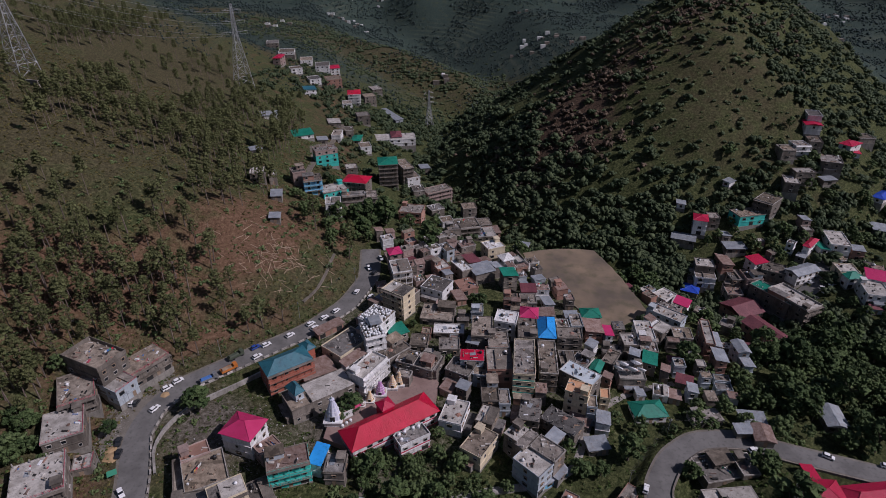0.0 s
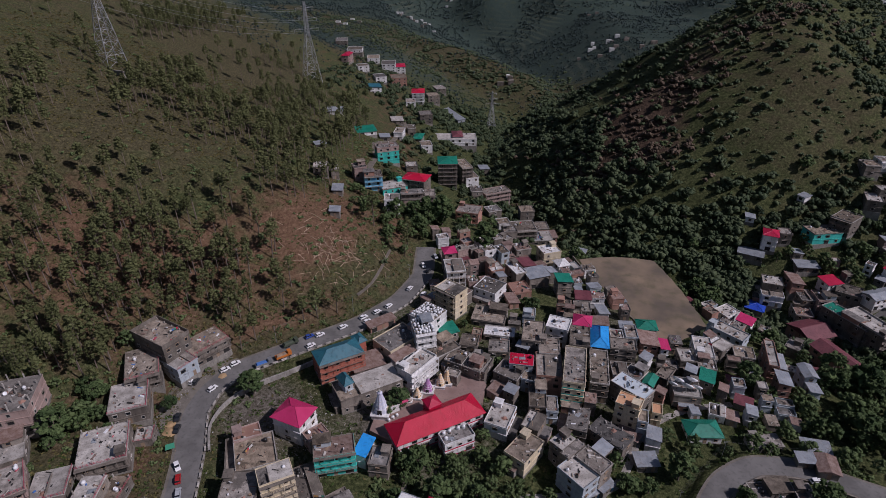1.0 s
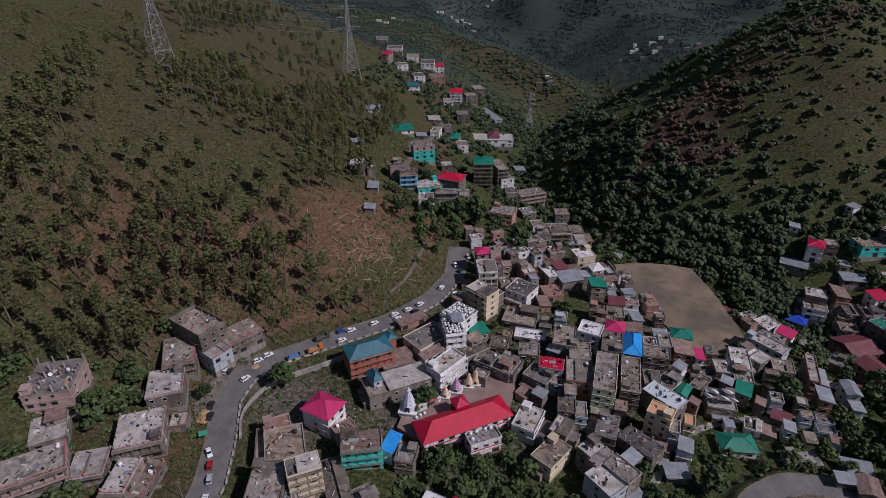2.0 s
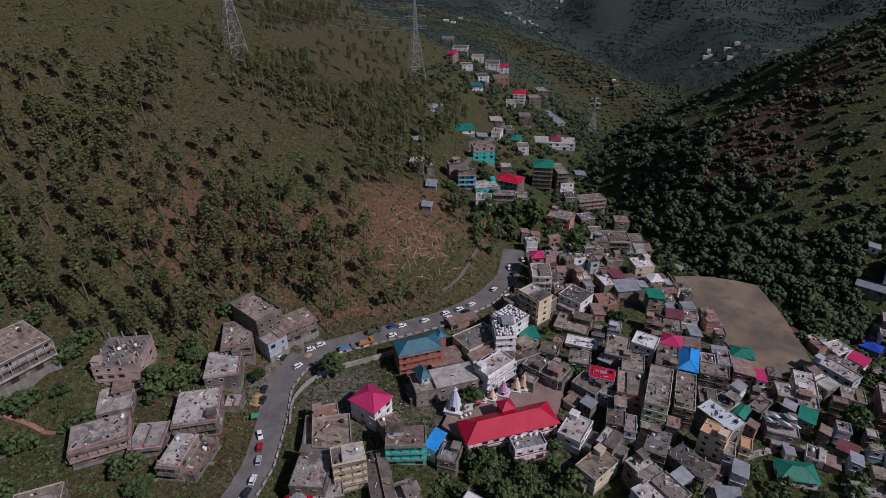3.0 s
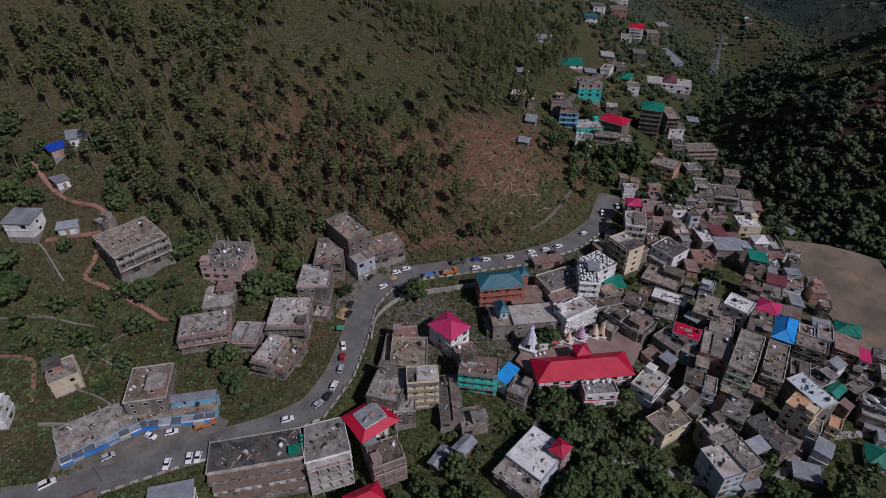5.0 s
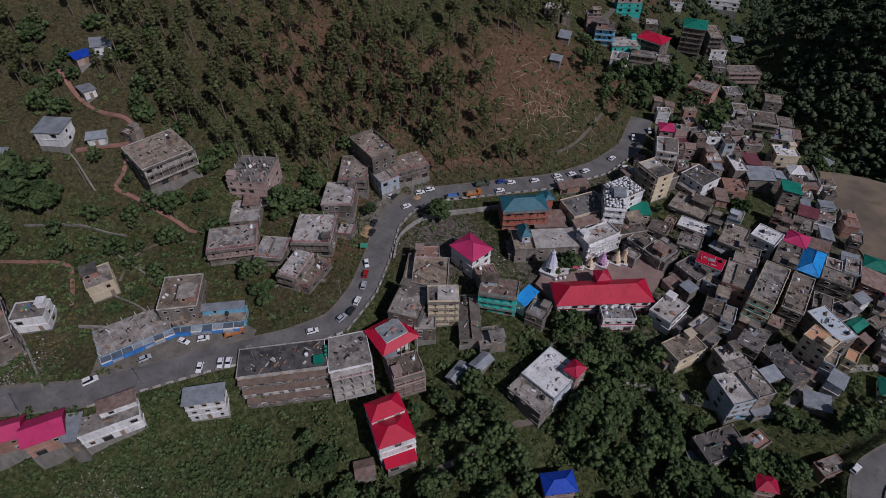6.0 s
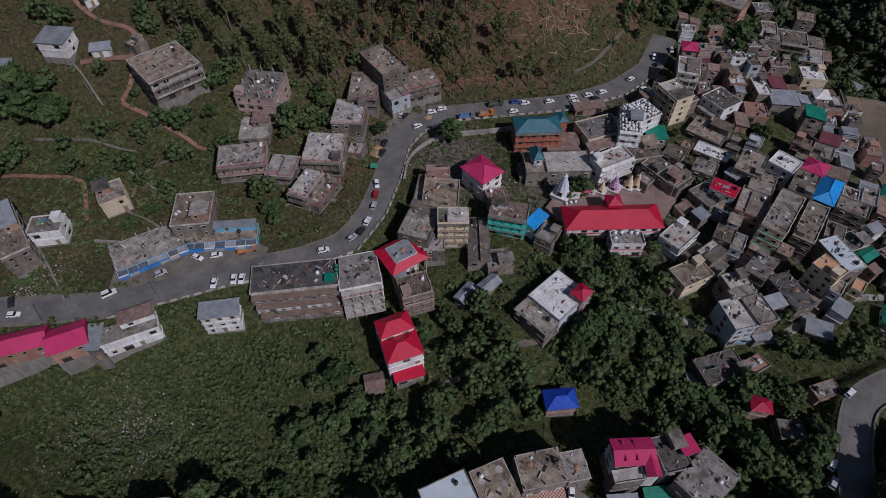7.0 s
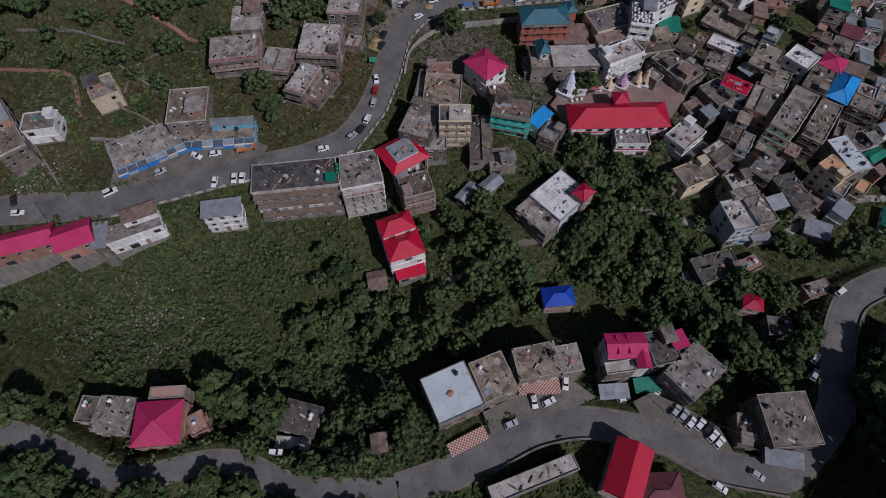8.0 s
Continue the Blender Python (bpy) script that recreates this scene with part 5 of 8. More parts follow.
for k in range(4):
    z, out = 14.2 - 2.9 * k, 3.0 + 0.55 * k
    put(boxes("terrace_slab", M_PALECON, [(-6.4, -6.4 - out, z - 0.18, 6.4, -6.45, z)]), white_block)
    for i in range(5):
        u = -6.2 + 12.4 * i / 4
        put(boxes("frame_column", M_PALECON, [(u - 0.16, -6.4 - out + 0.1, z - 2.9, u + 0.16, -6.4 - out + 0.42, z + (0.9 if k == 0 else -0.18))]), white_block)
    put(bars("terrace_rail", M_RAIL if k == 0 else M_RAILGREY, [((-6.3, -6.4 - out + 0.1, z + q), (6.3, -6.4 - out + 0.1, z + q), 0.05, 0.05) for q in (0.45, 0.85)], 4), white_block)
red_block = house(-71.2, 92.1, 7.6, 6.8, 64.6, 3, M_WHITE, "flat", M_TIN, parapet=0, base=-5.4, bare=True)
a, b, za, zb = (4.1, 3.7), (6.9, 6.2), 8.7, 7.2
ring_v = [(sx * p[0], sy * p[1], z) for p, z in ((a, za), (b, zb), (a, za - 0.12), (b, zb - 0.12)) for sx, sy in ((-1, -1), (1, -1), (1, 1), (-1, 1))]
put(mesh("roof_skirt", ring_v, [(4 + i, 4 + (i + 1) % 4, (i + 1) % 4, i) for i in range(4)] + [(8 + i, 8 + (i + 1) % 4, 12 + (i + 1) % 4, 12 + i) for i in range(4)] + [(12 + i, 12 + (i + 1) % 4, 4 + (i + 1) % 4, 4 + i) for i in range(4)], [M_SCARLET]), red_block, label="scarlet sheet roof sloping out on all sides")
for i in range(5):
    put(boxes("lean_post", M_PALECON, [(-6.4 + 3.0 * i, -5.9, -3.0, -6.1 + 3.0 * i, -5.6, 7.1)]), red_block)
house(-69.5, 87.2, 3, 7.2, 50, 2, M_CONCRETE, "shed", M_TIN, rise=0.6, base=-5)
house(-61.7, 85, 9.7, 8, 49.1, 4, M_BLUSH, stubs=0.7, balcony=1, base=-12)
house(-107.9, 46.5, 11.1, 5, 39.9, 3, M_WHITE, "shed", M_TIN, rise=0.6, base=-9)
house(-152.2, 4.2, 24.7, 6.4, 49, 2, M_BRICK, "gable", M_PINK, rise=2.2, base=-5)
house(-138.2, 16.2, 10.1, 8, 55, 2, M_BRICK, "gable", M_PINK, rise=2.2, base=-5)
house(-132.3, 20.4, 3, 8.3, 42.8, 2, M_CONCRETE, "shed", M_TIN, rise=0.5, base=-6)
house(-127.5, 28.4, 16.4, 8.1, 55.4, 2, M_WHITE, base=-7)
house(-47.9, 94.2, 6.9, 3.5, 82.6, 1, M_CONCRETE, "gable", M_TIN, rise=1.0)
house(-42.5, 99.7, 6.1, 3.7, 74.9, 1, M_CONCRETE, "gable", M_TIN, rise=1.0)
house(-44, 108.7, 8.3, 7.7, 39.2, 1, M_CONCRETE)
house(-18.5, 35.1, 12.6, 12.7, 55.4, 4, M_CONCRETE, "flat", M_SKYWHITE, parapet=0.4, base=-13, bare=True)
stained = house(-11.3, 44.4, 9.4, 11.2, 53.5, 3, M_CONCRETE, parapet=0.15, base=-10, bare=True)
# Pale round roof stains, built as thin discs on the slab.
for u, v, q in ((-2.6, 2.4, 0.9), (-0.6, 3.8, 0.8), (2.6, 3.4, 1.0), (-2.2, -1.8, 0.9), (0.6, -0.9, 0.6), (2.2, -0.2, 0.9)):
    put(turned("plaster_patch", M_PALECON, [(q, 0.0), (q * 0.96, 0.012)], 22, 5, 0.05), stained, pose(u, v, 9.062), "pale round roof stain laid on as a thin disc")
house(-3.4, 54.6, 11.7, 8.8, 42.7, 3, M_CONCRETE, stubs=1, parapet=0.15, base=-11, bare=True)
house(3.9, 59.9, 5.8, 7.5, 42.1, 3, M_CONCRETE, parapet=0.15, base=-11, bare=True)
dormered = house(15.3, 70.1, 9.9, 6.1, 33.8, 3, M_WHITE, "gable", M_PINK, rise=1.5, base=-9)
for sy in (-1, 1):
    for u in (-2.6, 0.4):
        put(mesh("dormer", [(u - 0.75, sy * 2.5, 9.5), (u + 0.75, sy * 2.5, 9.5), (u, sy * 2.5, 10.45), (u, sy * 0.7, 10.45), (u - 0.75, sy * 1.9, 9.4), (u + 0.75, sy * 1.9, 9.4)], [(0, 1, 2), (1, 5, 3, 2), (4, 0, 2, 3)] if sy < 0 else [(2, 1, 0), (2, 3, 5, 1), (3, 2, 0, 4)], [M_PINK]), dormered)
put(roof_mesh("gable", 3.2, 4.4, 1.1, 0.3, M_PINK), dormered, pose(4.0, -4.0, 9.1), "lower wing of the pinkish red roof", "wing_roof")
put(boxes("wing", M_WHITE, [(2.5, -6.1, 0.0, 5.5, -3.05, 9.0)]), dormered)
house(16.5, 64.6, 7.8, 3, 39.4, 2, M_CONCRETE, "flat", M_PALECON, base=-8)
house(24, 75.4, 7.4, 9.2, 43.5, 3, M_CONCRETE, base=-10)
house(26.8, 79.1, 3.8, 4, 49.9, 3, M_WHITE, "shed", M_PINK, rise=0.6, base=-9)
house(33.9, 73.8, 10.1, 13.3, -18.8, 3, M_CONCRETE, stubs=0.8, base=-10, parapet=0, bare=True)
house(25.8, 67, 6.5, 3, 37.3, 1, M_CONCRETE, "shed", M_GREEN, rise=0.6)
house(18.5, 60.1, 7.1, 3, 34.6, 1, M_CONCRETE, "shed", M_TIN, rise=0.5)
house(-81.1, -11.1, 11.9, 11.2, 35.9, 3, M_BRICK, "hip", M_PINK, rise=2.6, over=0.3)
house(-73.8, -5.9, 4.3, 5.6, 61.5, 2, M_BRICK, "flat", M_BRICK)
house(-94, -15.7, 9.7, 9.6, 27.1, 2, M_CONCRETE, stubs=1, parapet=0, bare=True)
house(-101, -18.4, 4.8, 6.7, 26.1, 2, M_CONCRETE)
tiled = house(-85.1, -3.8, 9.1, 3, 34.3, 3, M_CONCRETE, "flat", M_BRICK)
house(-51.4, 9.8, 10.1, 8.3, 16.9, 2, M_CONCRETE, parapet=0, bare=True)
house(-49.5, 3.5, 9.1, 3, 26.8, 1, M_CONCRETE, "flat", M_PALECON)
house(-28.4, 15, 3.2, 4, 40.5, 1, M_STONE, "gable", M_RUST, rise=0.8)
house(59.3, 74.6, 12.8, 13.4, 35.7, 3, M_CONCRETE, base=-11, parapet=0.25, bare=True)
house(53, 68.1, 6.5, 8.6, 19, 2, M_CONCRETE)
house(61.9, 65.3, 8.5, 3, 21.8, 1, M_CONCRETE, "shed", M_TIN, rise=0.6)
house(28.7, 41.3, 8.4, 13, 7.3, 3, M_BLUSH, "gable", M_SCARLET, rise=2.6)
house(37.7, 41.7, 11.4, 7.6, 34.3, 2, M_BLUSH, "hip", M_MAROON, rise=2.2)
house(9.6, 27.9, 23, 4, 51.6, 2, M_CONCRETE, "flat", M_PALECON)
house(30.2, 113.5, 14.1, 8.5, 47.2, 2, M_CONCRETE, stubs=0.8)
house(25.4, 108.2, 3.7, 3, 36, 1, M_CONCRETE, "shed", M_TIN, rise=0.4)
house(39.1, 119.8, 7.9, 4.6, 58, 1, M_STONE, "flat", M_BRICK)
house(43.8, 107.7, 5, 3.9, 17.9, 2, M_BLUSH, "hip", M_RED, rise=1.2)
house(53.2, 104.9, 7, 5.7, 24.2, 1, M_CONCRETE)
house(-27.5, 192.2, 10.5, 11.2, -30, 4, M_WHITE, parapet=0.3)
house(-28.4, 183.4, 7.7, 10.2, 21.1, 4, M_WHITE, parapet=0.3, balcony=1)
house(-19.4, 190.7, 7.1, 6.1, 31.8, 2, M_CONCRETE, "shed", M_GREEN, rise=0.8)
house(-20.8, 179.7, 12.2, 9.4, 43.3, 2, M_CONCRETE)
house(-38, 180, 7.7, 9.3, 31.5, 1, M_CONCRETE)
house(-48.1, 194.2, 11.9, 3.5, 41.7, 1, M_BRICK, "shed", M_RUST, rise=0.5)
house(-13.9, 175.2, 7.2, 7.9, -21.6, 2, M_CONCRETE)
house(-6.3, 173.4, 7.8, 9.6, -24.1, 2, M_CONCRETE, stubs=0.6)
house(68.7, 185.2, 4.8, 9.1, -35.4, 1, M_CONCRETE)
house(70.4, 190.3, 8, 5.9, -8, 1, M_CONCRETE)
house(49.2, 151.9, 7.2, 6, -30.8, 1, M_STONE, "shed", M_RUST, rise=0.5)
house(52.7, 140.7, 6.9, 5, 8.4, 1, M_STONE, "shed", M_TIN, rise=0.5)
house(-78.8, 323.1, 5, 6.7, 19.7, 2, M_CONCRETE, far=True)
house(-63.3, 373.1, 7.7, 8.8, 15, 2, M_CONCRETE, "flat", M_PALECON, far=True)
house(-44.8, 317.2, 9.3, 10.2, 9.4, 3, M_CONCRETE, balcony=1)
house(-38, 303.2, 9.9, 9.4, 17, 2, M_CONCRETE)
house(-18.2, 377.9, 8.1, 10.1, 13.5, 2, M_CONCRETE, far=True)
house(-16.1, 451.6, 7.4, 9.2, 16.2, 2, M_CONCRETE, "shed", M_TIN, rise=0.5, far=True)
house(-63.7, 449.3, 8.7, 11.2, 17.2, 2, M_WHITE, far=True)
house(-94.2, 433.7, 7.4, 8.7, 17.2, 1, M_CONCRETE, "shed", M_TIN, rise=0.5, far=True)
house(-80.7, 480.8, 6.6, 11.1, 12.5, 2, M_CONCRETE, far=True)
house(-138.7, 629.7, 12, 16.1, 23.7, 2, M_WHITE, far=True)
house(-96.9, 579.2, 9.5, 12.8, 11.7, 2, M_WHITE, far=True)
house(-82.4, 705.9, 12.1, 16.1, 25.2, 2, M_CONCRETE, far=True)
house(-164.4, 716.7, 14.4, 20.3, 11.8, 2, M_WHITE, far=True)
house(-228, 808.4, 15.8, 22, 13.6, 2, M_CONCRETE, far=True)
house(-5.5, 348.3, 9.2, 8.5, 27.3, 2, M_CONCRETE, far=True)
house(1.7, 324.9, 7.4, 7.8, 17.9, 2, M_WHITE)
house(26.7, 344.6, 8.8, 10, 10.2, 2, M_CONCRETE, far=True)
house(30.5, 325.3, 8.8, 8.1, 12.7, 2, M_BRICK, "shed", M_RUST, rise=0.6)
# small sheds and lean-tos that fill the gaps between the houses
rnd = random.Random(77)


def clear_of_houses(x, y, w, d, turn):
    c, s = math.cos(radians(turn)), math.sin(radians(turn))
    for i in (-1, -0.5, 0, 0.5, 1):
        for j in (-1, -0.5, 0, 0.5, 1):
            px, py = x + c * i * w / 2 - s * j * d / 2, y + s * i * w / 2 + c * j * d / 2
            for hx, hy, hz, hw, hd, ht, hh, hr in HOUSES:
                if abs(px - hx) + abs(py - hy) < 45:
                    q, r = math.cos(radians(ht)), math.sin(radians(ht))
                    if abs((px - hx) * q + (py - hy) * r) < hw / 2 + 0.3 and abs(-(px - hx) * r + (py - hy) * q) < hd / 2 + 0.3:
                        return False
    return True


made = 0
for k in range(2600):
    x, y = (rnd.uniform(-35, 112), rnd.uniform(135, 275)) if k < 1800 else (rnd.uniform(120, 230), rnd.uniform(190, 300)) if k < 2300 else (rnd.uniform(-95, -15), rnd.uniform(280, 480))
    a, b = np.array([x]), np.array([y])
    dm, sm, _ = line_of(a, b, MAIN_ROAD)
    if dm[0] < 8 or line_of(a, b, LOW_STREET)[0][0] < 8 or inside(a, b, FIELD, 6.0)[0] < 0.99 or (k < 1800 and sm[0] > 0) or line_of(a, b, STREAM)[0][0] < 30:
        continue
    if (abs(x + 22) < 18 and abs(y - 152) < 14) or (x < 30 and y < 150 and k < 1800) or (x > 60 and y < 165 and k < 1800):
        continue
    if any(math.hypot(x - gx0, y - gy0) < gr for gx0, gy0, gr in ((18, 222, 12), (-12, 201, 7), (9, 167, 5), (30, 164, 6), (21, 147, 6))):
        continue
    near = min(HOUSES, key=lambda q: (q[0] - x) ** 2 + (q[1] - y) ** 2)
    if (near[0] - x) ** 2 + (near[1] - y) ** 2 > 18 ** 2:
        continue
    w, d, turn = rnd.uniform(3.2, 6.5), rnd.uniform(3.2, 6.0), near[5] + rnd.choice((0, 0, 90)) + rnd.uniform(-3, 3)
    if not clear_of_houses(x, y, w, d, turn):
        continue
    floors = rnd.choice((1, 1, 2, 2))
    wall = rnd.choice((M_CONCRETE, M_CONCRETE, M_CONCRETE, M_BRICK, M_BLUSH, M_GREYBL, M_WHITE))
    if rnd.random() < 0.55:
        house(x, y, w, d, turn, floors, wall, "flat", rnd.choice((None, None, M_PALECON, M_RUST)), parapet=rnd.choice((0, 0.4, 0.6)), stubs=rnd.choice((0, 0, 0.6)), far=y > 240, name="shed", group="sheds between the houses")
    else:
        house(x, y, w, d, turn, floors, wall, "shed", rnd.choice((M_TIN, M_RUST, M_RUST, M_TIN, M_MAROON)), rise=0.6, over=0.3, far=y > 240, name="shed", group="sheds between the houses")
    made += 1
    if made > 105:
        break

# ---- flat ground, paths and walls ----
M_FIELD = coat("beaten_earth", (0.120, 0.096, 0.072), (0.25, 0.185, 0.122), (0.095, 0.088, 0.048), scale=0.16, fine=1.2, rough=0.95, bump=0.1, stain=0.6)
M_REDPATH = coat("red_path", (0.24, 0.115, 0.085), (0.31, 0.17, 0.13), (0.16, 0.09, 0.07), scale=1.0, fine=3.0, rough=0.9)
M_PATH = coat("trodden_path", (0.12, 0.102, 0.08), (0.20, 0.172, 0.138), (0.08, 0.07, 0.05), scale=1.0, fine=2.0, rough=0.95)
cx, cy = sum(p[0] for p in FIELD) / 4, sum(p[1] for p in FIELD) / 4
rim = []
for (ax, ay), (bx, by) in zip(FIELD, FIELD[1:] + FIELD[:1]):
    for k in range(12):
        u = k / 12
        qx, qy = ax + (bx - ax) * u, ay + (by - ay) * u
        bulge = 1 + 0.10 * math.sin(math.pi * u) + 0.012 * math.sin(qx * 1.7 + qy)
        rim.append((cx + (qx - cx) * bulge, cy + (qy - cy) * bulge))
n = len(rim)
field = mesh("playing_field", [(x, y, FIELD_Z + 0.15) for x, y in rim] + [(x, y, FIELD_Z - 2.5) for x, y in rim], [tuple(range(n - 1, -1, -1))] + [(i, (i + 1) % n, (i + 1) % n + n, i + n) for i in range(n)], [M_FIELD])
tagged(new("playing_field", field), "bare brown earth playing field with greenish edges", "field", kind="structure")


def path(pts, half, mat, label, lift=0.12):
    return tagged(new("footpath", ribbon("footpath", pts, half, lift, mat, z_of=ground_at, fine=1.5, skirt=0.8)), label, "footpath", kind="structure")


def wall_along(pts, half, high, mat, label, name="retaining_wall", z_of=None, sink=2.0):
    """A low wall along a line."""
    return tagged(new(name, ribbon(name, pts, half, high, mat, z_of=z_of, fine=1.5, skirt=high + sink)), label, "wall", kind="structure")


def shifted(pts, off):
    p = np.array([q[:2] for q in pts])
    t = np.gradient(p, axis=0)
    t /= np.linalg.norm(t, axis=1)[:, None]
    return [(a - ty * off, b + tx * off, q[2]) for (a, b), (tx, ty), q in zip(p.tolist(), t.tolist(), pts)]

path(((-250, 28), (-231, 35), (-204, 47), (-195, 52), (-190, 56), (-181, 59), (-176, 55), (-168, 48)), 0.7, M_REDPATH, "narrow reddish brick footpath across the slope")
path(((-153, 98), (-158, 92), (-166, 93), (-176, 91), (-185, 90), (-193, 88), (-192, 94), (-196, 100)), 0.8, M_REDPATH, "reddish brick footpath climbing the slope")
path(((-240, 112), (-227, 108), (-219, 107), (-211, 107), (-204, 111), (-195, 109), (-199, 103), (-211, 91)), 0.9, M_REDPATH, "reddish brick path between hillside huts")
path(((-153, 90), (-163, 86), (-167, 76), (-167, 69), (-163, 63)), 0.45, M_PATH, "trodden earth track")
path(((-20, 112), (-8, 118), (8, 122), (16, 124), (25, 126), (33, 127), (43, 132), (47, 139), (50, 146), (53, 153), (62, 162), (75, 170), (92, 175)), 1.3, M_PALECON, "pale concrete lane along the houses")
path(((-62, 210), (-57, 219), (-55, 232), (-54, 247)), 0.6, M_PATH, "thin trodden path on the cleared slope")
path(((-40, 66), (-31, 76), (-28, 86), (-20, 93)), 1.0, M_PATH, "trodden earth path through the gully")
path(((-27, 108), (-26, 118), (-25, 129)), 0.8, M_PATH, "trodden earth path below the hall")
path(((-85, 330), (-88, 373), (-97, 409), (-88, 440), (-88, 491), (-94, 516)), 2.0, M_PATH, "pale dirt track up the far slope")
path(((185, 250), (192, 254), (205, 262), (209, 277), (223, 285)), 4.0, M_ASPHALT, "grey paved yard with parked cars")
wall_along(((-90, 122, 0), (-95, 132, 0), (-95, 141, 0), (-92, 148, 0), (-86, 155, 0), (-78, 161, 0), (-68, 170, 0)), 0.35, 0.9, M_PALECON, "curved pale concrete retaining wall below the road", sink=3.5)
inner = [p for p in MAIN_ROAD if -150 < p[0] < -30 and 20 < p[1] < 250]
line = shifted(inner, -5.0)
for a, b in zip(line[:-1], line[1:]):
    n = max(1, int(math.hypot(b[0] - a[0], b[1] - a[1]) / 3.4))
    for k in range(n):
        u, v = k / n, (k + 0.62) / n
        wall_along([tuple(a[i] + (b[i] - a[i]) * q for i in range(3)) for q in (u, (u + v) / 2, v)], 0.22, 0.75, M_PALECON, "short pale roadside parapet block", "parapet_block", sink=0.8)
wall_along(shifted(LOW_STREET[13:19], -4.4), 0.25, 0.8, M_CONCRETE, "grey concrete kerb wall beside the street", "kerb_wall")
wall_along(shifted(LOW_STREET[19:27], -4.6), 0.3, 0.6, M_CONCRETE, "grey concrete edge wall of the hairpin bend", "kerb_wall")
wall_along([(*p, FIELD_Z) for p in ((41, 284), (47, 266), (55, 246), (65, 226), (72, 205))], 0.25, 1.0, M_CONCRETE, "low concrete wall along the playing field")
for x0, y0, x1, y1 in ((-178, 70, -140, 66), (-172, 56, -128, 58), (-160, 44, -122, 66), (-190, 36, -150, 24), (-120, 84, -104, 100), (-210, 62, -176, 78), (-225, 90, -196, 84)):
    wall_along([(x0, y0, 0), ((x0 + x1) / 2, (y0 + y1) / 2 + 2, 0), (x1, y1, 0)], 0.3, 0.5, M_STONE, "dry stone terrace wall on the slope", "terrace_wall", z_of=ground_at)

CLOTH_LITTER = plain("litter_plastic", (0.62, 0.63, 0.64), 0.6)
# ---- plants ----
def cloud(rs, n, centre, size, leaf, flat=0.0):
    """n leaf cards scattered through an ellipsoid, more of them near its skin."""
    d = rs.normal(size=(n, 3))
    d /= np.linalg.norm(d, axis=1)[:, None]
    c = np.array(centre) + d * np.array(size) * (rs.uniform(0.35, 1.0, (n, 1)) ** 0.5) * rs.uniform(0.85, 1.12, (n, 1))
    a = rs.normal(size=(n, 3)) * (1, 1, 1 - flat)
    a /= np.linalg.norm(a, axis=1)[:, None]
    b = np.cross(a, rs.normal(size=(n, 3)) + d)
    b /= np.linalg.norm(b, axis=1)[:, None] + 1e-9
    s = leaf * rs.uniform(0.6, 1.3, (n, 1))
    a, b = a * s, b * s * 0.7
    return np.stack([c - a - b * 0.3, c - b, c + a, c + b], 1).reshape(-1, 3)


def ball(sub):
    bm = bmesh.new()
    bmesh.ops.create_icosphere(bm, subdivisions=sub, radius=1.0)
    out = np.array([v.co[:] for v in bm.verts]), [[v.index for v in f.verts] for f in bm.faces]
    bm.free()
    return out


ICO = {0: (np.array([(1, 0, 0), (0, 1, 0), (-1, 0, 0), (0, -1, 0), (0, 0, 1), (0, 0, -1.0)]), [[0, 1, 4], [1, 2, 4], [2, 3, 4], [3, 0, 4], [1, 0, 5], [2, 1, 5], [3, 2, 5], [0, 3, 5]]), 1: ball(1), 2: ball(2)}


def foliage(name, mat, rs, clumps, sub, leaves=None, rough=0.4):
    """A crown of uneven leafy clumps, each (centre, size), with loose leaf cards about them to break its outline."""
    unit, tri = ICO[sub]
    v, f = [], []
    for c, e in clumps:
        base = sum(len(q) for q in v)
        r = 1 + rough * rs.normal(size=(len(unit), 1)).clip(-1.8, 1.8)
        turn_by = np.array(Matrix.Rotation(rs.uniform(0, 6.28), 3, Vector(rs.normal(size=3)).normalized()))
        v.append(unit @ turn_by.T * r * np.array(e) + np.array(c))
        f += [[i + base for i in q] for q in tri]
    if leaves is not None:
        base = sum(len(q) for q in v)
        v.append(leaves)
        f += (np.arange(len(leaves)).reshape(-1, 4) + base).tolist()
    return mesh(name, np.concatenate(v).tolist(), f, [mat])


def cards(name, verts, mat):
    return mesh(name, verts.tolist(), np.arange(len(verts)).reshape(-1, 4).tolist(), [mat])


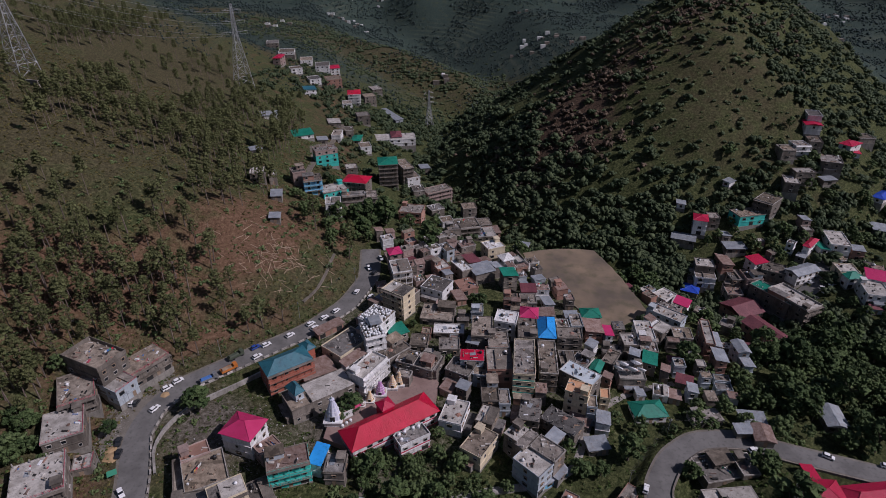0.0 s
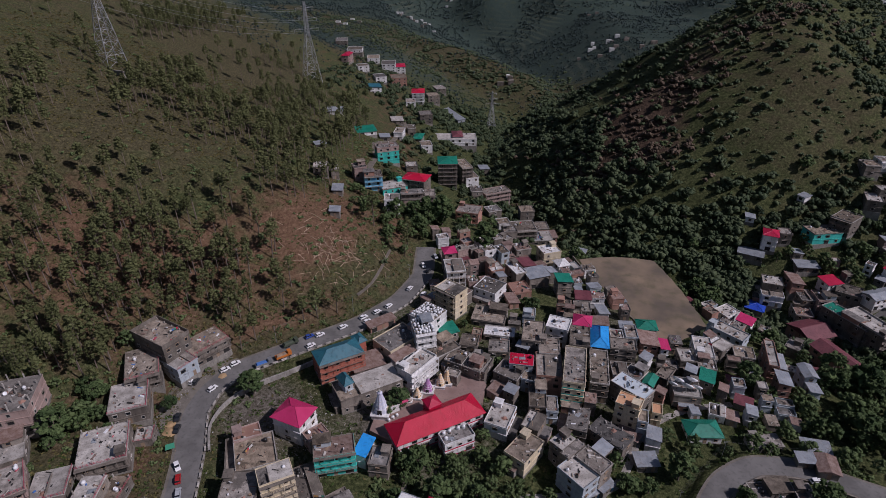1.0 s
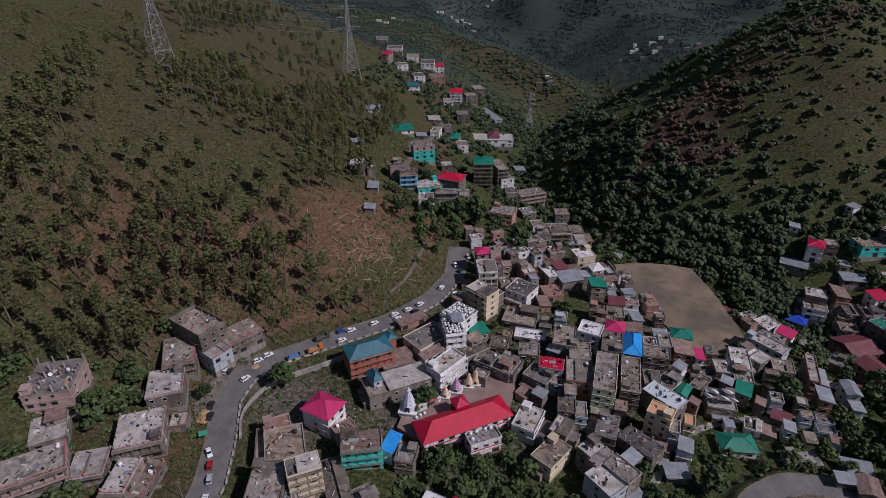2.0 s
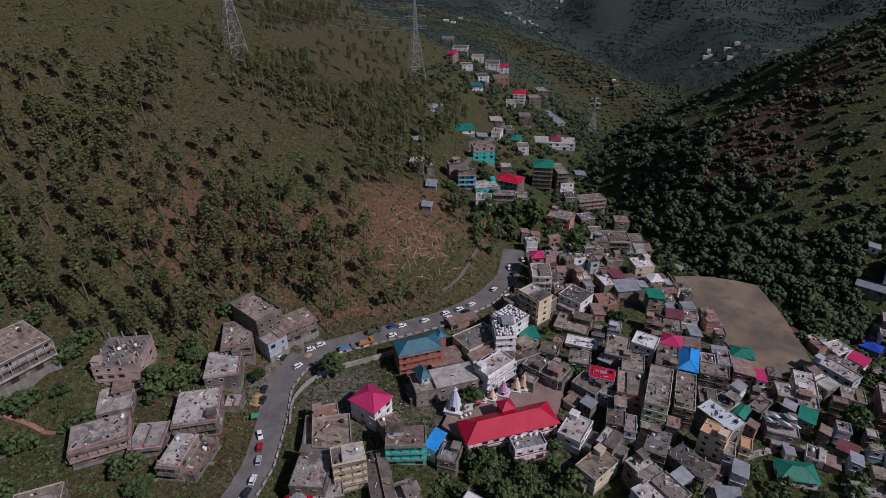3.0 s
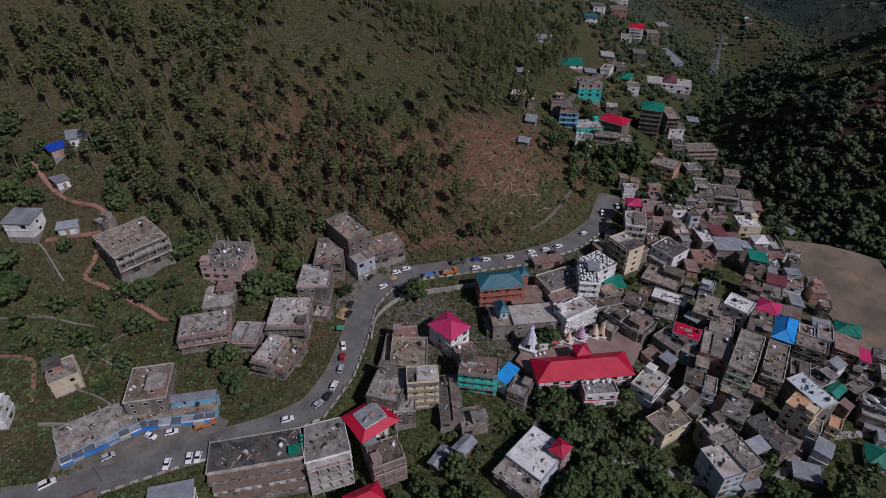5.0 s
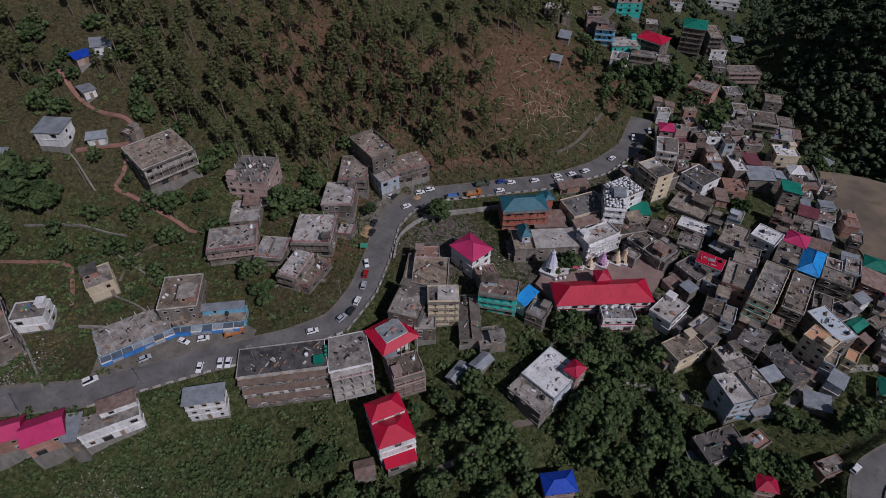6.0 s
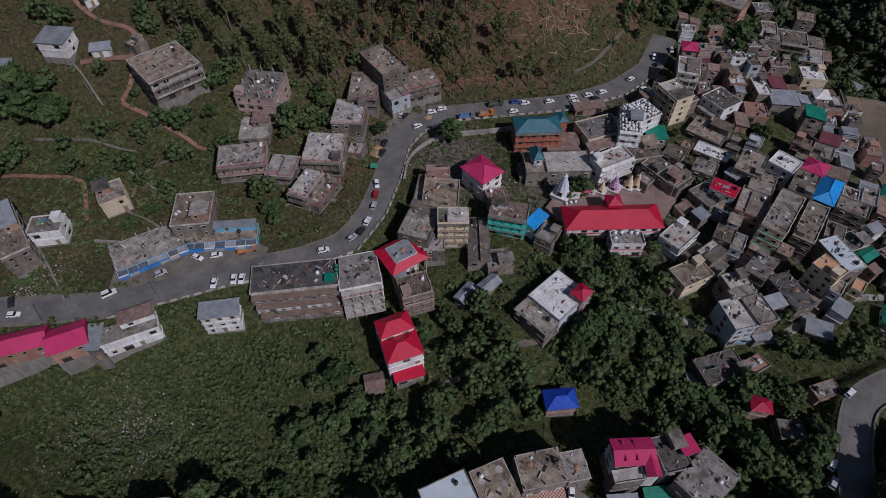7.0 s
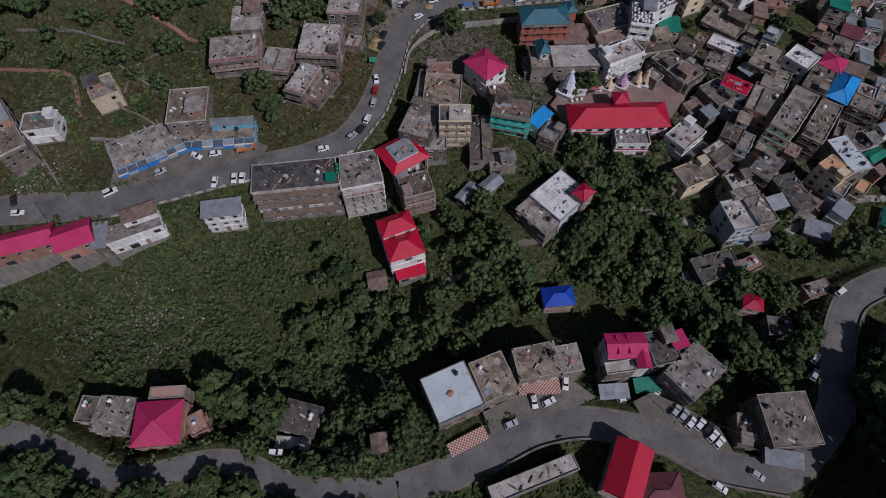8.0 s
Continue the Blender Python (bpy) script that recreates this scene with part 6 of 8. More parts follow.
def pine(seed, loose=24):
    rs = np.random.RandomState(seed)
    h = rs.uniform(13, 18)
    lean = rs.uniform(-0.5, 0.5, 2)
    stem, tufts, clumps = [((0, 0, -1.0), (lean[0], lean[1], h * 0.5), 0.27, 0.2), ((lean[0], lean[1], h * 0.5), (lean[0] * 1.2, lean[1] * 1.2, h), 0.2, 0.05)], [], []
    start = rs.uniform(0.46, 0.62)
    for k in range(24):
        u = start + (1 - start) * (k + 0.5) / 24
        a, r = k * 2.4 + rs.uniform(-0.5, 0.5), (1 - u) * 4.5 + 0.45 + rs.uniform(-0.4, 0.5)
        if u < start + 0.12:
            r *= 0.65
        tip = (lean[0] + r * math.cos(a), lean[1] + r * math.sin(a), h * u + 0.3 * r)
        if k % 2 == 0:
            stem.append(((lean[0], lean[1], h * u), tip, 0.06, 0.02))
        e = rs.uniform(0.45, 0.82)
        clumps.append((tip, (e, e, e * 0.7)))
        tufts.append(cloud(rs, loose, tip, (1.15, 1.15, 0.8), 0.21 if loose > 15 else 0.27))
        if r > 1.6:
            tufts.append(cloud(rs, 4, (lean[0] + r * 0.55 * math.cos(a), lean[1] + r * 0.55 * math.sin(a), h * u + 0.2 * r), (0.85, 0.85, 0.6), 0.25))
    return bars("trunk", M_BARK, stem, 5), foliage("crown", M_PINE, rs, clumps, 1, np.concatenate(tufts), 0.36)


def broad(seed, big=1.0, mat=M_LEAF, sub=2, count=26, loose=30):
    rs = np.random.RandomState(seed)
    h, r = rs.uniform(6, 8.5) * big, rs.uniform(2.6, 3.6) * big
    limbs, lobes, clumps = [((0, 0, -1.0), (0.1, 0.1, h * 0.45), 0.28 * big, 0.18 * big)], [], []
    for k in range(count):
        a, up = k * 2.4 + rs.uniform(-0.4, 0.4), (k + 0.5) / count
        q = r * (0.86 * math.sin(math.pi * (0.16 + 0.80 * up)) + rs.uniform(-0.16, 0.14))
        c = (q * math.cos(a), q * math.sin(a), h * (0.36 + 0.56 * up + rs.uniform(-0.05, 0.05)))
        if k % 4 == 0:
            limbs.append(((0.1, 0.1, h * rs.uniform(0.25, 0.45)), c, 0.12 * big, 0.04))
        e = r * rs.uniform(0.14, 0.34)
        clumps.append((c, (e, e, e * 0.78)))
        lobes.append(cloud(rs, loose, c, (e * 1.45, e * 1.45, e * 1.2), 0.15 + 0.05 * big, 0.3))
    return bars("trunk", M_BARK, limbs, 5), foliage("crown", mat, rs, clumps, sub, np.concatenate(lobes))


def thicket(seed, mat, count, spread, size, high, loose=6, leaf=0.2, rough=0.42, sub=1):
    """A low plant or a far crown of a few clumps."""
    rs = np.random.RandomState(seed)
    clumps, lobes = [], []
    for k in range(count):
        a, q = k * 2.4 + rs.uniform(-0.5, 0.5), spread * math.sqrt((k + 0.4) / count)
        e = size * rs.uniform(0.65, 1.15)
        c = (q * math.cos(a), q * math.sin(a), high * rs.uniform(0.55, 1.1) * (1.1 - 0.35 * q / max(spread, 0.01)))
        clumps.append((c, (e, e, e * 0.85)))
        if loose:
            lobes.append(cloud(rs, loose, c, (e * 1.5, e * 1.5, e * 1.25), leaf, 0.3))
    return foliage("shrub", mat, rs, clumps, sub, np.concatenate(lobes) if lobes else None, rough)


PINES = [pine(20 + k) for k in range(6)]
BROADS = [broad(40 + k) for k in range(5)] + [broad(50 + k, 1.5) for k in range(3)]
RECT = np.array([(x, y, w / 2, d / 2, math.cos(radians(t)), math.sin(radians(t))) for x, y, z, w, d, t, h, r in HOUSES])


def free(x, y, margin):
    """Places clear of houses, roads and the field."""
    ok = np.minimum(np.minimum(line_of(x, y, MAIN_ROAD)[0] - 5.5, line_of(x, y, LOW_STREET[:13])[0] - 2.4), line_of(x, y, LOW_STREET[12:])[0] - 4.5) > margin
    ok &= inside(x, y, FIELD, 3.0) > 0.99
    ok &= (np.hypot(x + 9.1, y - 27.7) > 6.5) & (np.hypot(x - 0.3, y - 50.6) > 6.5) & (line_of(x, y, ((-150, 36, 0), (-131, 55, 0), (-113, 69, 0)))[0] > 5)
    for cx, cy, w, d, c, s in RECT:
        near = (np.abs(x - cx) < 30) & (np.abs(y - cy) < 30)
        u, v = (x - cx) * c + (y - cy) * s, -(x - cx) * s + (y - cy) * c
        ok &= ~(near & (np.abs(u) < w + margin) & (np.abs(v) < d + margin))
    return ok


def tree(kind, x, y, size, label, category, group, rs, name):
    trunk, crown = kind
    z = ground_at(x, y)
    ob = thing(name, pose(x, y, z, 0, 0, rs.uniform(0, 360)) @ Matrix.Diagonal((size, size, size * rs.uniform(0.9, 1.1), 1)), label, category, group, trunk)
    put(crown, ob)


def wood(x, y):
    """How thick the pine wood stands, 0 to 1."""
    s, side, _ = line_of(x, y, FLANK)
    up = np.where(side > 0, s, -1)
    shelf = 5 + 62 / (1 + np.exp((x + 128) / 14)) / (1 + np.exp((y - 150) / 16))
    edge = step(0, 6, up - shelf) * (1 - step(150, 190, up)) * step(-330, -300, x) * (1 - step(430, 520, y))
    thick = 0.06 + 0.9 * (1 - step(30, 90, up - shelf))
    for cx, cy, rx, ry, k in ((-150, 345, 30, 30, 0.5), (-128, 318, 18, 26, 0.35), (-205, 345, 16, 48, 0.55), (-216, 222, 36, 12, 0.5), (-200, 192, 40, 14, 0.5), (-246, 165, 38, 30, 0.9), (-178, 300, 14, 20, 0.2), (-232, 262, 14, 22, 0.35)):
        thick = thick + k * blob(x, y, cx, cy, rx, ry)
    body = edge * thick * (0.2 + 0.8 * step(-0.2, 0.2, waves(x, y, 60, 21) + 0.5 * waves(x, y, 26, 22)))
    for cx, cy, rx, ry, k in ((-80, 236, 30, 24, 0.98), (-60, 250, 22, 26, 0.97), (-100, 265, 14, 22, 0.7), (-175, 75, 38, 45, 0.97), (-225, 60, 30, 40, 0.9), (-52, 222, 12, 25, 0.9), (-220, 470, 42, 70, 0.98), (-178, 260, 22, 13, 0.92), (-150, 258, 10, 20, 0.85), (-190, 275, 14, 26, 0.8), (-146, 226, 12, 8, 0.8), (-205, 108, 30, 22, 0.96), (-95, 325, 14, 50, 0.85)):
        body = body * (1 - k * blob(x, y, cx, cy, rx, ry))
    body = np.maximum(body, 0.4 * np.maximum(blob(x, y, -283, 510, 16, 80), 0.8 * blob(x, y, -150, 430, 16, 50)))
    body = body * np.where(x < -142, step(114, 134, y + np.clip(-0.55 * (x + 212), 0, 34)), 1) * np.where(y > 262, step(40, 62, up), 1)
    body = body * (1 - np.clip(1.9 * blob(x, y, -74, 226, 27, 30), 0, 1))
    single = 0.010 * (up > 90) * (up < 330) * (x > -420) * (y < 700)
    return np.maximum(body, single)


rs = np.random.RandomState(5)
cand = np.stack([rs.uniform(-330, 0, 24000), rs.uniform(20, 620, 24000)], 1)
cand = cand[free(cand[:, 0], cand[:, 1], 2.0) & (rs.uniform(size=24000) < wood(cand[:, 0], cand[:, 1]))]
kept, cells = [], {}
for p in cand.tolist():
    i, j = int(p[0] // 3.6), int(p[1] // 3.6)
    if all((p[0] - q[0]) ** 2 + (p[1] - q[1]) ** 2 > 13 for a in (-1, 0, 1) for b in (-1, 0, 1) for q in cells.get((i + a, j + b), ())):
        kept.append(p)
        cells.setdefault((i, j), []).append(p)
kept = np.array(kept)
order = np.argsort(np.hypot(kept[:, 0], kept[:, 1]))
kept = kept[order]
for i, (x, y) in enumerate(kept[:220]):
    tree(PINES[rs.randint(6)], x, y, rs.uniform(0.75, 1.15), "tall thin pine with a sparse olive-green crown", "pine tree", "pines on the hillside", rs, "pine_tree")


def joined(name, places, kinds, sizes, rs, label, category):
    """Many plants of one kind, past counting, as one mesh."""
    vs, ls, tot, base = [], [], [], 0
    src = []
    for me in kinds:
        v, l, t = np.empty(len(me.vertices) * 3), np.empty(len(me.loops), np.int32), np.empty(len(me.polygons), np.int32)
        me.vertices.foreach_get("co", v)
        me.loops.foreach_get("vertex_index", l)
        me.polygons.foreach_get("loop_total", t)
        src.append((v.reshape(-1, 3), l, t))
    zs = ground(places[:, 0], places[:, 1])
    for (x, y), z, s in zip(places, zs, sizes):
        v, l, t = src[rs.randint(len(src))]
        a, tall = rs.uniform(0, 6.28), s * rs.uniform(0.85, 1.25)
        c, q = math.cos(a) * s, math.sin(a) * s
        vs.append(np.stack([v[:, 0] * c - v[:, 1] * q + x, v[:, 0] * q + v[:, 1] * c + y, v[:, 2] * tall + z], 1))
        ls.append(l + base)
        tot.append(t)
        base += len(v)
    vs, ls, tot = np.concatenate(vs), np.concatenate(ls), np.concatenate(tot)
    me = bpy.data.meshes.new(name)
    me.vertices.add(len(vs)), me.loops.add(len(ls)), me.polygons.add(len(tot))
    me.vertices.foreach_set("co", vs.ravel())
    me.loops.foreach_set("vertex_index", ls)
    me.polygons.foreach_set("loop_start", np.concatenate([[0], np.cumsum(tot)[:-1]]))
    me.update(calc_edges=True)
    me.materials.append(kinds[0].materials[0])
    return tagged(new(name, me), label, category, kind="stuff")


rest = kept[220:]
joined("pine_wood", rest, [pine(30 + k, 13)[1] for k in range(6)], rs.uniform(0.75, 1.15, len(rest)), rs, "olive-green pine crowns higher up the hillside", "pine wood")
far_stem = bars("trunk", M_BARK, [((x, y, z - 1), (x, y, z + 11), 0.24, 0.1) for (x, y), z in zip(rest.tolist(), ground(rest[:, 0], rest[:, 1]).tolist())], 4)
far_stem.name = "pine_stems"
tagged(new("pine_stems", far_stem), "thin brown pine stems higher up the hillside", "pine wood", kind="stuff")

# broad-leaved trees: (x, y, spread, how many, size)
# Groups at (97, 76) and (79, 100) are added to shade the street.
rs = np.random.RandomState(8)
spots = []
for x, y, rx, ry, n, size in (
        (-60, 41, 12, 9, 8, 1.0), (-42, 42, 9, 8, 6, 1.0), (-4, 106, 14, 10, 14, 1.0), (22, 108, 12, 6, 8, 0.9), (-76, 6, 16, 8, 9, 1.0), (-48, 74, 6, 5, 4, 0.9), (-55, -14, 12, 6, 7, 1.0),
        (-98, -36, 18, 10, 10, 1.1), (-28, 16, 8, 6, 5, 0.9), (62, 98, 6, 10, 6, 0.9), (-28, 26, 8, 5, 5, 0.8), (-124, 66, 8, 5, 4, 0.8), (-150, 62, 12, 8, 6, 0.7), (-86, 150, 2, 2, 1, 1.0), (-80, 128, 3, 3, 2, 0.8),
        (-22, 120, 8, 6, 5, 0.8), (-36, 150, 5, 4, 3, 0.8), (-205, 70, 6, 6, 4, 1.6), (-170, 98, 8, 10, 6, 0.8), (-118, 128, 8, 12, 7, 0.8), (-185, 98, 5, 8, 4, 0.7),
        (148, 194, 18, 12, 16, 1.4), (175, 205, 18, 12, 14, 1.4), (150, 164, 14, 10, 8, 1.2), (170, 155, 14, 10, 8, 1.2), (110, 190, 9, 9, 8, 1.0), (106, 129, 5, 4, 3, 1.3), (92, 131, 5, 4, 3, 1.0),
        (118, 160, 10, 6, 5, 0.7), (-12, 262, 6, 10, 8, 1.2), (0, 250, 5, 6, 4, 1.2), (-45, 290, 12, 14, 14, 1.2), (-70, 320, 12, 14, 10, 1.1), (-20, 300, 12, 16, 10, 1.1), (60, 205, 5, 3, 3, 0.8), (112, 262, 5, 25, 12, 0.9), (97, 76, 6, 20, 18, 1.4), (79, 100, 2.5, 20, 12, 1.3), (36, 97, 14, 8, 14, 1.1), (58, 98, 6, 10, 6, 1.0), (50, 82, 6, 6, 5, 0.9), (54, 130, 8, 6, 6, 1.0), (82, 100, 5, 12, 7, 1.1), (96, 44, 6, 10, 6, 1.2), (-33, 4, 3, 2.5, 5, 0.8), (-28, -3, 4, 3, 6, 0.9), (-40, -1, 4, 2, 4, 0.8), (-80, -19, 5, 3, 6, 1.0), (-70, -27, 6, 4, 8, 1.1), (-96, -24, 7, 3, 8, 1.1), (-112, -27, 8, 3, 8, 1.1), (-90, -36, 12, 4, 10, 1.1), (-120, 124, 4, 5, 4, 0.8), (-132, 140, 5, 8, 7, 1.0), (-136, 120, 5, 8, 5, 1.0), (-114, 84, 5, 3, 4, 0.8), (-104, -40, 14, 4, 8, 1.2), (-58, -15, 8, 4, 6, 1.0), (-44, -13, 8, 4, 5, 0.9), (28, 92, 8, 6, 8, 1.0), (44, 112, 8, 6, 7, 1.0), (60, 118, 3, 8, 4, 1.0), (18, 222, 8, 6, 6, 0.7), (-12, 201, 4, 4, 4, 0.6), (38, 168, 4, 4, 4, 0.7)):
    for k in range(n):
        spots.append((rs.normal(x, rx * 0.6), rs.normal(y, ry * 0.6), size * rs.uniform(0.7, 1.2)))
spots = np.array(spots)
spots = spots[free(spots[:, 0], spots[:, 1], 2.4) & (blob(spots[:, 0], spots[:, 1], -106, 13, 42, 24, 32) < 0.4)]
for x, y, s in spots[-299:]:
    tree(BROADS[rs.randint(len(BROADS))] if s > 0.8 else BROADS[rs.randint(5)], x, y, s, "leafy dark green broad-leaved tree", "tree", "broad-leaved trees", rs, "tree")

SCRUB = [thicket(190 + k, M_VALLEY, 4, 1.1, 0.8, 0.9, 3, 0.3) for k in range(4)]
BUSHES = [thicket(70 + k, M_BUSH, 4, 0.8, 0.38, 0.4, 8, 0.19, 0.5) for k in range(4)]
FARTREE = [thicket(90 + k, M_VALLEY, 7, 2.1, 1.15, 2.6, 7, 0.36, 0.5) for k in range(5)]


def scatter(n, x0, x1, y0, y1, dens, margin, seed):
    r = np.random.RandomState(seed)
    p = np.stack([r.uniform(x0, x1, n), r.uniform(y0, y1, n)], 1)
    return p[free(p[:, 0], p[:, 1], margin) & (r.uniform(size=n) < dens(p[:, 0], p[:, 1]))]


def bushy(x, y):
    s, side, _ = line_of(x, y, FLANK)
    up = np.where(side > 0, s, 0)
    gully = blob(x, y, -60, 25, 70, 30) + blob(x, y, 10, 105, 30, 18) + blob(x, y, 100, 165, 30, 22)
    d = 0.14 + 0.75 * gully + 0.35 * (up > 8) * (up < 60) + 0.5 * blob(x, y, 100, 300, 60, 40) + 0.7 * blob(x, y, 65, 296, 30, 8) + 0.6 * blob(x, y, -190, 65, 60, 45) + 0.4 * blob(x, y, -120, 125, 20, 40) - 0.7 * blob(x, y, 15, 185, 60, 45)
    return np.clip(d, 0.03, 1) * (0.3 + 0.7 * step(-0.1, 0.3, waves(x, y, 30, 31)))


p = scatter(34000, -170, 40, -50, 140, lambda x, y: np.clip(1.3 * (blob(x, y, -60, 22, 75, 26) + blob(x, y, 5, 106, 30, 15) + blob(x, y, -16, 127, 16, 9)), 0, 1) * (0.35 + 0.65 * step(-0.3, 0.2, waves(x, y, 26, 33))), 0.3, 13)
r = np.random.RandomState(13)
p = p[::3]
THICK = [thicket(170 + k, M_BUSH, 6, 1.4, 0.34, 0.6, 24, 0.17, 0.5) for k in range(5)]
joined("gully_thicket", p, THICK, r.uniform(0.5, 1.0, len(p)) ** 2 * 2.2, r, "thick green scrub filling the gully", "shrubs")
p = scatter(34000, -300, 260, -60, 420, bushy, 0.4, 11)
r = np.random.RandomState(12)
joined("shrubs", p, BUSHES, r.uniform(0.5, 1.7, len(p)), r, "low green shrubs and weeds over the slopes", "shrubs")


def valley(x, y):
    """How thick the broad-leaved woods across the stream stand."""
    ds = line_of(x, y, STREAM)[0]
    s, side, _ = line_of(x, y, FLANK)
    k = 0.9 * np.exp(-(ds / 24) ** 2) * step(180, 260, y) * (1 - 0.5 * step(390, 460, y)) + 0.9 * blob(x, y, 130, 318, 60, 16) + 0.8 * blob(x, y, 180, 318, 30, 16) + 0.8 * blob(x, y, 245, 315, 50, 38) + 0.7 * blob(x, y, 330, 400, 90, 90)
    k = k + 0.6 * blob(x, y, 235, 385, 16, 40) + 0.5 * blob(x, y, 255, 440, 30, 40) + 0.12 * blob(x, y, 92, 395, 50, 40) + 0.3 * blob(x, y, 170, 480, 70, 28) + 0.3 * blob(x, y, 200, 270, 60, 40)
    k = k + 0.06 + 0.35 * (np.hypot(x, y) > 560) + 0.6 * blob(x, y, -20, 440, 50, 110) + 0.4 * blob(x, y, -50, 600, 70, 110)
    k = k * (1 - 0.9 * blob(x, y, 185, 380, 42, 56)) * (1 - 0.85 * blob(x, y, 88, 390, 40, 36)) * (1 - 0.7 * blob(x, y, 90, 345, 16, 10)) * (1 - 0.8 * blob(x, y, 18, 440, 12, 40))
    return np.clip(k, 0, 1) * (0.25 + 0.75 * step(-0.2, 0.2, waves(x, y, 46, 41))) * np.where((side > 0) & (s > 25) & (np.hypot(x, y) < 520), 0.02, 1)


p = scatter(19000, -180, 420, 215, 700, valley, 1.2, 14)
joined("valley_woods", p, FARTREE, r.uniform(0.45, 1.5, len(p)), r, "dense dark green woods along the stream and hill", "woods")
# Far crowns carry the haze in their bluish leaf colour.
DIST = [thicket(110 + k, M_HAZELEAF, 1, 0.0, 2.6, 2.0, 0, rough=0.3, sub=0) for k in range(5)]
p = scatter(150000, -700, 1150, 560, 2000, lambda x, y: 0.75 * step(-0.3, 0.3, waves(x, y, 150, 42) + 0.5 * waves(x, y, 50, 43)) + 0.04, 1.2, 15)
joined("distant_woods", p, DIST, r.uniform(0.3, 1.0, len(p)) * np.minimum(1, np.hypot(p[:, 0], p[:, 1]) / 1300), r, "dark woods tinted haze-blue on the distant slopes", "woods")
SERE = [thicket(150 + k, M_SERE, 6, 1.5, 1.0, 2.6, 4, 0.32, 0.4) for k in range(4)]
p = scatter(12000, 0, 290, 320, 540, lambda x, y: 1.2 * scorch_of(x, y) * (0.25 + 0.75 * step(-0.2, 0.2, waves(x, y, 30, 64))), 1.0, 21)
joined("sere_trees", p[::2], SERE, r.uniform(0.45, 1.15, len(p[::2])), r, "brownish half-bare trees on the hill's flank", "woods")
DARKWOOD = [thicket(160 + k, M_VALLEY, 9, 2.4, 1.25, 3.0, 7, 0.34, 0.5) for k in range(4)]
p = scatter(5000, 0, 260, 200, 520, lambda x, y: (np.clip(1.3 * np.exp(-((line_of(x, y, STREAM)[0] - 4) / 19) ** 2), 0, 1) * (1 - 0.7 * step(390, 450, y)) + 0.12 * blob(x, y, 60, 400, 60, 60)) * (0.5 + 0.5 * step(-0.2, 0.2, waves(x, y, 40, 65))), 1.5, 22)
joined("stream_woods", p, DARKWOOD, r.uniform(0.6, 1.5, len(p)), r, "dense dark green trees along the stream", "woods")
SMALL = [broad(40 + k, 1.0, M_LEAF, 1, 24, 22) for k in range(4)]
r = np.random.RandomState(23)
p = np.concatenate([np.stack([r.normal(x, rx, n), r.normal(y, ry, n)], 1) for x, y, rx, ry, n in ((-48, 46, 13, 7, 22), (-20, 70, 8, 8, 14), (0, 101, 12, 6, 16), (28, 104, 8, 5, 8), (-78, 2, 16, 6, 16), (-55, 0, 12, 4, 10), (-92, -12, 14, 6, 12), (-84, -36, 16, 5, 14), (-30, 8, 8, 4, 7), (-88, 30, 14, 8, 8), (-185, 72, 18, 12, 14), (-205, 58, 14, 12, 9), (-160, 86, 8, 6, 7), (-128, 88, 5, 4, 5), (-150, 98, 8, 5, 6), (-42, 88, 8, 6, 12), (-32, 80, 8, 6, 8), (-18, 128, 10, 5, 10), (2, 132, 8, 5, 5), (60, 292, 14, 3, 8), (98, 262, 2, 16, 10), (-140, -20, 16, 8, 8), (36, 100, 12, 9, 20), (54, 112, 6, 8, 11), (46, 86, 8, 5, 9), (20, 118, 10, 5, 8), (-30, 58, 12, 8, 12), (75, 150, 10, 5, 8), (95, 160, 10, 6, 8), (108, 178, 8, 8, 8), (48, 196, 6, 6, 5), (10, 196, 10, 10, 7), (34, 140, 10, 8, 7), (130, 176, 18, 12, 44), (165, 166, 16, 12, 36), (112, 165, 8, 8, 14), (140, 152, 14, 6, 14), (125, 210, 8, 12, 14), (200, 225, 20, 14, 40), (190, 190, 20, 14, 40), (230, 290, 24, 16, 30), (180, 288, 18, 8, 20), (205, 335, 14, 10, 16), (250, 335, 18, 14, 24), (-236, 138, 14, 8, 24), (-214, 126, 9, 6, 12), (-248, 112, 10, 9, 14), (-224, 100, 8, 5, 6), (-196, 118, 6, 5, 8), (-170, 112, 4, 6, 6), (-136, 132, 6, 8, 10), (-60, 268, 8, 8, 12), (-70, 285, 10, 8, 12), (-40, 262, 4, 8, 8))])
p = p[free(p[:, 0], p[:, 1], 1.6) & (blob(p[:, 0], p[:, 1], -106, 13, 42, 24, 32) < 0.4)]
joined("gully_trees", p[::2], [q[1] for q in SMALL], r.uniform(0.6, 1.2, len(p[::2])), r, "round dark green tree crowns crowding the gully", "trees")
LIGHT = [broad(44 + k, 1.0, M_BUSH, 1, 24, 22)[1] for k in range(4)]
joined("gully_trees", p[1::2], LIGHT, r.uniform(0.5, 1.1, len(p[1::2])), r, "lighter green tree crowns crowding the gully", "trees")
stems = bars("trunk", M_BARK, [((x, y, z - 1), (x, y, z + 3.2), 0.16, 0.1) for (x, y), z in zip(p.tolist(), ground(p[:, 0], p[:, 1]).tolist())], 4)
stems.name = "gully_stems"
tagged(new("gully_stems", stems), "brown stems of the trees in the gully", "trees", kind="stuff")

TUFT = [cards("tuft", cloud(np.random.RandomState(130 + k), 5, (0, 0, 0.12), (0.5, 0.5, 0.12), 0.3, 0.5), M_DRY) for k in range(3)]
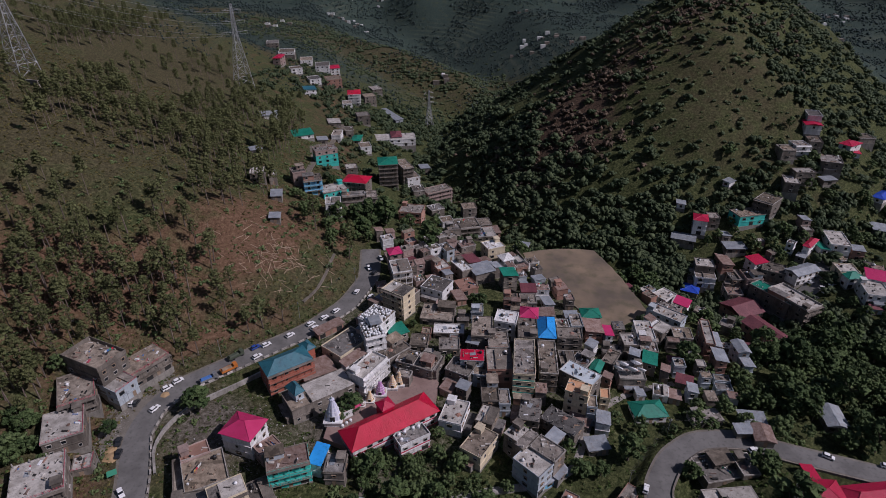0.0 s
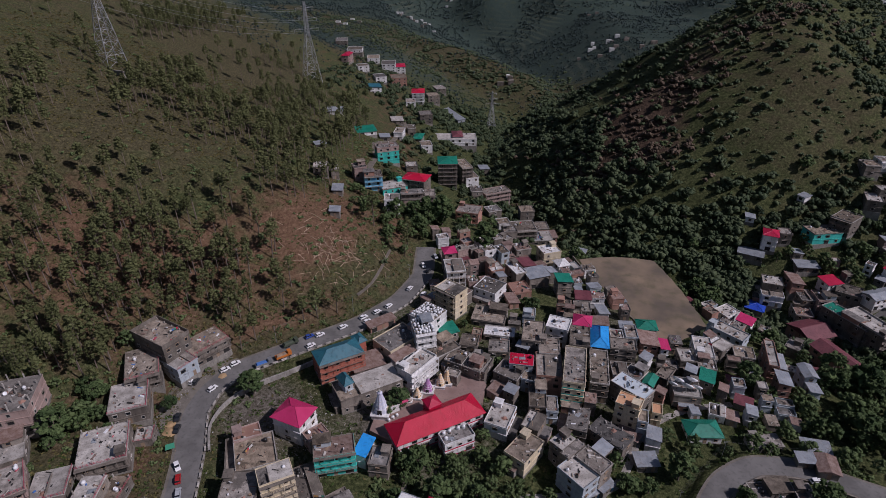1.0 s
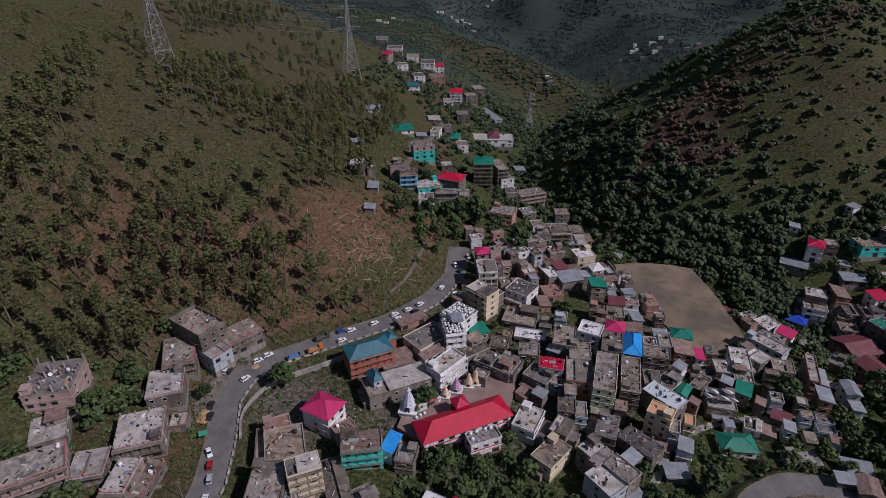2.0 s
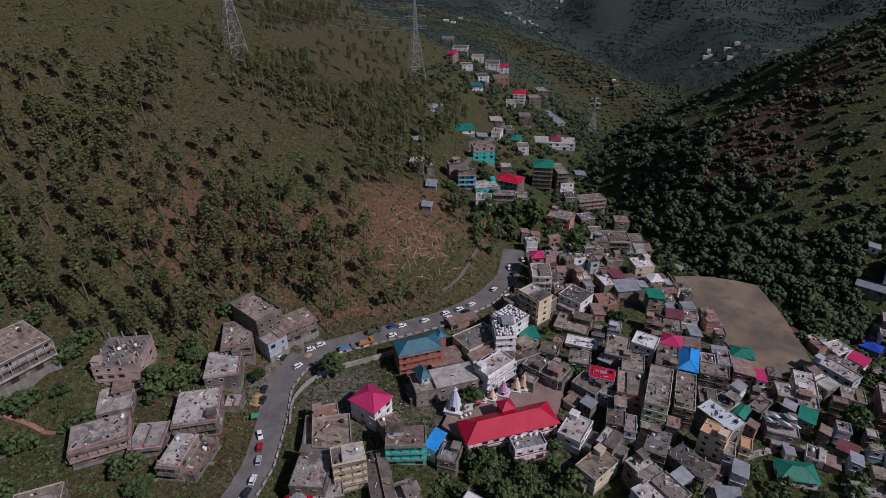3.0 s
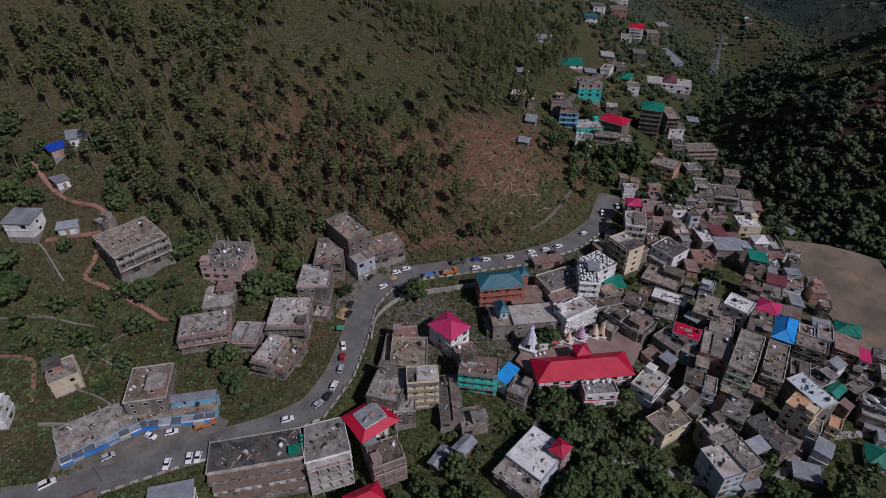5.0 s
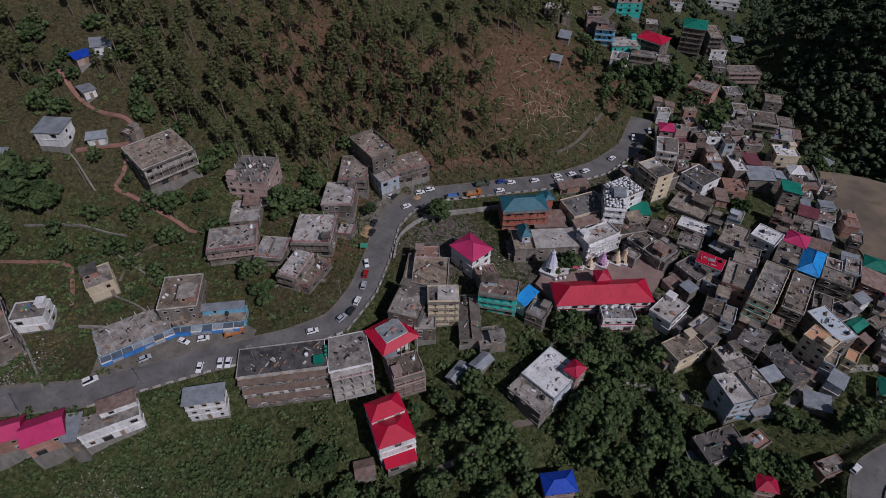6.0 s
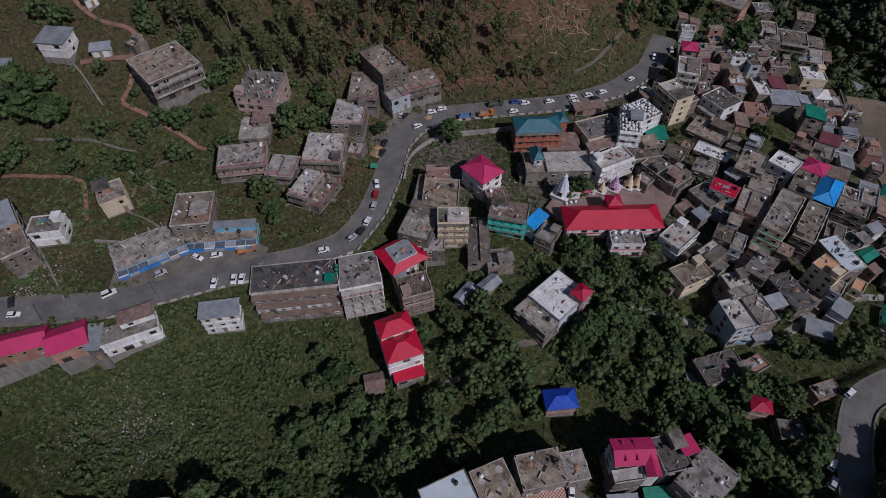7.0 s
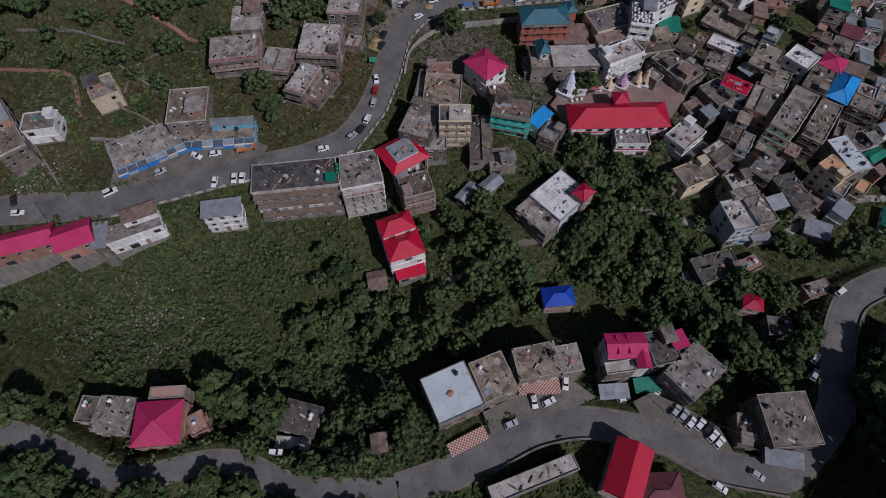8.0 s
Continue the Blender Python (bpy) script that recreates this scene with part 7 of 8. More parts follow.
p = scatter(75000, -320, 30, 20, 420, lambda x, y: np.clip(cover_of(x, y)[0], 0.1, 1) * np.where(line_of(x, y, FLANK)[1] > 0, 1, 0.1) * (0.45 + 0.7 * step(-0.2, 0.2, waves(x, y, 20, 61))), 0.3, 17)
joined("dry_grass", p, TUFT, r.uniform(0.7, 1.8, len(p)), r, "pale dry grass tufts on the hillside", "grass")
GTUFT = [cards("tuft", cloud(np.random.RandomState(140 + k), 5, (0, 0, 0.12), (0.5, 0.5, 0.14), 0.3, 0.5), M_GRASS) for k in range(3)]
p = scatter(30000, -200, 130, -60, 210, lambda x, y: 0.8 * (0.25 + 0.75 * step(-0.2, 0.2, waves(x, y, 18, 62))), 0.2, 18)
joined("green_grass", p, GTUFT, r.uniform(0.7, 1.8, len(p)), r, "green grass tufts round the houses and gully", "grass")

p = scatter(9000, 60, 420, 280, 640, lambda x, y: 0.45 * np.clip(blob(x, y, 200, 430, 110, 130) * (0.2 + 0.8 * step(-0.2, 0.2, waves(x, y, 40, 63))), 0, 1), 0.6, 19)
joined("hill_scrub", p, SCRUB, r.uniform(0.5, 1.6, len(p)), r, "scattered scrub over the grassy hill", "shrubs")

p = scatter(26000, -420, 90, 690, 1100, lambda x, y: 0.8 * np.exp(-(line_of(x, y, SPUR)[0] / 90) ** 2) * (0.15 + 0.85 * step(-0.15, 0.3, waves(x, y, 60, 66))), 1.0, 25)
joined("spur_scrub", p, SCRUB, r.uniform(0.6, 2.0, len(p)), r, "scattered scrub over the brown spur", "shrubs")

rs = np.random.RandomState(44)
rows = []
for k in range(110):
    x, y, a, q = rs.normal(-78, 11), rs.normal(229, 9), rs.uniform(0, 3.1), rs.uniform(1.2, 3.4)
    c, s = math.cos(a) * q, math.sin(a) * q
    rows.append(((x - c, y - s, ground_at(x - c, y - s) + 0.25), (x + c, y + s, ground_at(x + c, y + s) + 0.25), 0.13, 0.09))
M_LOG = coat("cut_wood", (0.34, 0.24, 0.16), (0.46, 0.35, 0.25), scale=2.0, fine=4.0)
tagged(new("felled_logs", bars("felled_logs", M_LOG, rows, 5)), "pale felled logs strewn over the cleared slope", "logs", kind="stuff")

# stones and litter strewn in the gully and on the building ground
rs = np.random.RandomState(45)
for mat, word, n in ((M_PALECON, "pale", 1300), (M_STONE, "grey", 1100), (CLOTH_LITTER, "white", 160)):
    at = np.array(((-111, 8, 6), (-122, -1, 7), (-120, 14, 6), (-109, 14, 5), (-103, 4, 6), (-62, 140, 9), (-70, 120, 9), (-108, 140, 5), (-160, 24, 7), (-160, 20, 6)))[rs.randint(10, size=n)]
    p = rs.normal(size=(n, 2)) * at[:, 2:] + at[:, :2]
    p = p[free(p[:, 0], p[:, 1], 0.3)]
    rows = []
    for (x, y), z in zip(p.tolist(), ground(p[:, 0], p[:, 1]).tolist()):
        a, b, c = rs.uniform(0.06, 0.26), rs.uniform(0.06, 0.22), rs.uniform(0.08, 0.28)
        rows.append((x - a, y - b, z - 0.5, x + a, y + b, z + c))
    tagged(new("rubble", boxes("rubble", mat, rows)), f"{word} rubble and litter strewn over bare ground", "rubble", kind="stuff")
# ---- on the roofs ----
def surface_at(x, y):
    """Top of the paving at a place."""
    z = max(ground_at(x, y), ground_at(x + 1.2, y), ground_at(x - 1.2, y), ground_at(x, y + 1.2)) + 0.14
    for pts, top in APRONS:
        odd = False
        for (ax, ay), (bx, by) in zip(pts, pts[1:] + pts[:1]):
            if (ay > y) != (by > y) and x < ax + (y - ay) * (bx - ax) / (by - ay):
                odd = not odd
        if odd:
            z = max(z, top + 0.01)
    return z


def tank_mesh(mat):
    body = [(0.55, 0.0), (0.58, 0.05), (0.55, 0.3), (0.58, 0.34), (0.55, 0.6), (0.58, 0.64), (0.54, 0.85), (0.36, 1.02), (0.2, 1.06)]
    return turned("tank_body", mat, body, 12), turned("lid", mat, [(0.22, 1.05), (0.22, 1.14), (0.08, 1.17)], 10)


TANK_W, TANK_B, TANK_G = tank_mesh(M_TANKW), tank_mesh(M_BLACK), tank_mesh(plain("green_plastic", (0.02, 0.16, 0.11), 0.45))


def water_tank(x, y, z, white, size=1.0, group="water tanks on the roofs"):
    body, lid = TANK_W if white else TANK_B
    ob = thing("water_tank", pose(x, y, z, 0, 0, (x * 37) % 360) @ Matrix.Diagonal((size, size, size, 1)), ("white" if white else "black") + " plastic water tank standing on a flat roof", "water tank", group, body)
    put(lid, ob)


DISH = turned("reflector", M_TANKW, [(0.02, 0.0), (0.35, 0.05), (0.62, 0.17), (0.85, 0.36), (0.87, 0.36), (0.62, 0.14), (0.35, 0.02), (0.02, -0.03)], 14)
MAST = bars("mast", M_STEEL, [((0, 0, -0.9), (0, 0, 0.0), 0.05, 0.05), ((0, 0, 0), (0.0, 0.5, 0.55), 0.025, 0.025)])


def dish(x, y, z, size, turn):
    ob = thing("satellite_dish", pose(x, y, z + 0.9 * size, 0, 0, turn) @ Matrix.Diagonal((size, size, size, 1)), "white round satellite dish on a roof mast", "satellite dish", "dishes on the roofs")
    put(MAST, ob)
    put(DISH, ob, pose(0, 0, 0, 50, 0, 0))


PLANK = boxes("plank", M_WOOD, [(-1.4, -0.08, 0, 1.4, 0.08, 0.07)])
SACKS = mesh("brick_mound", [(math.cos(k) * (1.1 + 0.3 * math.sin(k * 5)), math.sin(k) * (0.9 + 0.25 * math.cos(k * 4)), 0) for k in np.arange(0, 6.28, 0.57)] + [(0.5 * math.cos(k + 0.3), 0.45 * math.sin(k + 0.3), 0.35 + 0.12 * math.sin(k * 3)) for k in np.arange(0, 6.28, 0.57)] + [(0, 0, 0.5)],
              [(k, (k + 1) % 12, 12 + (k + 1) % 12, 12 + k) for k in range(12)] + [(12 + k, 12 + (k + 1) % 12, 24) for k in range(12)], [M_BRICK])
SHEET = boxes("tin_sheet", M_TIN, [(-1.2, -0.8, 0.02, 1.2, 0.8, 0.07)])
CLOTH = [plain("cloth_" + n, c, 0.9) for n, c in (("blue", (0.06, 0.16, 0.42)), ("red", (0.45, 0.03, 0.05)), ("white", (0.6, 0.6, 0.58)), ("ochre", (0.45, 0.25, 0.08)), ("green", (0.04, 0.25, 0.15)))]
POLES = bars("stand", M_STEEL, [((-1.8, 0, 0), (-1.8, 0, 1.7), 0.04, 0.04), ((1.8, 0, 0), (1.8, 0, 1.7), 0.04, 0.04), ((-1.8, 0, 1.6), (1.8, 0, 1.6), 0.02, 0.02)])
GARMENT = [boxes("garment", m, [(-0.35, -0.03, 0.75, 0.35, 0.03, 1.6)]) for m in CLOTH]
rnd = random.Random(31)
tanks = 0
for x, y, z, w, d, turn, h, roof in list(HOUSES):
    if roof != "flat" or min(w, d) < 4:
        continue
    far = math.hypot(x, y) > 320

    def spot(fx, fy):
        v = pose(x, y, z + h + 0.06, 0, 0, turn) @ Vector(((w / 2 - 1.0) * fx, (d / 2 - 1.0) * fy, 0))
        return v.x, v.y, v.z

    if rnd.random() < (0.35 if far else 0.75):
        fx, fy, white = rnd.choice((-1, 1)) * rnd.uniform(0.5, 0.95), rnd.uniform(0.2, 0.95), rnd.random() < 0.6
        for k in range(rnd.choice((1, 1, 2)) if not far else 1):
            water_tank(*spot(fx - 0.0, fy - k * 2.6 / d), white if rnd.random() < 0.7 else not white, rnd.uniform(0.85, 1.2))
    if far:
        continue
    m = pose(*spot(rnd.uniform(-0.8, 0.8), rnd.uniform(-0.8, 0.6)), 0, 0, rnd.uniform(0, 360))
    q = rnd.random()
    if q < 0.28:
        pile = thing("timber_stack", m, "stack of weathered planks lying on a roof", "timber", "stacks on the roofs")
        for i in range(3):
            put(PLANK, pile, pose(0.15 * (i % 3), -0.35 + 0.22 * i, 0.02 + 0.07 * (i % 2), 0, 0, 5 * (i % 3) - 4))
    elif q < 0.45:
        thing("brick_mound", m, "small heap of brick rubble on a roof", "rubble", "heaps on the roofs", SACKS)
    elif q < 0.62:
        thing("tin_sheet", m, "loose grey tin sheet lying on a roof", "tin sheet", "sheets on the roofs", SHEET)
    elif q < 0.78:
        rack = thing("clothes_line", m, "clothes line with washing on a flat roof", "clothes line", "washing on the roofs")
        put(POLES, rack)
        for i in range(4):
            put(rnd.choice(GARMENT), rack, pose(-1.2 + 0.8 * i, 0, 0))
    if rnd.random() < 0.12:
        dish(*spot(rnd.uniform(-0.8, 0.8), rnd.uniform(-0.8, 0.8)), rnd.uniform(0.6, 0.9), rnd.uniform(0, 360))
# the shop with its roofs packed with white tanks
for x, y, z, w, d, turn, h, roof in HOUSES:
    if abs(x + 28) < 3 and abs(y - 188) < 7 and h == 4 * H:
        for i in range(int(w / 1.25)):
            for j in range(int(d / 1.25)):
                if rnd.random() < 0.85:
                    v = pose(x, y, z + h + 0.06, 0, 0, turn) @ Vector((-w / 2 + 0.75 + 1.25 * i + rnd.uniform(-0.3, 0.3) * (0 < i < int(w / 1.25) - 1), -d / 2 + 0.75 + 1.25 * j + rnd.uniform(-0.3, 0.3) * (0 < j < int(d / 1.25) - 1), rnd.choice((0, 0, 0.5))))
                    water_tank(*v, True, rnd.uniform(0.8, 1.05), "white tanks for sale on a roof")
for dx, dy, s in ((0, 0, 2.6), (5.2, 0.6, 2.6), (2.5, -3.4, 2.8), (6.4, -3.0, 2.2), (-2.6, -2.6, 2.2)):
    z = max([q[2] + q[6] for q in HOUSES if abs(q[0] - 71 - dx) < 6 and abs(q[1] - 174 - dy) < 6] or [-4.0])
    dish(70 + dx, 175 + dy, z, s, 150)

ANNEX = (-10.9, 138)
# white tanks on the hall's annex and beside the white spire
for x, y, z, w, d, turn, h, roof in HOUSES:
    if roof == "flat" and abs(x - ANNEX[0]) < 0.1 and abs(y - ANNEX[1]) < 0.1:
        for fx, fy in ((-0.7, 0.75), (-0.3, 0.8), (0.3, 0.8), (0.65, 0.7), (-0.75, -0.1)):
            v = pose(x, y, z + h + 0.06, 0, 0, turn) @ Vector((w / 2 * fx, d / 2 * fy, 0))
            water_tank(*v, True, 1.15)
for k in range(3):
    v = pose(-95.4, 67.9, 1.06, 0, 0, 38.5) @ Vector((12.9, -1.0 + 1.5 * k, 0))
    put(TANK_G[1], thing("water_tank", pose(*v) @ Matrix.Diagonal((1.1, 1.1, 1.0, 1)), "dark green plastic water tank on a flat roof", "water tank", "water tanks on the roofs", TANK_G[0]))
for x, y in ((-35.2, 144.0), (-34.0, 145.4), (-32.8, 146.6)):
    water_tank(x, y, -2.58, True, 1.0)
# small odds and ends lying about on the flat roofs, past counting
rnd = random.Random(63)
litter = {m.name: (m, w, []) for m, w in ((M_TANKW, "white"), (M_DARK, "dark"), (M_PALECON, "pale grey"), (M_RUST, "rust-brown"), (M_BRICK, "brick red"), (CLOTH[0], "blue"), (M_RAIL, "pinkish red"), (M_WOOD, "wooden"))}
ODDS = ("white_plastic", "dark_opening", "dark_opening", "dark_opening", "dark_opening", "pale_concrete", "pale_concrete", "pale_concrete", "pale_concrete", "rusty_tin", "rusty_tin", "brick_work", "timber", "timber")
BEND = ("white_plastic", "dark_opening", "dark_opening", "dark_opening", "pale_concrete", "pale_concrete", "pale_concrete", "pink_red_paint", "timber", "rusty_tin", "brick_work", "cloth_blue")
for x, y, z, w, d, turn, h, roof in list(HOUSES):
    if roof != "flat" or min(w, d) < 3.5 or math.hypot(x, y) > 420:
        continue
    m = pose(x, y, z + h + 0.06, 0, 0, turn)
    if abs(x + 17) < 8 and abs(y - 31) < 8:
        continue
    bend = -140 < x < -96 and 80 < y < 170
    for k in range(int(w * d * (0.13 if bend else 0.13)) + 2):
        v = m @ Vector((rnd.uniform(-0.42, 0.42) * w, rnd.uniform(-0.42, 0.42) * d, 0))
        a, b, c = rnd.choice((0.15, 0.2, 0.35, 0.8)) * rnd.uniform(0.7, 1.3), rnd.choice((0.1, 0.15, 0.3)) * rnd.uniform(0.7, 1.3), rnd.choice((0.15, 0.3, 0.5))
        if rnd.random() < 0.5:
            a, b = b, a
        litter[rnd.choice(BEND if bend else ODDS)][2].append((v.x - a, v.y - b, v.z - 0.02, v.x + a, v.y + b, v.z + c))
for mat, word, rows in litter.values():
    tagged(new("roof_clutter", boxes("roof_clutter", mat, rows)), f"small {word} odds and ends lying on flat roofs", "clutter", kind="stuff")
# pinkish red roof railings of the houses in the bend
for ob in [o for o in bpy.data.objects if o.parent is None and o.name.split(".")[0] == "house"]:
    p = ob.matrix_basis.translation
    if -140 < p.x < -98 and 80 < p.y < 170:
        q = [t for t in HOUSES if abs(t[0] - p.x) < 0.01 and abs(t[1] - p.y) < 0.01][0]
        w, d, h = q[3], q[4], q[6]
        if q[7] != "flat":
            continue
        rows = []
        for i in range(int(w / 1.6) + 1):
            u = -w / 2 + w * i / int(w / 1.6)
            rows.append(((u, -d / 2, h), (u, -d / 2, h + 1.05), 0.07, 0.07))
        rows += [((-w / 2, -d / 2, h + z), (w / 2, -d / 2, h + z), 0.05, 0.05) for z in (0.6, 1.05)]
        rows += [((w / 2, -d / 2, h + z), (w / 2, d / 2, h + z), 0.05, 0.05) for z in (0.6, 1.05)]
        put(bars("railing", M_RAIL, rows, 4), ob, label="pinkish red roof railing")
M_SAND = coat("building_sand", (0.34, 0.22, 0.11), (0.44, 0.30, 0.16), scale=2.0, fine=4.0)
for x, y, s in ((-106.9, 128.9, 2.6), (-108.5, 131.5, 2.0), (-101.5, 157.0, 1.6)):
    z = surface_at(x, y) - 0.05
    prof = [(s * (1 - u) ** 0.8 + 0.02, 0.55 * u * s / 2) for u in np.linspace(0, 0.98, 6)]
    thing("sand_heap", pose(x, y, z), "low heap of tan building sand by the road", "sand", "sand heaps", turned("sand_heap", M_SAND, prof, 18, 5, 0.08))
# small green tarpaulin shelter beside the bend
z = surface_at(-102.2, 120.7)
shelter = thing("tarpaulin_shelter", pose(-102.2, 120.7, z, 0, 0, 30), "small green tarpaulin shelter on poles beside the road", "shelter")
put(mesh("tarpaulin", [(-1.4, -1.0, 2.0), (1.4, -1.0, 2.0), (1.4, 1.0, 2.4), (-1.4, 1.0, 2.4), (-1.4, -1.0, 2.06), (1.4, -1.0, 2.06), (1.4, 1.0, 2.46), (-1.4, 1.0, 2.46)], list(CUBE), [CLOTH[4]]), shelter)
for sx in (-1.3, 1.3):
    for sy in (-0.9, 0.9):
        put(bars("post", M_WOOD, [((sx, sy, 0), (sx, sy, 2.15 + 0.2 * sy), 0.05, 0.05)], 5), shelter)

# chequered terraces before two houses on the lower street
def chequered():
    mat = bpy.data.materials.new("chequered_tiles")
    nt, bsdf, node = links(mat)
    geo, chk = node("ShaderNodeTexCoord"), node("ShaderNodeTexChecker", Scale=2.2)
    chk.inputs["Color1"].default_value, chk.inputs["Color2"].default_value = (0.30, 0.085, 0.06, 1), (0.55, 0.47, 0.40, 1)
    nt.links.new(geo.outputs["Object"], chk.inputs["Vector"])
    nt.links.new(chk.outputs["Color"], bsdf.inputs["Base Color"])
    bsdf.inputs["Roughness"].default_value = 0.6
    return mat


M_CHEQUER = chequered()
put(boxes("tile_floor", M_CHEQUER, [(-4.4, -1.35, 9.064, 4.4, 1.35, 9.08)]), tiled, label="red and cream chequered tile floor")
for x, y, w, d, turn in ((-9.1, 27.7, 11.0, 3.6, 58.0), (0.3, 50.6, 11.5, 4.6, 34.0)):
    ob = tagged(new("pavement", boxes("pavement", M_CHEQUER, [(-w / 2, -d / 2, -3.0, w / 2, d / 2, 0.0)])), "red and cream chequered tile terrace before a house", "terrace", kind="structure")
    ob.matrix_basis = pose(x, y, -7.78, 0, 0, turn)

# ---- temple court ----
court = ((-41, 139), (-30, 134), (-4, 152), (-2, 166), (-7, 174), (-17, 171), (-40, 153))
n = len(court)
me = mesh("temple_court", [(x, y, -2.6) for x, y in court] + [(x, y, -8.0) for x, y in court], [tuple(range(n))] + [(i, i + n, (i + 1) % n + n, (i + 1) % n) for i in range(n)], [coat("court_tiles", (0.22, 0.145, 0.125), (0.30, 0.21, 0.18), (0.17, 0.12, 0.105), scale=0.5, fine=2.0)])
tagged(new("temple_court", me), "brownish pink paved temple courtyard", "courtyard", kind="structure")


def shikhara(x, y, z, r, high, mat, word, lobes=8):
    ob = thing("temple_spire", pose(x, y, z), f"{word} curved temple spire with a ribbed crown", "temple spire", "spires in the court")
    put(boxes("plinth", M_WHITE, [(-r * 1.15, -r * 1.15, 0, r * 1.15, r * 1.15, high * 0.14), (-r * 1.28, -r * 1.28, high * 0.14, r * 1.28, r * 1.28, high * 0.17)]), ob)
    prof = [(r * (1 - 0.74 * u ** 1.25), high * (0.17 + 0.66 * u)) for u in np.linspace(0, 1, 10)]
    put(turned("tower", mat, prof, 32, lobes, 0.06), ob)
    put(turned("crown_disc", mat, [(r * 0.2, high * 0.83), (r * 0.34, high * 0.855), (r * 0.34, high * 0.885), (r * 0.2, high * 0.91)], 20, 10, 0.08), ob)
    put(turned("finial", M_WHITE, [(r * 0.1, high * 0.9), (r * 0.16, high * 0.93), (r * 0.06, high * 0.96), (r * 0.02, high)], 10), ob)
    for k in range(3):
        put(turned("cornice", M_WHITE, [(r * (1 - 0.74 * (0.25 + 0.2 * k) ** 1.25) * 1.05, 0.0), (r * (1 - 0.74 * (0.25 + 0.2 * k) ** 1.25) * 1.08, 0.12)], 24), ob, pose(0, 0, high * (0.17 + 0.66 * (0.25 + 0.2 * k))))
    for k in range(4):
        # Front niche is a solid box; its black stands for a shaded hollow.
        put(boxes("niche", M_DARK if k == 0 else M_CREAM, [(-r * 0.3, -r * 1.02, high * 0.17, r * 0.3, -r * 0.8, high * 0.34)]), ob, pose(0, 0, 0, 0, 0, 90 * k))
    return ob


M_LILAC = coat("lilac_paint", (0.42, 0.20, 0.42), (0.52, 0.27, 0.50), (0.34, 0.16, 0.34), scale=1.0, fine=3.0, rough=0.6)
M_PEACH = coat("peach_paint", (0.66, 0.47, 0.27), (0.74, 0.57, 0.37), (0.52, 0.36, 0.21), scale=1.0, fine=3.0, rough=0.6)
M_BLUWH = coat("bluish_white_paint", (0.55, 0.56, 0.66), (0.68, 0.69, 0.76), (0.42, 0.43, 0.55), scale=1.0, fine=3.0, rough=0.6)
shikhara(-38.5, 147, -2.6, 2.6, 11.5, M_BLUWH, "bluish white")
shikhara(-23.5, 160, -2.6, 1.9, 6.6, M_LILAC, "lilac painted")
shikhara(-27.0, 156.5, -2.6, 1.5, 5.2, M_PEACH, "orange and cream", 6)
shikhara(-19.2, 163.3, -2.6, 1.6, 6.6, M_PEACH, "peach painted")
shikhara(-16.8, 164.8, -2.6, 1.6, 7.2, M_PEACH, "peach painted")
shikhara(-29.6, 154.2, -2.6, 1.0, 3.6, M_BLUSH, "small dusty pink")
house(-31.5, 151.5, 2.6, 2.6, 35, 1, M_BLUSH, "hip", M_PINK, rise=1.4, over=0.3, base=-2.55, wins=False)
house(-34.6, 149.6, 3.4, 3.2, 35, 1, M_WHITE, "flat", M_BLUSH, base=-2.55, parapet=0.2, wins=False)
house(-20.5, 148.5, 4.6, 4.6, 36, 3, M_RED, "hip", M_RED, rise=1.6, over=0.4, base=-5.4, wins=False, label="red-roofed cupola rising over the hall's ridge")

# ---- vehicles ----
def car_parts(paint, long=3.8, wide=1.62, high=1.5):
    """Small hatchback: lower body, glass band, roof panel."""
    def shell(name, prof, w0, w1, mat):
        n = len(prof)
        v = [(x, -w / 2, z) for (x, z), w in zip(prof, [w0 if z < 0.9 else w1 for x, z in prof])] + [(x, w / 2, z) for (x, z), w in zip(prof, [w0 if z < 0.9 else w1 for x, z in prof])]
        f = [tuple(range(n)), tuple(range(2 * n - 1, n - 1, -1))] + [(i, i + n, (i + 1) % n + n, (i + 1) % n) for i in range(n)]
        return mesh(name, v, f, [mat])

    L = long / 2
    body = shell("body", [(-L, 0.3), (L, 0.3), (L, 0.62), (L - 0.15, 0.78), (L * 0.45, 0.92), (-L + 0.2, 0.95), (-L, 0.8)], wide, wide * 0.96, paint)
    glass = shell("glazing", [(L * 0.45, 0.9), (L * 0.12, high - 0.1), (-L + 0.5, high - 0.1), (-L + 0.12, 0.93)], wide * 0.94, wide * 0.82, M_GLASS)
    roof = shell("roof_panel", [(L * 0.16, high - 0.12), (L * 0.1, high), (-L + 0.55, high), (-L + 0.42, high - 0.12)], wide * 0.8, wide * 0.8, paint)
    return body, glass, roof


TYRE = turned("wheel", M_BLACK, [(0.16, -0.1), (0.29, -0.1), (0.31, 0), (0.29, 0.1), (0.16, 0.1)], 12)
PAINTS = {"w": ("white", (0.78, 0.78, 0.78)), "s": ("silver grey", (0.42, 0.44, 0.46)), "d": ("dark grey", (0.03, 0.032, 0.035)), "r": ("red", (0.38, 0.02, 0.02)), "b": ("blue", (0.03, 0.07, 0.3)), "j": ("white", (0.74, 0.74, 0.72))}
CARS = {}
for key, (word, c) in PAINTS.items():
    CARS[key] = car_parts(plain("car_paint_" + key, c, 0.3), 4.5 if key == "j" else 3.8, 1.75 if key == "j" else 1.62, 1.85 if key == "j" else 1.5)


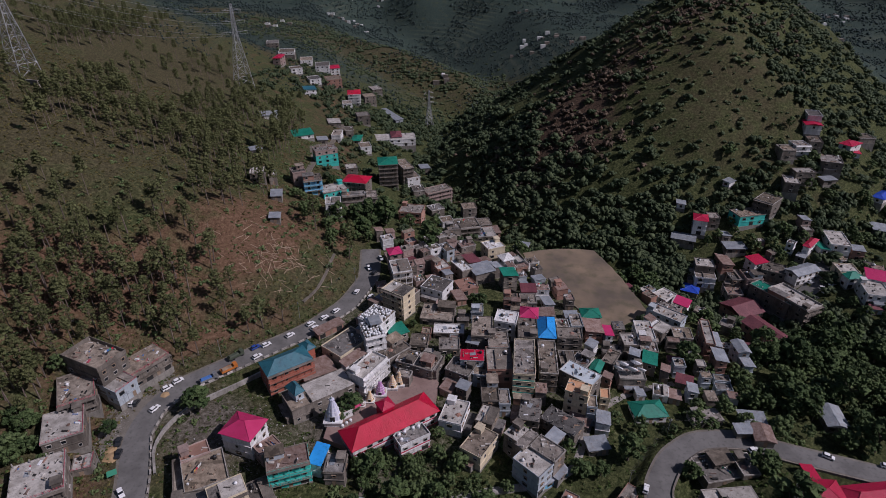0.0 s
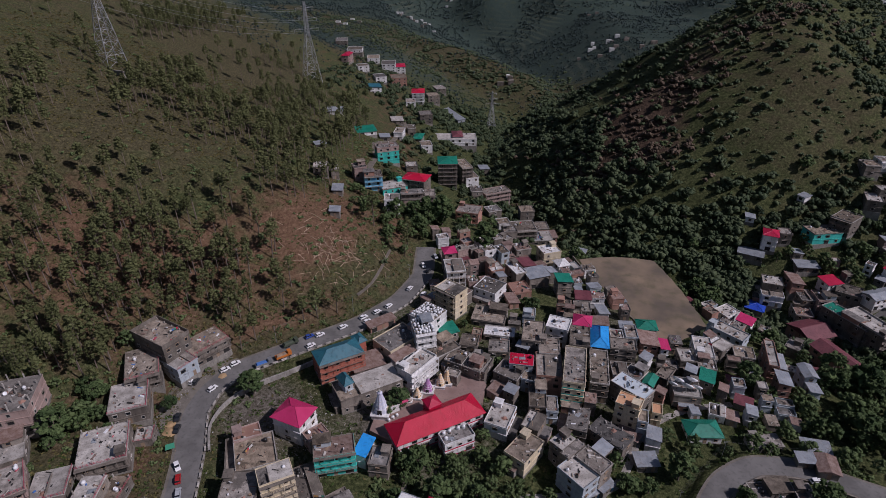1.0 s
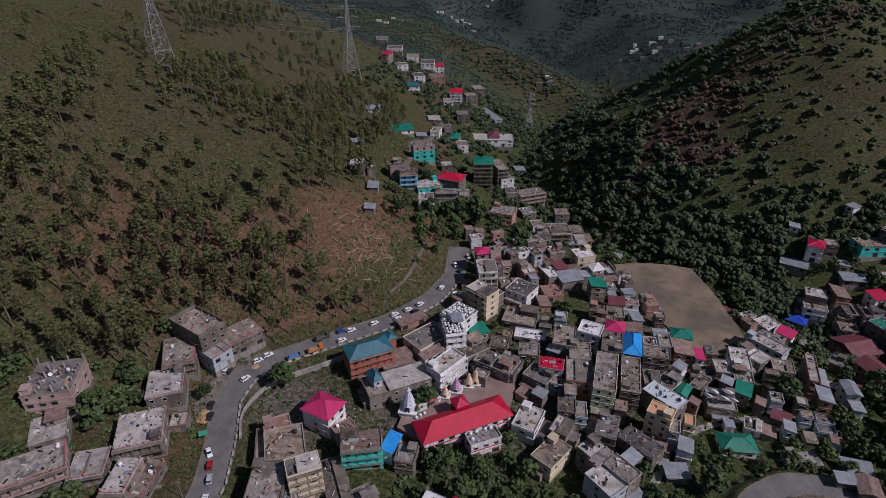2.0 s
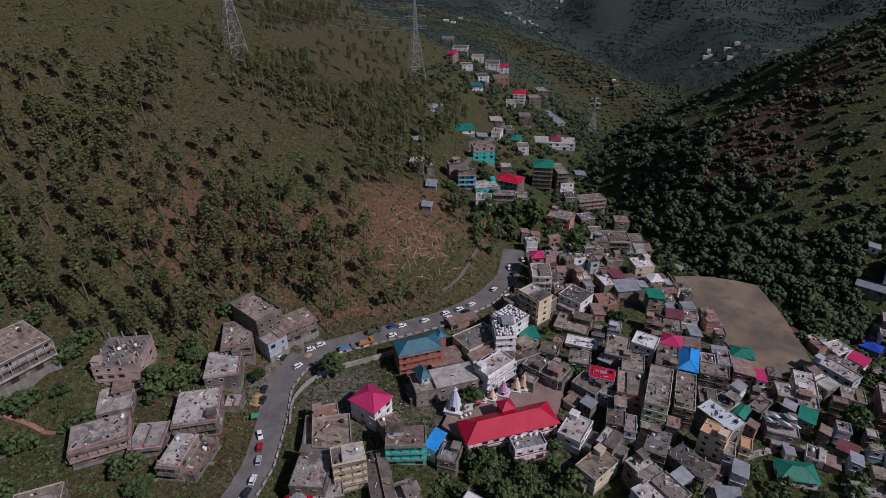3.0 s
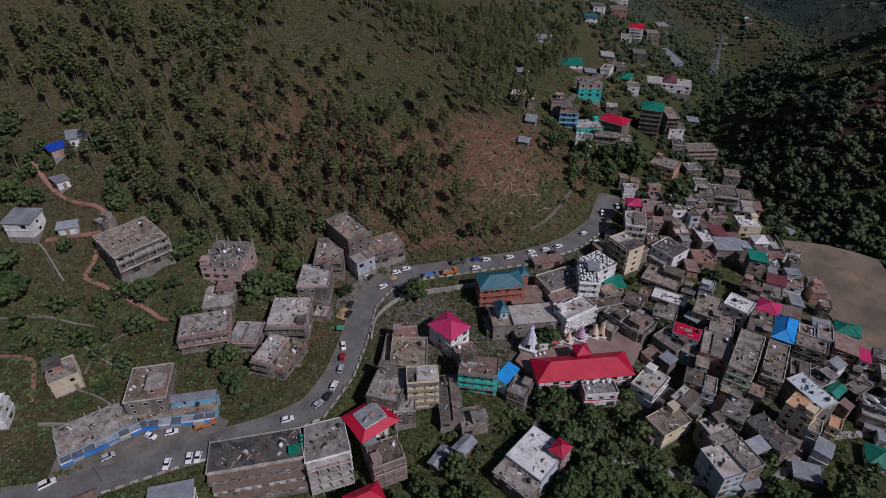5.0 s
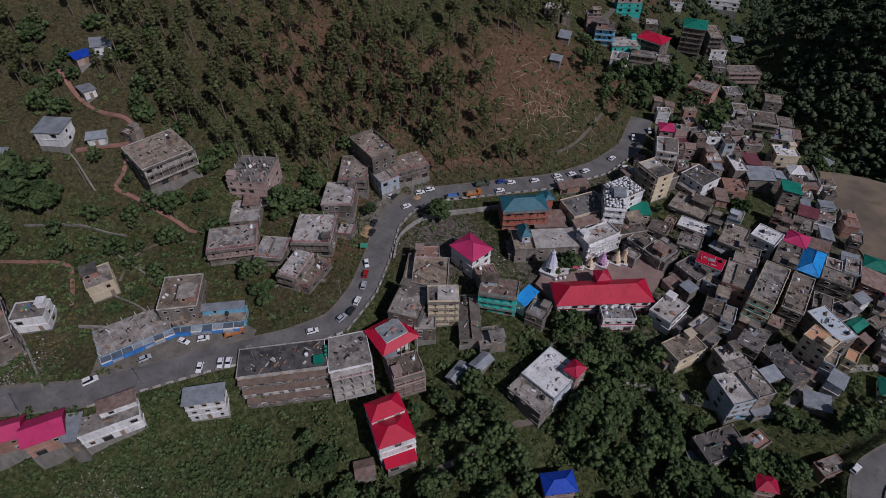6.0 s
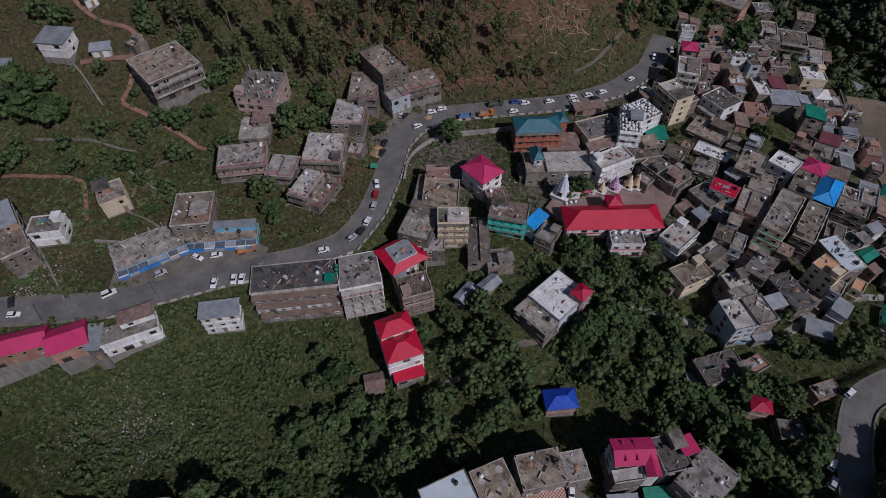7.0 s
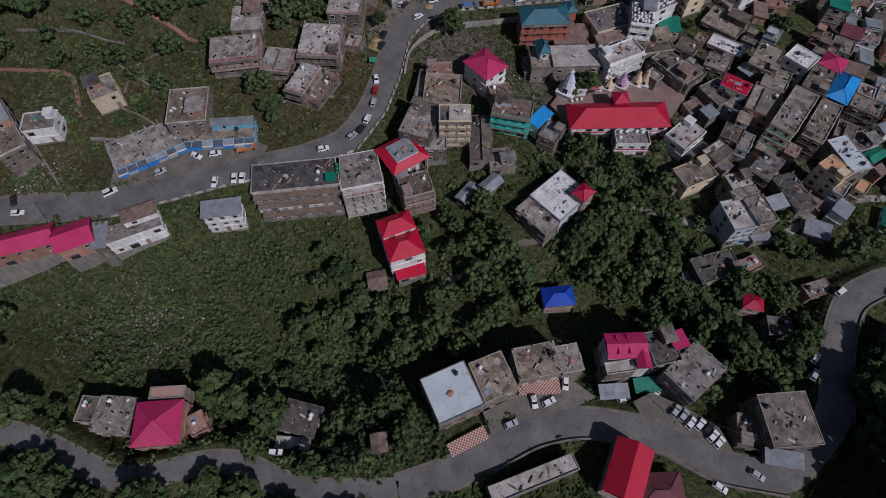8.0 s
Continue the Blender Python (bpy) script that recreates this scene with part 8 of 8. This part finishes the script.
def car(key, x, y, turn):
    z = surface_at(x, y)
    ob = thing("car", pose(x, y, z, 0, 0, turn), f"{PAINTS[key][0]} small hatchback car parked by the road", "car", "cars on the roads", CARS[key][0])
    for me in CARS[key][1:]:
        put(me, ob)
    L = 1.35 if key == "j" else 1.15
    for sx in (-L, L):
        for sy in (-0.72, 0.72):
            put(TYRE, ob, pose(sx, sy, 0.31, 90, 0, 0))


M_ORANGE = plain("orange_truck_paint", (0.5, 0.16, 0.03), 0.5)
M_ARMY = plain("olive_truck_paint", (0.06, 0.075, 0.05), 0.6)


def truck(key, x, y, turn):
    z = surface_at(x, y)
    word, cab, load = {"T": ("orange and brown", M_ORANGE, M_WOOD), "G": ("dark green", M_ARMY, M_ARMY), "B": ("grey", M_STEEL, CLOTH[0])}[key]
    ob = thing("truck", pose(x, y, z, 0, 0, turn), f"{word} lorry with a loaded open bed", "truck", "lorries on the road")
    put(boxes("cab", cab, [(1.7, -1.05, 0.6, 3.1, 1.05, 2.4)]), ob)
    put(boxes("windscreen", M_GLASS, [(3.09, -0.9, 1.5, 3.13, 0.9, 2.2)]), ob)
    put(boxes("bed", cab, [(-3.2, -1.1, 0.7, 1.6, 1.1, 0.9), (-3.2, -1.1, 0.9, 1.6, -1.0, 1.6), (-3.2, 1.0, 0.9, 1.6, 1.1, 1.6), (-3.2, -1.0, 0.9, -3.1, 1.0, 1.6), (1.5, -1.0, 0.9, 1.6, 1.0, 1.6)]), ob)
    put(mesh("load", [(-3.05, -0.95, 0.92), (1.45, -0.95, 0.92), (1.45, 0.95, 0.92), (-3.05, 0.95, 0.92), (-2.6, -0.5, 1.9), (1.0, -0.5, 2.0), (1.0, 0.5, 1.9), (-2.6, 0.5, 2.0)], list(CUBE), [load]), ob)
    for sx in (-2.3, -1.3, 2.3):
        for sy in (-0.95, 0.95):
            put(TYRE, ob, pose(sx, sy, 0.42, 90, 0, 0) @ Matrix.Diagonal((1.4, 1.4, 1.6, 1)))


car("w", 1.0, 45.9, -50)
car("w", 4.5, 47.9, 58)
car("s", -1.5, 37.4, 54)
car("w", 6.1, 54.8, -65)
car("w", 21.8, 60.2, 49)
car("w", 29.2, 66.6, 81)
car("s", 34.7, 63.4, 78)
car("w", 39.3, 62.5, 72)
car("w", 41.5, 63.4, 73)
car("d", 43.6, 63.6, 73)
car("w", 45.4, 62.3, 71)
car("w", 47.3, 61.6, 70)
car("s", 36.9, 63.4, 76)
car("w", 63.0, 98.0, 80)
car("s", 64.0, 93.0, 80)
car("w", 51.0, 51.0, -4)
car("s", 58.2, 58.7, -6)
car("s", 60.3, 106.1, -22)
car("w", 64.1, 122.4, 64)
car("w", -159.0, 12.9, 37)
car("d", -163.7, 15.3, -39)
car("j", -140.8, 33.0, 65)
car("s", -133.1, 46.7, 64)
car("w", -127.7, 57.3, 7)
car("w", -123.1, 61.2, 46)
car("w", -115.7, 52.7, -59)
car("w", -111.4, 57.0, -54)
car("w", -109.4, 58.4, -58)
car("w", -94.6, 80.9, 49)
car("s", -89.7, 90.1, 81)
car("d", -88.8, 94.0, 95)
car("w", -89.6, 98.7, 104)
car("w", -97.2, 115.0, -49)
car("r", -94.5, 110.5, 115)
car("s", -91.9, 105.7, 114)
car("d", -107.4, 134.6, -78)
car("d", -105.0, 129.6, -83)
car("w", -101.9, 149.6, 65)
car("w", -101.8, 160.0, 47)
car("w", -99.3, 163.8, 48)
car("w", -111.1, 152.4, 91)
car("d", -109.8, 152.5, 89)
car("w", -73.6, 177.6, 47)
car("b", -75.9, 183.2, 45)
car("w", -71.9, 184.8, 43)
car("w", -63.7, 191.0, 48)
car("w", -56.7, 198.7, 51)
car("w", -54.4, 195.9, 52)
car("w", -51.7, 203.2, 52)
car("d", -48.4, 202.4, 49)
car("w", -47.4, 208.2, 57)
car("w", -40.3, 223.1, 73)
car("w", -36.9, 243.6, -66)
car("d", -33.9, 239.4, 68)
car("w", -33.4, 219.3, 64)
car("s", -31.9, 252.4, -63)
car("w", 105.5, 137.8, 12)
car("w", 129.2, 134.9, -34)
car("w", 146.2, 130.7, -24)
car("s", 194.0, 257.6, 16)
car("w", 197.1, 252.4, 11)
car("w", 197.1, 249.1, 15)
car("d", 191.1, 246.7, 6)
car("w", 202.7, 253.7, 18)
truck("T", -116.1, 68.0, 51)
truck("G", -82.0, 177.7, 45)
truck("B", -88.1, 164.5, 38)
truck("T", -82.2, 170.0, 42)
car("w", -50.9, -0.8, 30)


# ---- pylons and lines ----
def lattice(name, rows):
    """Crossed bars whose ends are welded into one piece."""
    me = bars(name, M_STEEL, rows, 4)
    bm = bmesh.new()
    bm.from_mesh(me)
    bmesh.ops.remove_doubles(bm, verts=bm.verts, dist=0.13)
    bm.to_mesh(me)
    bm.free()
    return me


def pylon(x, y, high, turn):
    z = ground_at(x, y)
    ob = thing("power_pylon", pose(x, y, z, 0, 0, turn), "tall grey lattice steel power pylon", "pylon", "pylons on the ridge")
    b, t, waist = high * 0.105, high * 0.016, high * 0.62

    def half(u):
        return b + (t * 1.6 - b) * min(u / 0.62, 1) if u < 0.62 else t * 1.6 + (t * 0.6 - t * 1.6) * (u - 0.62) / 0.38

    for sx in (-1, 1):
        for sy in (-1, 1):
            put(bars("leg", M_STEEL, [((sx * half(u), sy * half(u), high * u if u else -3), (sx * half(v), sy * half(v), high * v), 0.26, 0.22) for u, v in ((0, 0.3), (0.3, 0.62), (0.62, 1.0))], 4), ob)
    levels = [0, 0.12, 0.24, 0.35, 0.45, 0.54, 0.62, 0.69, 0.76, 0.83, 0.9, 0.96]
    for k, (u, v) in enumerate(zip(levels[:-1], levels[1:])):
        rows = []
        for q in range(4):
            c = [(1, 1), (-1, 1), (-1, -1), (1, -1)]
            (ax, ay), (bx, by) = c[q], c[(q + 1) % 4]
            p0, p1, p2, p3 = (ax * half(u), ay * half(u), high * u), (bx * half(u), by * half(u), high * u), (ax * half(v), ay * half(v), high * v), (bx * half(v), by * half(v), high * v)
            rows += [(p0, p3, 0.12, 0.12), (p1, p2, 0.12, 0.12), (p2, p3, 0.12, 0.12)]
        put(lattice("bracing", rows), ob)
    for u, reach in ((0.66, 0.17), (0.79, 0.15), (0.92, 0.12)):
        for s in (-1, 1):
            tip = (s * high * reach, 0, high * u + 0.4)
            e = half(u)
            put(bars("cross_arm", M_STEEL, [((s * e, e, high * u), tip, 0.09, 0.07), ((s * e, -e, high * u), tip, 0.09, 0.07), ((s * e, 0, high * u + 1.8), tip, 0.08, 0.06), ((s * e * 2, e * 0.6, high * u + 0.1), (s * e * 2, -e * 0.6, high * u + 0.1), 0.06, 0.06)], 4), ob)
            put(bars("insulator", M_STEEL, [(tip, (tip[0], 0, tip[2] - 2.4), 0.14, 0.14)], 5), ob)
    m = pose(x, y, z, 0, 0, turn)
    return [m @ Vector((s * high * r, 0, high * u - 2.0)) for u, r in ((0.66, 0.17), (0.79, 0.15), (0.92, 0.12)) for s in (-1, 1)]


M_CABLE = plain("cable", (0.05, 0.05, 0.05), 0.6)


def wire(a, b, sag, r, label, category="power line"):
    """One sagging cable in one piece."""
    a, b = Vector(a), Vector(b)
    side = (b - a).cross(Vector((0, 0, 1))).normalized()
    v, f = [], []
    for k in range(17):
        p = a.lerp(b, k / 16) - Vector((0, 0, sag * 4 * (k / 16) * (1 - k / 16)))
        v += [p + side * r, p + Vector((0, 0, r)), p - side * r, p - Vector((0, 0, r))]
    for k in range(16):
        f += [(k * 4 + i, k * 4 + (i + 1) % 4, k * 4 + 4 + (i + 1) % 4, k * 4 + 4 + i) for i in range(4)]
    thing("power_line", Matrix.Identity(4), label, category, "overhead lines", mesh("power_line", v, f, [M_CABLE if r < 0.06 else M_STEEL]))


near_tips = pylon(-240, 339, 62, 62)
far_tips = pylon(-176, 516, 66, 40)
for a, b in zip(near_tips, far_tips):
    wire(a, b, 7, 0.07, "thin steel power line between two pylons")
for a in near_tips:
    wire(a, (a.x - 260, a.y - 60, a.z + 55), 10, 0.07, "thin steel power line leaving the pylon uphill")
valley_tips = pylon(-16, 640, 42, 20)
for a, b in zip(far_tips, valley_tips):
    wire(a, b, 12, 0.05, "thin steel power line down into the valley")
tagged(new("retaining_wall", boxes("retaining_wall", M_STONE, [(-9, -0.5, -4, 9, 0.5, 1.4)])), "grey stone retaining wall under the pylon", "wall", kind="structure").matrix_basis = pose(-233, 328, ground_at(-233, 328), 0, 0, -20)

POLE = bars("pole", M_STEEL, [((0, 0, -1), (0, 0, 8.5), 0.11, 0.07)], 8)
ARM = bars("cross_arm", M_STEEL, [((-0.8, 0, 8.0), (0.8, 0, 8.0), 0.04, 0.04), ((-0.6, 0, 7.4), (0.6, 0, 7.4), 0.04, 0.04)], 4)


def pole(x, y, turn):
    z = ground_at(x, y)
    ob = thing("utility_pole", pose(x, y, z, 0, 0, turn), "slim grey steel utility pole with cross arms", "utility pole", "poles along the roads")
    put(POLE, ob)
    put(ARM, ob)
    return Vector((x, y, z))


def pole_run(places):
    last = None
    for x, y, t in places:
        p = pole(x, y, t)
        if last:
            for off in (-0.7, 0.0, 0.7):
                wire(last + Vector((off, 0, 8.05)), p + Vector((off, 0, 8.05)), 0.9, 0.014, "thin cable sagging between poles")
        last = p


pole_run(((-150, 16, 60), (-126, 40, 50), (-103, 63, 50), (-96, 98, 10), (-109, 126, 0), (-110, 150, 0), (-88, 178, -40), (-62, 202, -40), (-42, 232, 0)))
pole_run(((-230, 62, 0), (-200, 84, 0), (-176, 116, 0), (-150, 150, 0), (-112, 205, 0)))
pole_run(((-60, -2, 0), (-26, 12, 0), (2, 46, 0), (32, 62, 0), (58, 66, 0), (62, 100, 0), (60, 126, 0), (80, 148, 0), (112, 147, 0)))

# far-off houses of the villages across the valley, past counting
rnd = random.Random(91)
for mat, tone in ((M_WHITE, "white"), (M_CONCRETE, "grey")):
    rows = []
    while len(rows) < 95:
        a, r = radians(rnd.uniform(-40, 16)), rnd.uniform(780, 1750)
        x, y = -math.sin(a) * r, math.cos(a) * r
        if waves(np.array([x]), np.array([y]), 300, 51)[0] < 0.3:
            continue
        z, w, d = ground_at(x, y), rnd.uniform(2.2, 4.6), rnd.uniform(2, 3.4)
        rows.append((x - w, y - d, z - 5, x + w, y + d, z + rnd.choice((2.5, 3.5, 4.5))))
    tagged(new("distant_village", boxes("distant_village", mat, rows)), f"scattered {tone} houses of far villages on the slopes", "village", kind="stuff")
